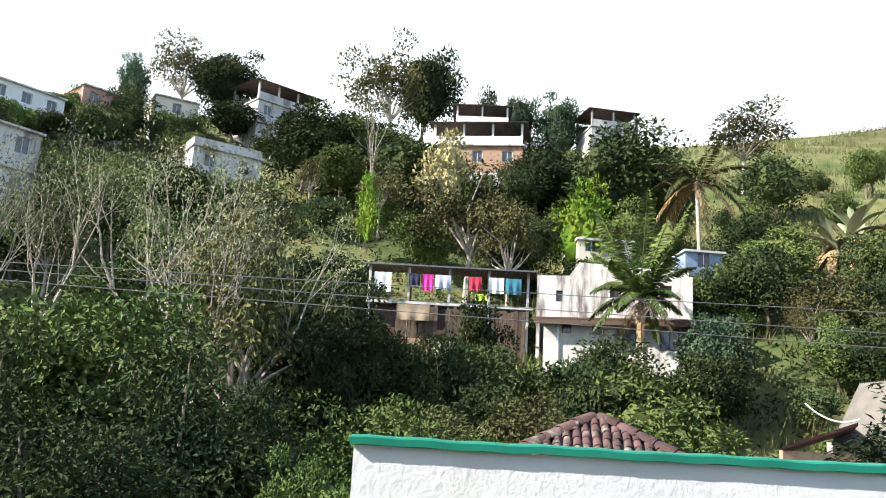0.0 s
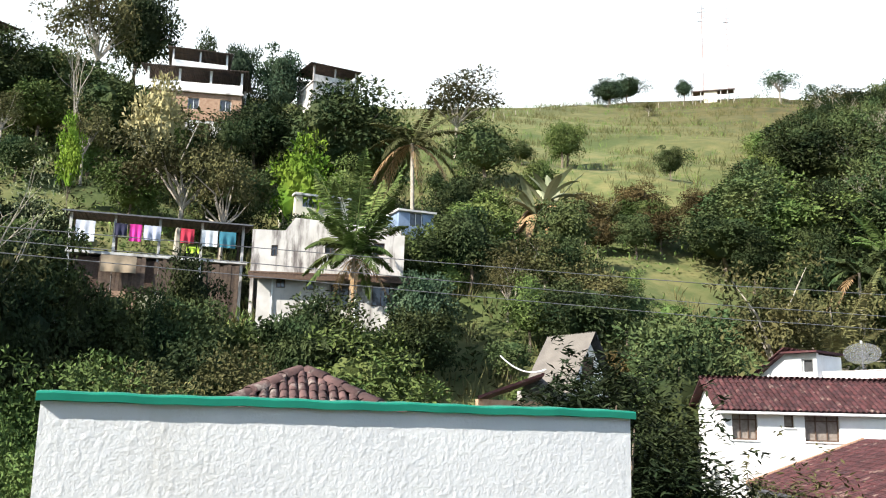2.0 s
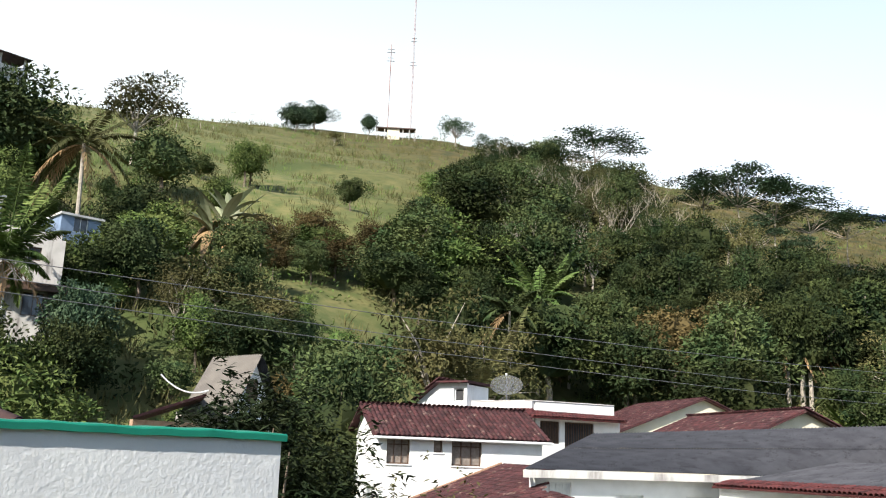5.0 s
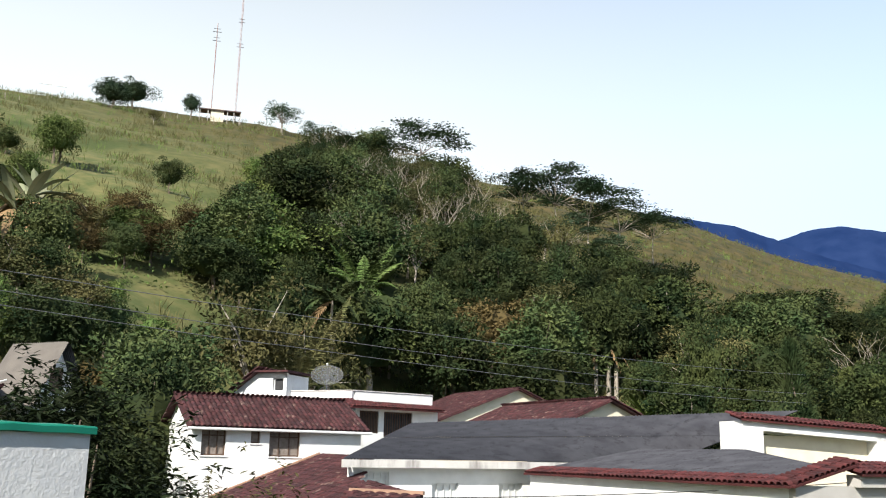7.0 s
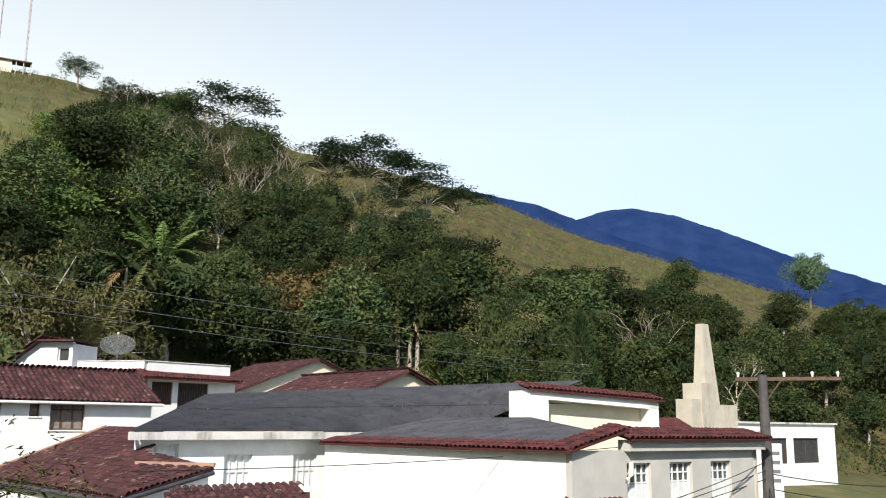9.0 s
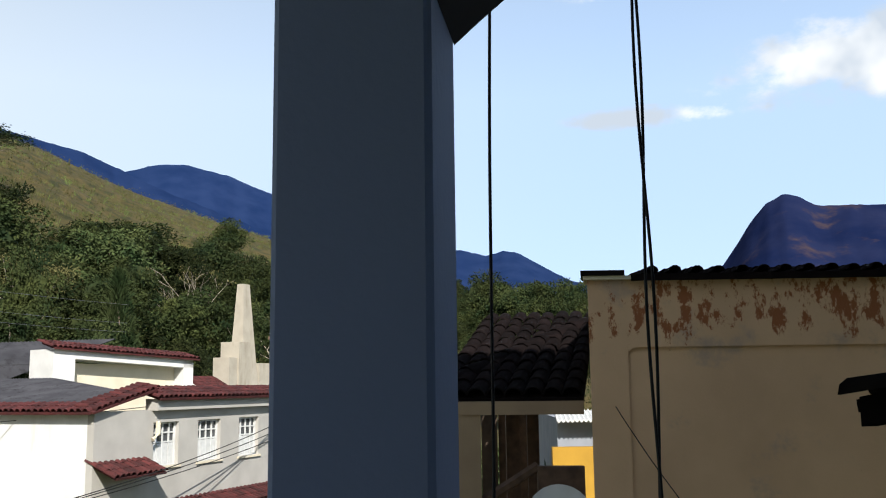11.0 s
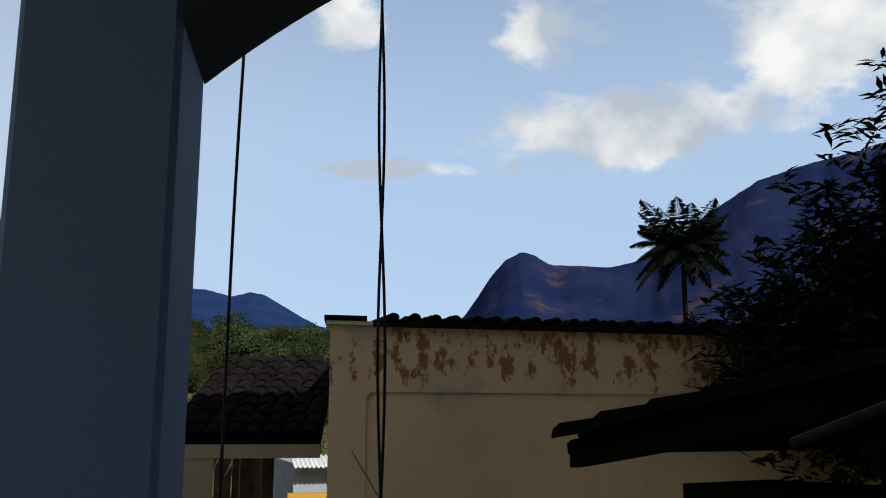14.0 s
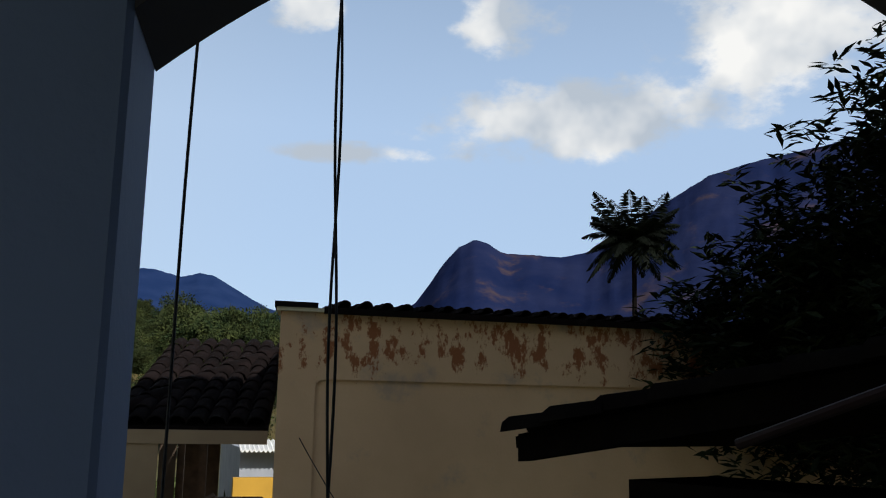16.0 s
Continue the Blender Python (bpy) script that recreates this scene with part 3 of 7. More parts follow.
# ---- white house with tile roof ----
def gable_house(name, label, corner, length, depth, z_eave, z_ridge, holes, roof=TILE, walls=WHITE, over=0.35, side_holes=(), fill=CURTAIN, z0=0.0, e1=E1, e2=E2):
    """A gabled house: front from corner along e1, depth along e2, ridge along the front."""
    e1, e2 = np.asarray(e1, float), np.asarray(e2, float)
    t = thing(name, label, "house", at=tuple(corner[:2]) + (z0,))
    c = np.array((*corner[:2], 0.0))
    p, q = c, c + e1 * length
    r, s = q + e2 * depth, c + e2 * depth
    part("front_wall", wall_geo(p, q, z0, z_eave, 0.18, holes), walls, t)
    for h in holes:
        window_in(t, p, q, h, fill=fill, bars=2 if h[1] - h[0] > 0.7 else 0, rail=0.72 if h[1] - h[0] > 0.9 else 0)
        g = Geo()
        g.box(p + e1 * (h[0] - 0.05) - e2 * 0.05 + UP * (h[2] - 0.05), e1 * (h[1] - h[0] + 0.1), e2 * 0.16, UP * 0.048)
        part("window_sill", g, walls, t)
    part("back_wall", wall_geo(r, s, z0, z_eave, 0.18), walls, t)
    rise = z_ridge - z_eave
    for k, (m, n) in enumerate(((s - e2 * 0.181, p + e2 * 0.181), (q + e2 * 0.181, r - e2 * 0.181))):
        g = wall_geo(m, n, z0, z_eave - 0.001, 0.18, side_holes if k == 0 else ())
        mid = (p + s) / 2 if k == 0 else (q + r) / 2
        inn = e1 * (0.18 if k == 0 else -0.18)
        a, b = (p, s) if k == 0 else (q, r)
        tri = [a + UP * z_eave, b + UP * z_eave, mid + UP * (z_ridge - 0.06)]
        g.add(tri + [v + inn for v in tri], [(0, 1, 2), (5, 4, 3), (0, 3, 4, 1), (1, 4, 5, 2), (2, 5, 3, 0)])
        part("gable_wall", g, walls, t)
    drop = rise * over / (depth / 2)
    mid0, mid1 = (p + s) / 2 - e1 * over + UP * z_ridge, (q + r) / 2 + e1 * over + UP * z_ridge
    f0, f1 = p - e1 * over - e2 * over + UP * (z_eave - drop + 0.03), q + e1 * over - e2 * over + UP * (z_eave - drop + 0.03)
    b0, b1 = s - e1 * over + e2 * over + UP * (z_eave - drop + 0.03), r + e1 * over + e2 * over + UP * (z_eave - drop + 0.03)
    tiled_slope(f0, f1, mid0, mid1, t, roof)
    tiled_slope(b1, b0, mid1, mid0, t, roof)
    ridge_caps(mid0, mid1, t, roof, pieces=True)
    g = Geo()
    g.tube([f0 - UP * 0.05, f1 - UP * 0.05], [0.06, 0.06], 8)
    part("gutter", g, SHUTTER, t)
    place_local(t)
    return t


H1 = np.array((21.8, 31.1))
gable_house("house", "white two-storey house with dark clay tile roof", H1, 7.0, 5.2, 8.0, 9.22,
            [(0.3, 1.26, 6.8, 7.84), (2.26, 2.64, 7.3, 7.82), (3.03, 4.33, 6.8, 7.84)], side_holes=[(1.4, 2.3, 4.2, 5.3)])

# low tile roofs between the white houses
def shed_roof(name, label, el, er, tl, tr, mat, z0=0.0, walls=WHITE):
    t = thing(name, label, "house", at=(float(el[0]), float(el[1]), z0))
    el, er, tl, tr = (np.asarray(k, float) for k in (el, er, tl, tr))
    tiled_slope(el, er, tl, tr, t, mat)
    ins = 0.12
    m = (el + er + tl + tr) / 4
    cs = [k + (m - k) * ins for k in (el, er, tr, tl)]
    g = Geo()
    v = [np.array((*k[:2], z0)) for k in cs] + [k - UP * 0.12 for k in cs]
    g.add(v, [(0, 1, 5, 4), (1, 2, 6, 5), (2, 3, 7, 6), (3, 0, 4, 7)])
    part("outer_wall", g, walls, t)
    g = Geo()
    g.tube([el - UP * 0.1, er - UP * 0.1], [0.07, 0.07], 8)
    part("gutter", g, FIBRO, t)
    place_local(t)
    return t


low = shed_roof("outbuilding", "low outbuilding with dark clay tile roof", (22.4, 30.65, 5.14), (19.0, 20.0, 5.02), (26.5, 29.0, 6.86), (24.3, 24.9, 6.3), TILE)
tip = vec(-48.64, 30, 5.74)
shed_roof("outbuilding", "low tiled lean-to against the white hall", vec(-43.7, 27.7, 5.06), tip - UP * 0.05, vec(-44.2, 30.6, 5.78), tip, TILE)
for a, b in (((22.4, 30.65, 5.14), (26.5, 29.0, 6.86)), (tuple(vec(-44.2, 30.6, 5.78)), tuple(tip))):
    a, b = np.array(a), np.array(b)
    g = Geo()
    g.box(a + UP * 0.02, b - a, unit(b - a)[[1, 0, 2]] * (-1, 1, 0) * 0.22, UP * 0.12)
    f = part("flashing", g, MORTAR, None, "orange-tan mortar flashing")
    f.parent = low
    f.matrix_parent_inverse = low.matrix_basis.inverted()
shed_roof("outbuilding", "low outbuilding with purple-brown tile roof", vec(-44, 24.5, 4.4), vec(-54.5, 25.5, 4.5), vec(-46.5, 28.5, 5.16), vec(-54.3, 28.5, 5.12), TILE)


# ---- long white hall with a grey roof ----
def build_hall():
    t = thing("hall", "long white hall with dark grey fibre-cement roof", "building", at=(25, 23, 0))
    p = np.array((22.95, 23.6, 0))
    q = p + E1 * 13.5
    holes = [(0.5, 1.5, 5.78, 6.4), (3.2, 4.3, 4.75, 6.02), (6.0, 7.05, 4.75, 6.02)]
    part("front_wall", wall_geo(p, q, 0, 6.62, 0.2, holes), WHITE, t)
    for h in holes:
        window_in(t, p, q, h, frame_mat=SHUTTER, fill=SHUTTER, bars=3, rail=0.5, label="white louvred shutters")
    side = unit((0.86, 0.5, 0))
    part("end_wall", wall_geo(p + side * 12, p + side * 0.25, 0, 6.62, 0.2), WHITE, t)
    rl, rr = vec(-47.9, 44, 8.4), vec(-70.5, 44, 9.2)
    fl, fr = p - E1 * 0.45 - E2 * 0.5 + UP * 6.82, q - E2 * 0.5 + UP * 6.86
    # corrugated sheets in two overlapping courses
    for a, b, dz in ((0.0, 0.52, 0.0), (0.5, 1.0, 0.03)):
        n = 240
        g = Geo()
        v = []
        for i in range(n + 1):
            s = i / n
            e, r = fl + (fr - fl) * s, rl + (rr - rl) * s
            w = 0.028 * math.cos(i * math.pi)
            v += [e + (r - e) * a + UP * (w + dz), e + (r - e) * b + UP * (w + dz)]
        g.add(v, [(2 * i, 2 * i + 2, 2 * i + 3, 2 * i + 1) for i in range(n)])
        part("roof_sheet", g, FIBRO, t)
    g = Geo()
    g.box(fl - UP * 0.29, fr - fl, E2 * 0.14, UP * 0.26)
    part("fascia", g, WHITE_DIRTY, t, "stained white fascia board")
    g = Geo()
    g.box(fl - UP * 0.29 + E2 * 0.141, (rl - fl) * 0.6, E1 * 0.1, UP * 0.24)
    part("barge_board", g, WHITE_DIRTY, t)
    # white raised end wall with a recessed panel and red tiles
    a, b = vec(-67.3, 37, 0), vec(-74.9, 41, 0)
    u = unit(b - a)
    n2 = np.cross(UP, u)
    L = np.linalg.norm(b - a)
    g = Geo()
    g.box(a + UP * 6.2, u * 0.9, n2 * 1.5, UP * 2.3)
    g.box(a + u * (L - 0.5) + UP * 6.2, u * 0.5, n2 * 1.5, UP * 1.95)
    g.add([a + u * 0.9 + UP * 8.15, a + u * L + UP * 7.85, a + u * L + UP * 8.2, a + u * 0.9 + UP * 8.5,
           a + u * 0.9 + UP * 8.15 + n2 * 1.5, a + u * L + UP * 7.85 + n2 * 1.5, a + u * L + UP * 8.2 + n2 * 1.5, a + u * 0.9 + UP * 8.5 + n2 * 1.5],
          [(0, 1, 2, 3), (7, 6, 5, 4), (3, 2, 6, 7), (4, 5, 1, 0), (0, 3, 7, 4), (1, 5, 6, 2)])
    part("raised_wall", g, WHITE, t, "white raised wall with a recessed panel")
    g = Geo()
    g.box(a + u * 0.9 + n2 * 0.6 + UP * 6.2, u * (L - 1.4), n2 * 0.2, UP * 1.8)
    part("recessed_panel", g, CREAM, t, "cream recessed panel")
    tiled_slope(a - n2 * 0.2 - u * 0.1 + UP * 8.55, b - n2 * 0.2 + u * 0.2 + UP * 8.22, a + n2 * 0.6 - u * 0.1 + UP * 8.75, b + n2 * 0.6 + u * 0.2 + UP * 8.42, t, TILE_RED, name="coping_slope")
    place_local(t)


build_hall()


# ---- white annex with three shuttered windows ----
def build_annex():
    t = thing("annex", "white two-storey annex with red tile eaves", "building", at=(24.4, 8.9, 0))
    c = np.array((24.4, 8.9, 0))
    back = c + E2 * 12.2
    far = c + E1 * 9.0
    part("side_wall", wall_geo(back, c + E2 * 0.22, 0, 6.42, 0.22, [(8.1, 9.5, 2.6, 4.05), (3.0, 4.4, 2.5, 3.9)]), WHITE, t)
    for h in ((8.1, 9.5, 2.6, 4.05), (3.0, 4.4, 2.5, 3.9)):
        window_in(t, back, c + E2 * 0.22, h, frame_mat=SHUTTER, bars=2, rail=0.7)
    holes = [(2.3, 3.4, 4.84, 6.06), (4.3, 5.42, 4.84, 6.06), (6.4, 7.5, 4.84, 6.06), (0.3, 1.5, 1.8, 2.9), (5.2, 7.6, 0.0, 2.2)]
    part("front_wall", wall_geo(c, far, 0, 6.42, 0.22, holes), OFFWHITE, t)
    for h in holes[:3]:
        fr = window_in(t, c, far, h, frame_mat=SHUTTER, fill=PANE, bars=3, rail=0.52, name="shuttered_window", label="white slatted shutters with panes above")
        u = E1
        for k in range(4):
            g = Geo()
            w = (h[1] - h[0] - 0.11) / 4
            g.box(c + u * (h[0] + 0.055 + k * w + 0.02) + E2 * 0.13 + UP * (h[2] + 0.06), u * (w - 0.04), E2 * 0.03, UP * 0.56)
            part("slat_panel", g, SHUTTER, fr)
        g = Geo()
        g.box(c + u * (h[0] + 0.06) + E2 * 0.125 + UP * (h[2] + 0.9), u * (h[1] - h[0] - 0.12), E2 * 0.04, UP * 0.04)
        part("glazing_bar", g, SHUTTER, fr)
        g = Geo()
        g.box(c + u * (h[0] - 0.08) - E2 * 0.06 + UP * (h[2] - 0.07), u * (h[1] - h[0] + 0.16), E2 * 0.17, UP * 0.065)
        part("window_sill", g, CREAM, t)
    window_in(t, c, far, holes[3], frame_mat=SHUTTER, bars=3)
    window_in(t, c, far, holes[4], frame_mat=WOOD_DARK, fill=DARK, bars=1)
    part("far_wall", wall_geo(far, far + E2 * 12, 0, 6.4, 0.22), CREAM, t)
    # roofs: grey sheet over the block, red tiles along the eaves
    z = 6.45
    n = 160
    g = Geo()
    v = []
    for i in range(n + 1):
        s = i / n
        e = c + (back - c) * s - E1 * 0.15
        w = 0.025 * math.cos(i * math.pi)
        wide = 2.1 + 3.3 * min(1.0, s / 0.55)
        v += [e + UP * (z + w + 0.02), e + E1 * wide + UP * (z + 0.176 * wide + w)]
    g.add(v, [(2 * i, 2 * i + 1, 2 * i + 3, 2 * i + 2) for i in range(n)])
    part("roof_sheet", g, FIBRO, t)
    tiled_slope(back - E1 * 0.3 + UP * (z - 0.03), c - E1 * 0.3 - E2 * 0.1 + UP * (z - 0.03), back + E1 * 0.25 + UP * (z + 0.12), c + E1 * 0.25 - E2 * 0.1 + UP * (z + 0.12), t, TILE_RED, name="eave_tiles")
    tiled_slope(c - E1 * 0.25 - E2 * 0.2 + UP * (z - 0.02), c + E1 * 2.2 - E2 * 0.2 + UP * (z + 0.55), c - E1 * 0.25 + E2 * 0.4 + UP * (z + 0.08), c + E1 * 2.2 + E2 * 0.4 + UP * (z + 0.65), t, TILE_RED, name="verge_tiles")
    g = Geo()
    g.box(c + E1 * 2.2 - E2 * 0.22 + UP * 6.4, E1 * 7.0, E2 * 0.44, UP * 0.32)
    part("cornice", g, OFFWHITE, t, "beige projecting cornice")
    tiled_slope(c + E1 * 2.1 - E2 * 0.4 + UP * 6.735, c + E1 * 9.4 - E2 * 0.4 + UP * 6.735, c + E1 * 2.1 + E2 * 0.4 + UP * 6.95, c + E1 * 9.4 + E2 * 0.4 + UP * 6.95, t, TILE_RED, name="cornice_tiles")
    g = Geo()
    g.tube([c + E1 * 2.35 - E2 * 0.12 + UP * 6.1, c + E1 * 2.35 - E2 * 0.12 + UP * 5.75, c + E1 * 2.15 - E2 * 0.1 + UP * 5.6], [0.07, 0.07, 0.06], 8)
    part("drain_pipe", g, CREAM, t)
    # little red canopies
    for u0, u1, zz in ((0.05, 2.0, 4.76), (3.2, 8.6, 3.5)):
        tiled_slope(c + E1 * u0 - E2 * 0.75 + UP * zz, c + E1 * u1 - E2 * 0.75 + UP * zz, c + E1 * u0 + UP * (zz + 0.3), c + E1 * u1 + UP * (zz + 0.3), t, TILE_RED, name="canopy")
    place_local(t)


build_annex()


# ---- church tower and white houses behind ----
def build_tower():
    t = thing("church_tower", "cream stepped concrete church tower, tapering to a blunt tip", "tower", at=tuple(vec(-77.6, 62, 0)))
    c = vec(-77.6, 62, 0)
    a, b = E1, E2

    def slab(name, o, wa, wb, z0, z1, ta=1.0, shift=0.0, mat=BEIGE):
        g = Geo()
        v = []
        for z, k in ((z0, 1.0), (z1, ta)):
            m = c + a * (o + shift * (0 if z == z0 else 1)) + UP * z
            v += [m - a * wa * k - b * wb * k, m + a * wa * k - b * wb * k, m + a * wa * k + b * wb * k, m - a * wa * k + b * wb * k]
        g.add(v, [(3, 2, 1, 0), (4, 5, 6, 7), (0, 1, 5, 4), (1, 2, 6, 5), (2, 3, 7, 6), (3, 0, 4, 7)])
        part(name, g, mat, t)

    slab("spire", 0.0, 1.15, 0.8, 3, 13.7, 0.30, -0.25)
    slab("front_rib", 0.25, 0.42, 1.1, 3, 11.2, 0.18, -0.35)
    slab("step", -0.95, 0.65, 0.7, 3, 9.9)
    slab("step", -1.75, 0.75, 0.6, 3, 8.9)
    slab("step", 1.6, 0.75, 0.6, 3, 8.6)
    slab("step", 2.9, 0.8, 0.55, 3, 6.9)
    slab("base", 0.3, 5.4, 1.6, 0, 6.2, mat=WHITE)
    tiled_slope(c - a * 5.3 - b * 1.9 + UP * 6.4, c - a * 2.5 - b * 1.9 + UP * 6.4, c - a * 5.3 + b * 0.4 + UP * 7.6, c - a * 2.5 + b * 0.4 + UP * 7.6, t, TILE_RED)
    place_local(t)


build_tower()


def build_far_block():
    """White long building behind the tower, with dark openings."""
    t = thing("white_building", "long white flat-roofed building with dark openings", "building", at=(70, 8, 0))
    a = vec(-75.0, 74, 0)
    b = a + E1 * 26
    holes = [(8.2, 11.0, 3.8, 6.2), (13.2, 17.6, 4.2, 6.4), (18.6, 23.0, 4.2, 6.4)]
    part("front_wall", wall_geo(a, b, 0, 7.6, 0.3, holes), WHITE, t)
    for h in holes:
        window_in(t, a, b, h, frame_mat=WOOD_DARK, fill=DARK, bars=1)
    part("side_wall", wall_geo(a + E2 * 9, a + E2 * 0.3, 0, 7.6, 0.3), WHITE, t)
    g = Geo()
    g.box(a - E1 * 0.2 - E2 * 0.2 + UP * 7.602, E1 * 26.4, E2 * 9.4, UP * 0.16)
    part("roof", g, WHITE_DIRTY, t)
    place_local(t)


build_far_block()

for label, apex, z_ridge, half, length, pitch in (("house with long dark clay tile roof and cream gable", vec(-54.4, 62, 0), 11.39, 5.9, 8.2, 0.385),
                                                ("house with low dark clay tile roof and cream gable", vec(-59.97, 46, 0), 9.78, 3.5, 9.2, 0.415)):
    gable_house("house", label, (apex - E1 * half + E2 * (0.4 + length))[:2], length, 2 * half, z_ridge - pitch * half, z_ridge, [], z0=1, walls=CREAM, over=0.4, e1=-E2, e2=E1)


def build_terrace_house():
    """White corner house with a stair hut, terrace parapet, tile eaves and barred openings."""
    t = thing("terrace_house", "white house with roof terrace, stair hut and barred openings", "house", at=tuple(vec(-43, 50, 0)))
    a, c, b = vec(-38.6, 51, 0), vec(-44.15, 47.6, 0), vec(-49.4, 50.6, 0)
    u, w = unit(c - a), unit(b - c)
    nu, nw = np.cross(UP, u), np.cross(UP, w)        # inwards
    part("side_wall", wall_geo(a, c, 0, 9.3, 0.25), WHITE, t)
    holes = [(0.25, 1.4, 8.0, 9.12), (1.72, 3.5, 7.85, 9.12)]
    part("front_wall", wall_geo(c + w * 0.26, b, 0, 9.3, 0.25, holes), WHITE, t)
    for h in holes:
        window_in(t, c + w * 0.26, b, h, depth=0.08, frame_mat=WOOD_DARK, fill=DARK, bars=11)
    g = Geo()
    g.box(a + nu * 0.26, u * (np.linalg.norm(c - a) - 0.3), nu * 7.0, UP * 9.28)
    part("body", g, WHITE, t)
    # terrace parapet set back behind the eaves
    ai, ci, bi = a + nu * 0.5, c + (nu + nw) * 0.4, b + nw * 0.5
    part("parapet", wall_geo(ai, ci, 9.3, 10.12, 0.2), WHITE, t)
    part("parapet", wall_geo(ci + w * 0.201, bi, 9.3, 10.10, 0.2), WHITE, t)
    for p, q, e in ((ai, ci, u), (ci, bi, w)):
        g = Geo()
        g.box(p - np.cross(UP, e) * 0.04 + UP * 10.122, q - p, np.cross(UP, e) * 0.28, UP * 0.05)
        part("parapet_coping", g, WHITE_DIRTY, t)
    out = c - (nu + nw) * 0.55
    tiled_slope(a - nu * 0.55 + UP * 9.25, out + UP * 9.25, a + nu * 0.48 + UP * 9.58, ci + UP * 9.58, t, TILE_RED, name="eave_slope")
    tiled_slope(out + UP * 9.25, b - nw * 0.55 + UP * 9.25, ci + UP * 9.58, b + nw * 0.48 + UP * 9.58, t, TILE_RED, name="eave_slope")
    # stair hut with a sloping flank
    h0, h1 = vec(-38.45, 50.9, 0), vec(-40.2, 50.0, 0)
    e = unit(h1 - h0)
    n, wide = np.cross(UP, e), np.linalg.norm(h1 - h0)
    hole = (wide - 0.82, wide - 0.2, 10.1, 10.8)
    part("hut_front", wall_geo(h0, h1, 9.3, 11.08, 0.2, [hole]), WHITE, t)
    window_in(t, h0, h1, hole, frame_mat=SHUTTER, fill=DARK, bars=0)
    g = Geo()
    k = h0 - e * 1.75
    tri = [k + UP * 9.3, h0 - e * 0.002 + UP * 9.3, h0 - e * 0.002 + UP * 11.08, k + UP * 9.75]
    g.add(tri + [v + n * 0.2 for v in tri], [(0, 1, 2, 3), (7, 6, 5, 4), (3, 2, 6, 7), (0, 3, 7, 4), (1, 5, 6, 2)])
    g.box(h0 + n * 0.201 + UP * 9.3, e * wide, n * 2.2, UP * 1.7)
    part("hut_side", g, WHITE, t)
    tiled_slope(k - n * 0.4 - e * 0.2 + UP * 9.72, k + n * 2.4 - e * 0.2 + UP * 9.72, h0 - n * 0.4 + UP * 11.12, h0 + n * 2.4 + UP * 11.12, t, TILE, name="hut_roof")
    g = Geo()
    g.box(h0 - e * 0.1 - n * 0.42 + UP * 11.09, e * (wide + 0.35), n * 2.9, UP * 0.09)
    part("hut_slab", g, TILE, t)
    place_local(t)


build_terrace_house()


# ---- the veranda from which the view is seen ----
FV, DV = np.array((0.132, 0.991, 0.0)), np.array((0.991, -0.132, 0.0))    # along the arcade, and outwards
PC = np.array((1.73, -0.45, 0.0))                                          # inner corner of the corner pillar
PAINT = material("grey_blue_wall_paint", (0.185, 0.235, 0.35), (0.165, 0.21, 0.32), rough=0.75, scale=1.2, bump=0.003, bump_scale=45, stain=(0.135, 0.165, 0.24), stain_scale=1.1, stain_at=0.64)
# shade beneath the arch, put into a dark base colour
SOFFIT = material("shade_dark_soffit", (0.05, 0.045, 0.048), (0.04, 0.036, 0.038), rough=0.85, scale=2)


def chamfered_post(g, o, a, b, z0, z1, c=0.012):
    """An upright post with small worn arrises."""
    la, lb = np.linalg.norm(a), np.linalg.norm(b)
    ua, ub = a / la, b / lb
    ring = [(c, 0), (la - c, 0), (la, c), (la, lb - c), (la - c, lb), (c, lb), (0, lb - c), (0, c)]
    v = [o + ua * s + ub * t + UP * z for z in (z0, z1) for s, t in ring]
    f = [(i, (i + 1) % 8, 8 + (i + 1) % 8, 8 + i) for i in range(8)] + [tuple(range(8))[::-1], tuple(range(8, 16))]
    g.add(v, f)


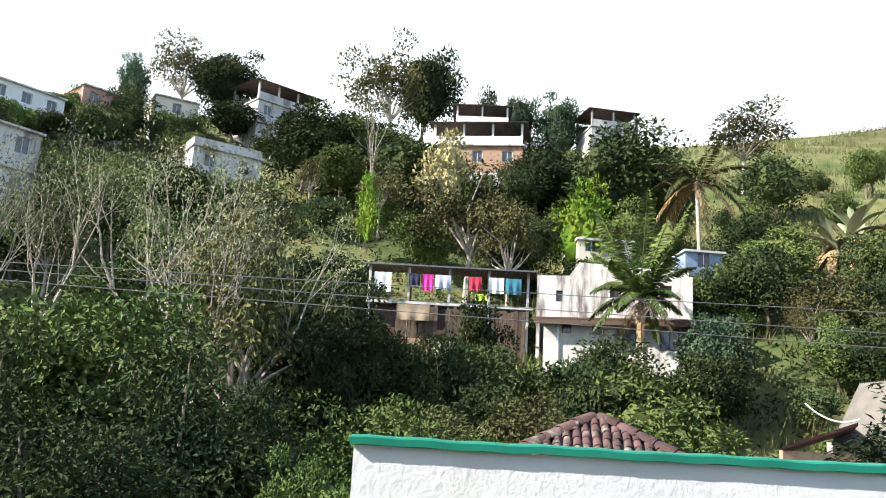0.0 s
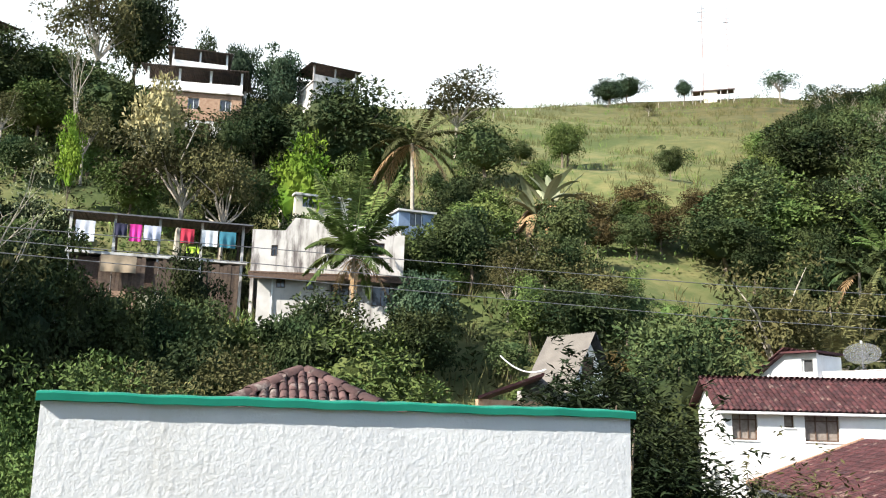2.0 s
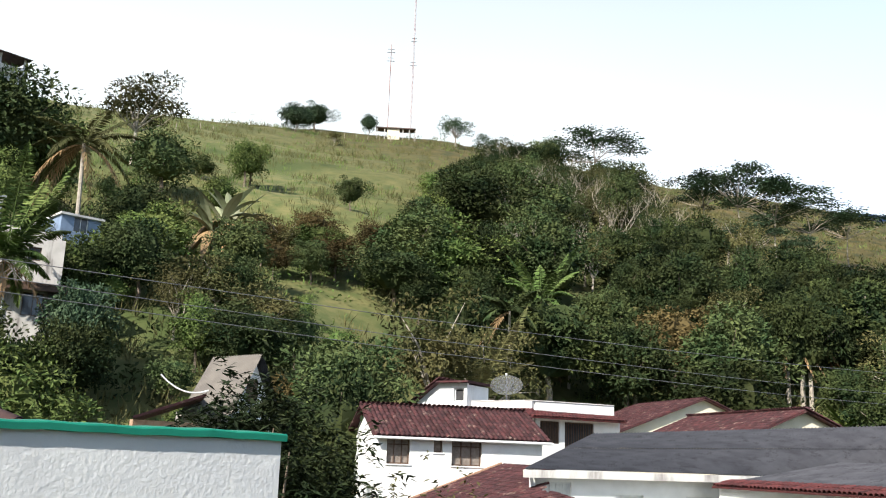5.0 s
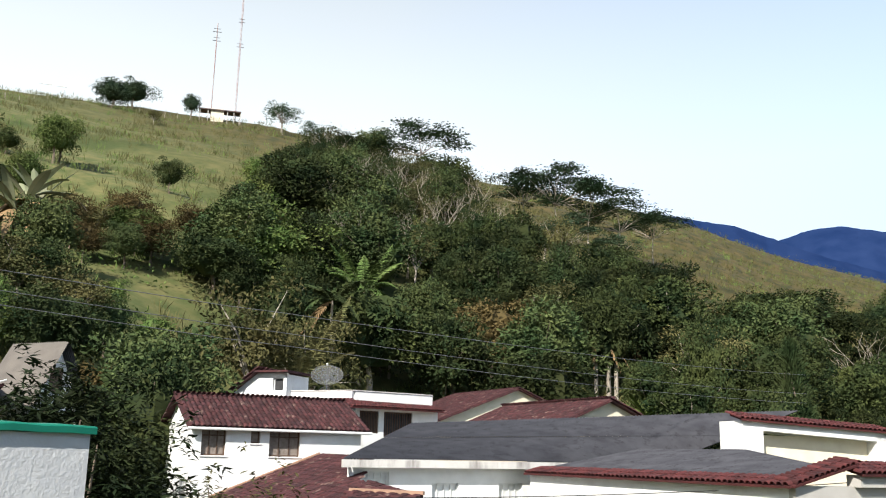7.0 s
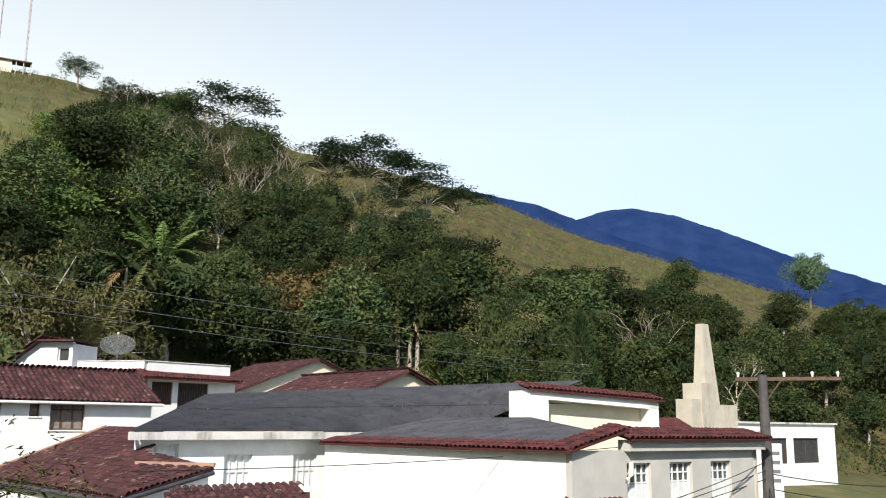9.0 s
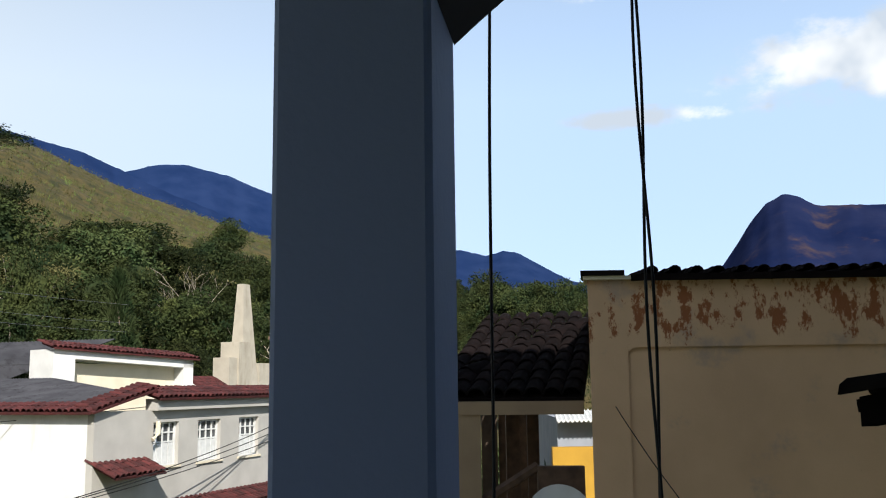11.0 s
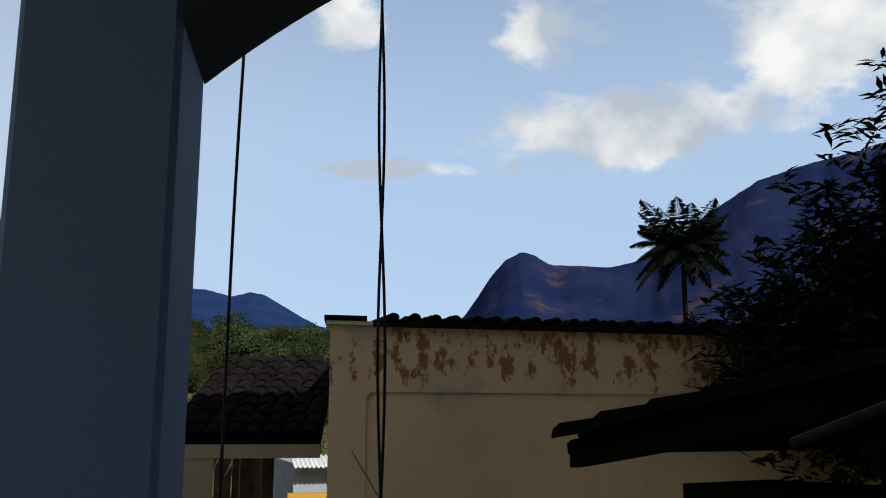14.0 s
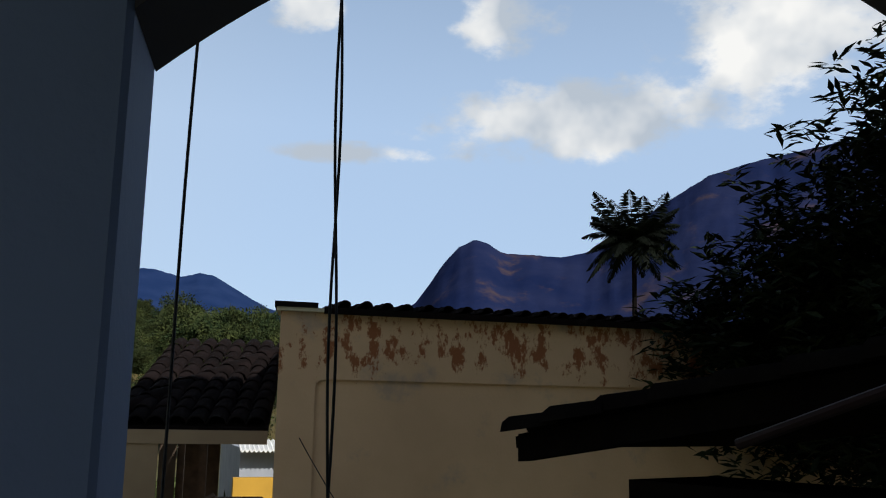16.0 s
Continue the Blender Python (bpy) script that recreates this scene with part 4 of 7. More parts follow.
def build_veranda():
    t = thing("veranda", "grey-blue painted veranda with an arched opening", "veranda", kind="structure", at=(0, -1, 0))
    g = Geo()
    chamfered_post(g, PC, DV * 0.3, FV * 0.278, 0.0, 8.6)
    part("pillar", g, PAINT, t, "grey-blue painted square pillar")
    # arch over the opening to the pillar's side
    half, spring, rise, top, n = 1.015, 7.67, 0.46, 8.6, 36
    g = Geo()
    v = []
    for i in range(n + 1):
        a = math.pi * i / n
        u = half - half * math.cos(a)
        z = spring + rise * (1 - math.cos(a) ** 2)
        o = PC - FV * (u + 0.001)
        v += [o + UP * z, o + UP * top, o + DV * 0.3 + UP * z, o + DV * 0.3 + UP * top]
    f = []
    for i in range(n):
        k = 4 * i
        f += [(k, k + 4, k + 5, k + 1), (k + 2, k + 3, k + 7, k + 6), (k, k + 2, k + 6, k + 4)]
    g.add(v, f)
    part("arch", g, SOFFIT, t, "low arch coloured dark for its shade")
    g = Geo()
    chamfered_post(g, PC - FV * (2 * half + 0.5), DV * 0.3, FV * 0.497, 0.0, 8.6)
    part("far_pillar", g, PAINT, t)
    for nm, o, a, b, c in (("floor_slab", (-4.5, -6.0, 5.25), (6.2, 0, 0), (0, 7.2, 0), (0, 0, 0.2)),
                           ("parapet", (-4.5, 1.05, 5.452), (6.2, 0, 0), (0, 0.15, 0), (0, 0, 0.85)),
                           ("roof_slab", (-4.5, -6.0, 8.601), (6.67, 0, 0), (0, 6.6, 0), (0, 0, 0.2)),
                           ("back_wall", (-4.7, -6.0, 0), (0.199, 0, 0), (0, 6.3, 0), (0, 0, 8.6)),
                           ("south_wall", (-4.5, -6.2, 0), (6.2, 0, 0), (0, 0.199, 0), (0, 0, 8.6)),
                           ("lower_storey", (-4.5, -5.99, 0), (5.9, 0, 0), (0, 7.1, 0), (0, 0, 5.249)),
                           # last box: unseen mass added overhead to keep sun off the tan wall
                           ("unseen_shade_block", (-6.0, -18.0, 8.802), (7.6, 0, 0), (0, 17.4, 0), (0, 0, 5.6))):
        g = Geo()
        g.box(o, a, b, c)
        part(nm, g, PAINT, t)
    place_local(t)


build_veranda()

CABLE = material("black_cable_sheath", (0.012, 0.012, 0.013), (0.02, 0.02, 0.02), rough=0.6, scale=20)
WIRE_PALE = material("bare_aluminium_wire", (0.16, 0.16, 0.165), (0.11, 0.11, 0.12), rough=0.5, scale=10)
WIRE = material("grey_wire", (0.13, 0.135, 0.14), (0.10, 0.10, 0.11), rough=0.6, scale=10)


def wobble_line(p, q, n, amp, seed, sag=0.0):
    """A hanging line with slight bends."""
    r = random.Random(seed)
    p, q = np.asarray(p, float), np.asarray(q, float)
    ph = [r.uniform(0, 6) for _ in range(4)]
    side = unit(np.cross(q - p, (0.3, 1, 0.1)))
    return [p + (q - p) * (i / n) + side * amp * (math.sin(ph[0] + i / n * 7) + 0.6 * math.sin(ph[1] + i / n * 15)) - UP * sag * 4 * (i / n) * (1 - i / n) for i in range(n + 1)]


def cable(name, label, pts, r, mat, category="cable", group=""):
    g = Geo()
    g.tube(pts, [r] * len(pts), 6)
    return tagged(part(name, g, mat), label, category, group)


def hang(az_top, az_bottom, d, seed, r, label):
    eye = np.array((0.19, -0.48, 0))
    cable("hanging_cable", label, wobble_line(eye + vec(az_top, d, 9.2), eye + vec(az_bottom, d, 5.3), 40, 0.014, seed), r, CABLE, group="cables beside the arch")


hang(-92.9, -91.9, 2.35, 1, 0.0042, "thin black cable hanging outside the arch")


def hang_pair(az_top, az_bottom, d, r, label):
    """Two cables that wind loosely round each other."""
    eye = np.array((0.19, -0.48, 0))
    line = wobble_line(eye + vec(az_top, d, 9.2), eye + vec(az_bottom, d, 5.3), 48, 0.006, 2)
    across = unit(vec(az_top + 90, 1, 0))
    for sgn in (-1, 1):
        pts = [p + across * sgn * (0.007 * math.sin(i * 0.42 + 0.5) + 0.003 * math.sin(i * 0.17)) + vec(az_top, sgn * 0.009 * math.cos(i * 0.42 + 0.5), 0) for i, p in enumerate(line)]
        cable("hanging_cable", label, pts, r, CABLE, group="cables beside the arch")


hang_pair(-101.3, -102.2, 2.4, 0.0042, "black cable wound loosely round its twin outside the arch")


# ---- peeling tan wall with tile coping ----
def peeling_tan():
    m = material("peeling_tan_paint", (0.66, 0.45, 0.275), (0.57, 0.385, 0.235), rough=0.9, scale=1.4, bump=0.004, bump_scale=30, stain=(0.42, 0.32, 0.24), stain_scale=1.6, stain_at=0.6)
    nt = m.node_tree
    nd, ln = nt.nodes, nt.links
    b = nd["Principled BSDF"]
    src = b.inputs["Base Color"].links[0].from_socket
    geo = nd.new("ShaderNodeNewGeometry")
    mp = nd.new("ShaderNodeMapping")
    mp.inputs["Scale"].default_value = (1, 1, 0.6)
    ln.new(geo.outputs["Position"], mp.inputs[0])
    n = nd.new("ShaderNodeTexNoise")
    n.inputs["Scale"].default_value, n.inputs["Detail"].default_value, n.inputs["Roughness"].default_value = 4.4, 12, 0.74
    ln.new(mp.outputs[0], n.inputs["Vector"])
    sep = nd.new("ShaderNodeSeparateXYZ")
    ln.new(geo.outputs["Position"], sep.inputs[0])
    band = nd.new("ShaderNodeMapRange")          # flaking runs along the upper band
    band.inputs[1].default_value, band.inputs[2].default_value, band.inputs[3].default_value, band.inputs[4].default_value = 7.2, 7.55, -0.10, 0.06
    ln.new(sep.outputs[2], band.inputs[0])
    add = nd.new("ShaderNodeMath")
    ln.new(n.outputs[0], add.inputs[0])
    ln.new(band.outputs[0], add.inputs[1])
    mr = nd.new("ShaderNodeMapRange")
    mr.inputs[1].default_value, mr.inputs[2].default_value = 0.565, 0.60
    ln.new(add.outputs[0], mr.inputs[0])
    mx = nd.new("ShaderNodeMixRGB")
    mx.inputs[2].default_value = (0.29, 0.11, 0.045, 1)
    ln.new(mr.outputs[0], mx.inputs[0])
    ln.new(src, mx.inputs[1])
    ln.new(mx.outputs[0], b.inputs["Base Color"])
    return m


def build_tan_house():
    t = thing("tan_house", "tan rendered house wall with peeling paint and tile coping", "house", at=(10.5, -5, 0))
    k, e, far = np.array((9.12, -1.75, 0)), np.array((-0.012, -1.0, 0)), 7.5
    e = unit(e)
    back = np.array((0.985, -0.17, 0))
    mat = peeling_tan()
    ledge = 7.33
    g = Geo()
    g.box(k + back * 0.03 + e * 0.03, e * far, back * 4.5, UP * 7.97)
    part("wall_body", g, mat, t)
    # proud border: upper band and side strip with a rounded inner corner
    r, w, n = 0.09, 0.36, 8
    ring = [(0, 0), (w, 0)] + [(w + r - r * math.cos(i / n * math.pi / 2), ledge - r + r * math.sin(i / n * math.pi / 2)) for i in range(n + 1)] + [(far, ledge), (far, 7.975), (0, 7.975)]
    vs = [k + e * a + UP * z for a, z in ring] + [k + e * a + UP * z + back * 0.032 for a, z in ring]
    m = len(ring)
    bm = bmesh.new()
    f0 = [bm.verts.new(v) for v in vs]
    bm.faces.new(f0[:m])
    for i in range(m):
        bm.faces.new((f0[i], f0[m + i], f0[m + (i + 1) % m], f0[(i + 1) % m]))
    bmesh.ops.triangulate(bm, faces=bm.faces[:1])
    bmesh.ops.recalc_face_normals(bm, faces=bm.faces)
    me = bpy.data.meshes.new("border")
    bm.to_mesh(me)
    me.materials.append(mat)
    part("border", None, None, t, mesh=me)
    bm.free()
    g = Geo()
    g.box(k - back * 0.05 - e * 0.04 + UP * 7.977, e * (far + 0.04), back * 0.5, UP * 0.035)
    part("coping_slab", g, CREAM, t, "thin pale coping slab")
    g = Geo()
    g.box(k - back * 0.07 - e * 0.06 + UP * 8.013, e * 0.42, back * 0.5, UP * 0.05)
    part("end_slab", g, TILE_SHADED, t)
    tiled_slope(k - back * 0.1 + e * 0.42 + UP * 8.02, k - back * 0.1 + e * far + UP * 8.02, k + back * 1.5 + e * 0.42 + UP * 8.1, k + back * 1.5 + e * far + UP * 8.1, t, TILE_SHADED, pieces=True, pitch=0.34, scale=0.62, name="coping_tiles")
    place_local(t)


# stained clay tile, its base colour darkened to stand for the building's shade
TILE_SHADED = material("shade_darkened_clay_tile", (0.009, 0.006, 0.006), (0.005, 0.0035, 0.0035), rough=1.0, scale=4, spec=0.1, stain=(0.02, 0.015, 0.014), stain_scale=3.0, stain_at=0.62, spread=0.3, bump=0.005, bump_scale=50)
build_tan_house()
cable("wall_wire", "thin black wire slack against the tan wall", wobble_line((8.95, -1.95, 6.78), (8.85, -2.75, 5.6), 16, 0.004, 6, sag=0.05), 0.005, CABLE, "cable")


# ---- lower porch with a tile roof ----
# darker copy of the tan, with the porch's shade in its colour
TAN_SHADED = material("shaded_tan_paint", (0.34, 0.25, 0.16), (0.28, 0.2, 0.13), rough=0.9, scale=2)


def build_porch():
    t = thing("porch", "open porch with dark clay tile roof on posts", "porch", at=(10.32, -1.15, 0))
    el, er = np.array((9.67, -0.30, 6.86)), np.array((9.37, -1.71, 6.86))
    tr = np.array((12.32, -2.26, 7.78))
    tl = el + (tr - er) * 0.12
    tiled_slope(el, er, tl, tr, t, TILE_SHADED, pieces=True, pitch=0.19)
    ridge_caps(tl, tr, t, TILE_SHADED, pieces=True)
    g = Geo()
    g.box((9.52, -0.35, 6.70), (0.12, 0, 0), (-0.16, -1.36, 0), (0, 0, 0.13))
    part("lintel", g, TAN_SHADED, t, "tan painted lintel in a shade-darkened tone")
    g = Geo()
    g.box((9.53, -0.35, 0), (0.12, 0, 0), (-0.03, -0.36, 0), (0, 0, 6.699))
    part("jamb", g, TAN_SHADED, t, "tan painted jamb in a shade-darkened tone")
    g = Geo()
    g.box((9.50, -1.26, 0), (0.1, 0, 0), (-0.06, -0.45, 0), (0, 0, 6.2))
    part("parapet", g, WOOD_DARK, t, "dark low parapet")
    g = Geo()
    g.tube([np.array((9.6, -0.72, 5.86)), np.array((9.56, -1.27, 6.2))], [0.05, 0.05], 6)
    part("railing", g, WOOD_DARK, t)
    for y, w in ((-1.03, 0.15), (-1.27, 0.13)):
        g = Geo()
        g.box((10.9, y, 0), (w, 0, 0), (0, -w, 0), (0, 0, 6.95))
        part("post", g, WOOD_DARK, t)
    # planks added as filler to darken the view beneath the porch roof
    rr = random.Random(4)
    y = -0.1
    for k in range(7):
        g = Geo()
        w = rr.uniform(0.13, 0.24)
        g.box((13.12 + 0.07 * (k % 2), y, 3.0), (0.05, 0, 0), (0, -w, 0), (0, 0, rr.uniform(2.9, 3.9)))
        y -= w + rr.choice((0.0, 0.02, 0.06))
        part("plank", g, WOOD_GREY if k % 3 == 1 else WOOD_DARK, t)
    place_local(t)


build_porch()


def build_dish(name, label, c, radius, aim, mat, post, ribs=0, category="satellite dish"):
    """A parabolic dish with its arm and mast."""
    t = thing(name, label, category, at=(float(c[0]), float(c[1]), float(post)))
    c, aim = np.asarray(c, float), unit(aim)
    s = unit(np.cross(aim, UP))
    u = np.cross(s, aim)
    n, k = 28, 6
    g = Geo()
    v = [c - aim * 0.22 * radius]
    for i in range(1, k + 1):
        rr = radius * i / k
        v += [c + s * rr * math.cos(a) + u * rr * math.sin(a) + aim * (0.22 * radius * ((i / k) ** 2 - 1)) for a in np.linspace(0, math.tau, n, endpoint=False)]
    f = [(0, 1 + j, 1 + (j + 1) % n) for j in range(n)]
    f += [(1 + (i - 1) * n + j, 1 + i * n + j, 1 + i * n + (j + 1) % n, 1 + (i - 1) * n + (j + 1) % n) for i in range(1, k) for j in range(n)]
    if ribs:
        # open mesh dish: rim, hoops and ribs
        for rr in (1.0, 0.66, 0.34):
            g.tube([c + s * radius * rr * math.cos(a) + u * radius * rr * math.sin(a) + aim * 0.22 * radius * (rr * rr - 1) for a in np.linspace(0, math.tau, 25)], [0.012] * 25, 4)
        part("rim", g, mat, t)
        for j in range(ribs):
            a = math.tau * j / ribs
            g = Geo()
            g.tube([c + (s * math.cos(a) + u * math.sin(a)) * radius * rr + aim * 0.22 * radius * (rr * rr - 1) for rr in (0.02, 0.35, 0.7, 1.0)], [0.009] * 4, 4)
            part("rib", g, mat, t)
        net = Geo()
        net.add(v, f)
        part("mesh_skin", net, DISH_NET, t)
    else:
        g.add(v, f)
        bowl = part("bowl", g, mat, t, smooth=True)
    g = Geo()
    g.tube([c - aim * 0.2 * radius - u * radius * 0.8, c + aim * 0.75 * radius], [0.02, 0.015], 5)
    part("feed_arm", g, WIRE, t)
    g = Geo()
    g.box(c + aim * 0.72 * radius - s * 0.05 - u * 0.04, s * 0.1, u * 0.08, aim * 0.12)
    part("receiver", g, SHUTTER, t)
    g = Geo()
    g.tube([(c[0], c[1], post), c - aim * 0.25 * radius], [0.04, 0.04], 6)
    part("mast", g, WIRE, t)
    place_local(t)
    return t


DISH_NET = material("grey_dish_mesh", (0.62, 0.63, 0.62), (0.55, 0.56, 0.56), rough=0.5, scale=8)
DISH_NET.node_tree.nodes["Principled BSDF"].inputs["Alpha"].default_value = 0.1
build_dish("satellite_dish", "large open-mesh satellite dish on the roof terrace", vec(-42.6, 50.6, 11.08), 0.86, (-0.45, -0.45, 0.72), WIRE, 9.2, ribs=16)
small = build_dish("satellite_dish", "small pale satellite dish on the porch", np.array((7.9, -1.29, 5.93)), 0.27, (-0.92, 0.1, 0.3), SHUTTER, 4.0)
g = Geo()
g.tube([np.array((7.80, -1.29 + 0.09 * math.cos(a), 6.0 + 0.09 * math.sin(a))) for a in np.linspace(0, 5.2, 16)], [0.006] * 16, 4)
logo = part("logo_mark", g, material("blue_print", (0.05, 0.12, 0.30), (0.06, 0.14, 0.34), rough=0.5), small)
logo.matrix_parent_inverse = Matrix.Translation(small.location).inverted()


# ---- street seen under the porch ----
def build_street_block():
    t = thing("shop", "white shop with a corrugated awning and yellow wall", "building", at=(27, -2, 0))
    g = Geo()
    g.box((25.3, -5.2, 0), (6, 0, 0), (0, 2.08, 0), (0, 0, 6.1))
    # blue-grey here is the white wall's shade, put into its colour
    part("outer_wall", g, material("shaded_white_render", (0.30, 0.32, 0.36), (0.25, 0.27, 0.30), rough=0.9, scale=2), t)
    g = Geo()
    n = 40
    v = []
    for i in range(n + 1):
        y = -5.4 + 2.35 * i / n
        w = 0.03 * math.cos(i * math.pi)
        v += [(24.7, y, 6.06 + w), (25.6, y, 6.3 + w), (24.7, y, 6.02 + w), (25.6, y, 6.26 + w)]
    g.add(v, [f for i in range(n) for f in ((4 * i, 4 * i + 1, 4 * i + 5, 4 * i + 4), (4 * i + 2, 4 * i + 6, 4 * i + 7, 4 * i + 3), (4 * i, 4 * i + 4, 4 * i + 6, 4 * i + 2))])
    part("awning", g, SHUTTER, t, "pale corrugated awning")
    g = Geo()
    g.box((24.0, -5.3, 0), (0.3, 0, 0), (0, 2.45, 0), (0, 0, 5.42))
    # yellow mixed darker to stand for the shadow on this wall
    part("yellow_wall", g, material("shadowed_yellow_paint", (0.46, 0.26, 0.03), (0.40, 0.225, 0.025), rough=0.7, scale=2), t, "yellow painted front wall")
    place_local(t)


build_street_block()


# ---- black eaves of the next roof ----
# near-black base colour carries the shade of parts that read as silhouettes
SILHOUETTE = material("silhouette_black", (0.005, 0.004, 0.004), (0.008, 0.007, 0.006), rough=1.0, scale=6, spec=0.0)


def build_side_roof():
    t = thing("side_roof", "dark tiled roof edge with a pale gutter pipe", "roof", at=(4.12, -2.95, 0))
    a, b = np.array((4.77, -2.40, 6.90)), np.array((2.67, -3.05, 7.22))
    out = np.array((0.3, -0.95, 0.0)) * 2.2
    tiled_slope(a, a + out, b, b + out, t, SILHOUETTE, pieces=True, pitch=0.2)
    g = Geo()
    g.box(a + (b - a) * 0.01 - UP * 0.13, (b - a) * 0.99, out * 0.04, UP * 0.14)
    part("barge_board", g, SILHOUETTE, t)
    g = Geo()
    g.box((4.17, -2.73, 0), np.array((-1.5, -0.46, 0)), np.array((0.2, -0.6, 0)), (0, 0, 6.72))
    part("wall", g, SILHOUETTE, t)
    g = Geo()
    g.tube([np.array((2.94, -2.47, 6.92)), np.array((2.37, -2.70, 7.13))], [0.02, 0.02], 8)
    part("pipe", g, material("pinkish_pipe", (0.03, 0.017, 0.018), (0.02, 0.013, 0.013), rough=0.7, scale=5, spec=0.1), t, "dull pink rain pipe")
    place_local(t)


build_side_roof()

# ---- houses up the hillside ----
BRICK = material("raw_orange_brick", (0.36, 0.24, 0.16), (0.28, 0.17, 0.11), rough=0.95, scale=5, stain=(0.18, 0.12, 0.09), stain_scale=1.2, stain_at=0.6, bump=0.01, bump_scale=20)
PINK = material("faded_pink_render", (0.50, 0.30, 0.25), (0.42, 0.24, 0.20), rough=0.9, scale=2, stain=(0.3, 0.22, 0.2), stain_scale=0.8, stain_at=0.6, streak=True)
RUST = material("rusty_sheet_roof", (0.10, 0.075, 0.07), (0.15, 0.105, 0.09), rough=0.85, scale=1.5, stain=(0.07, 0.06, 0.06), stain_scale=1.0, stain_at=0.55)


HILL_FRONTS = []


def hill_house(label, az0, az1, d0, d1, z0, storeys, walls, roof="slab", depth=6.0, windows=2, storey=2.7, base=6.0, lower=None):
    """A hillside house whose front runs between two bearings: storeys with openings, slabs, and a flat roof, a parapet or a sheet roof on posts."""
    a, b = vec(az0, d0, 0), vec(az1, d1, 0)
    u, L = unit(b - a), np.linalg.norm(b - a)
    w = np.cross(UP, u)
    HILL_FRONTS.append((az0, az1, d0, d1, z0))
    t = thing("house", label, "house", at=(float(a[0]), float(a[1]), z0))
    g = Geo()
    g.box(a + UP * (z0 - base) + w * 0.05, u * L, w * depth, UP * (base - 0.002))
    part("foundation", g, WHITE_DIRTY, t)
    z = z0
    for s in range(storeys):
        m = lower if (lower and s == 0) else walls
        holes = [(L * (k + 0.5) / windows - 0.5, L * (k + 0.5) / windows + 0.5, z + 1.0, z + 2.1) for k in range(windows)]
        part("front_wall", wall_geo(a, b, z, z + storey - 0.15, 0.2, holes), m, t)
        for h in holes:
            window_in(t, a, b, h, frame_mat=SHUTTER, fill=PANE, bars=1)
        part("side_wall", wall_geo(a + w * depth, a + w * 0.201, z, z + storey - 0.15, 0.2), m, t)
        part("side_wall", wall_geo(b + w * 0.201, b + w * depth, z, z + storey - 0.15, 0.2), m, t)
        g = Geo()
        g.box(a - u * 0.15 - w * 0.25 + UP * (z + storey - 0.149), u * (L + 0.3), w * (depth + 0.4), UP * 0.148)
        part("floor_slab", g, WHITE_DIRTY, t)
        z += storey
    if roof == "parapet":
        g = wall_geo(a, b, z, z + 0.7, 0.15)
        part("parapet", g, walls, t)
        part("parapet", wall_geo(a + w * depth, a + w * 0.151, z, z + 0.7, 0.15), walls, t)
    if roof == "posts":
        part("parapet", wall_geo(a, b, z, z + 0.85, 0.12), walls, t)
        n = max(2, int(L / 2.4) + 1)
        for k in range(n):
            for q in (0.0, depth - 0.3):
                g = Geo()
                g.box(a + u * (L - 0.22) * k / (n - 1) + w * (q + 0.125) + UP * (z + 0.001), u * 0.2, w * 0.2, UP * (2.1 + (0.35 if q else 0.0)))
                part("post", g, walls, t)
        g = Geo()
        e0, e1 = a - u * 0.5 - w * 0.5 + UP * (z + 2.12), b + u * 0.5 - w * 0.5 + UP * (z + 2.12)
        up = w * (depth + 0.9) + UP * 0.45
        m = 90
        v = []
        for i in range(m + 1):
            o = e0 + (e1 - e0) * i / m + UP * 0.03 * math.cos(i * math.pi)
            v += [o, o + up, o - UP * 0.03, o + up - UP * 0.03]
        g.add(v, [f for i in range(m) for f in ((4 * i, 4 * i + 4, 4 * i + 5, 4 * i + 1), (4 * i + 2, 4 * i + 3, 4 * i + 7, 4 * i + 6), (4 * i, 4 * i + 2, 4 * i + 6, 4 * i + 4))])
        part("sheet_roof", g, RUST, t, "rusty corrugated roof on posts")
        g = Geo()
        g.box(a + w * (depth - 0.2) + UP * z, u * L, w * 0.15, UP * 2.0)
        part("back_wall", g, walls, t)
    place_local(t)
    return t


def el_z(el, d):
    return 7 + d * math.tan(radians(el))


# upper row along the crest
hill_house("white three-storey house with roofed terrace on the crest", 12.0, 8.2, 100, 104, el_z(18.3, 100), 2, WHITE_DIRTY, "posts", windows=3)
hill_house("white house with dark roofed terrace and brick base", 0.6, -5.2, 84, 83, el_z(17.6, 84), 1, WHITE, "posts", windows=3, lower=BRICK)
hill_house("white house with green-shaded balcony behind", -0.8, -4.2, 100, 100, el_z(19.3, 100), 1, WHITE, "posts", windows=2)
hill_house("small open-roofed house on the crest", -9.6, -12.4, 108, 110, el_z(19.3, 109), 1, WHITE_DIRTY, "posts", windows=1)
hill_house("long white house with flat dark roof", 27.5, 23.3, 92, 95, el_z(18.0, 93), 1, WHITE, "slab", windows=3)
hill_house("faded pink house on the crest", 22.4, 19.8, 96, 98, el_z(18.6, 97), 1, PINK, "slab", windows=2)
hill_house("cream house beside a big tree", 18.2, 15.6, 100, 101, el_z(19.0, 100), 1, CREAM, "slab", windows=1)
hill_house("white flat-roofed house with parapet", 15.6, 11.4, 78, 80, el_z(15.8, 79), 1, WHITE_DIRTY, "parapet", windows=2)
hill_house("weathered white house low on the slope", 28.0, 24.2, 62, 64, el_z(12.6, 63), 2, WHITE_DIRTY, "slab", windows=2)
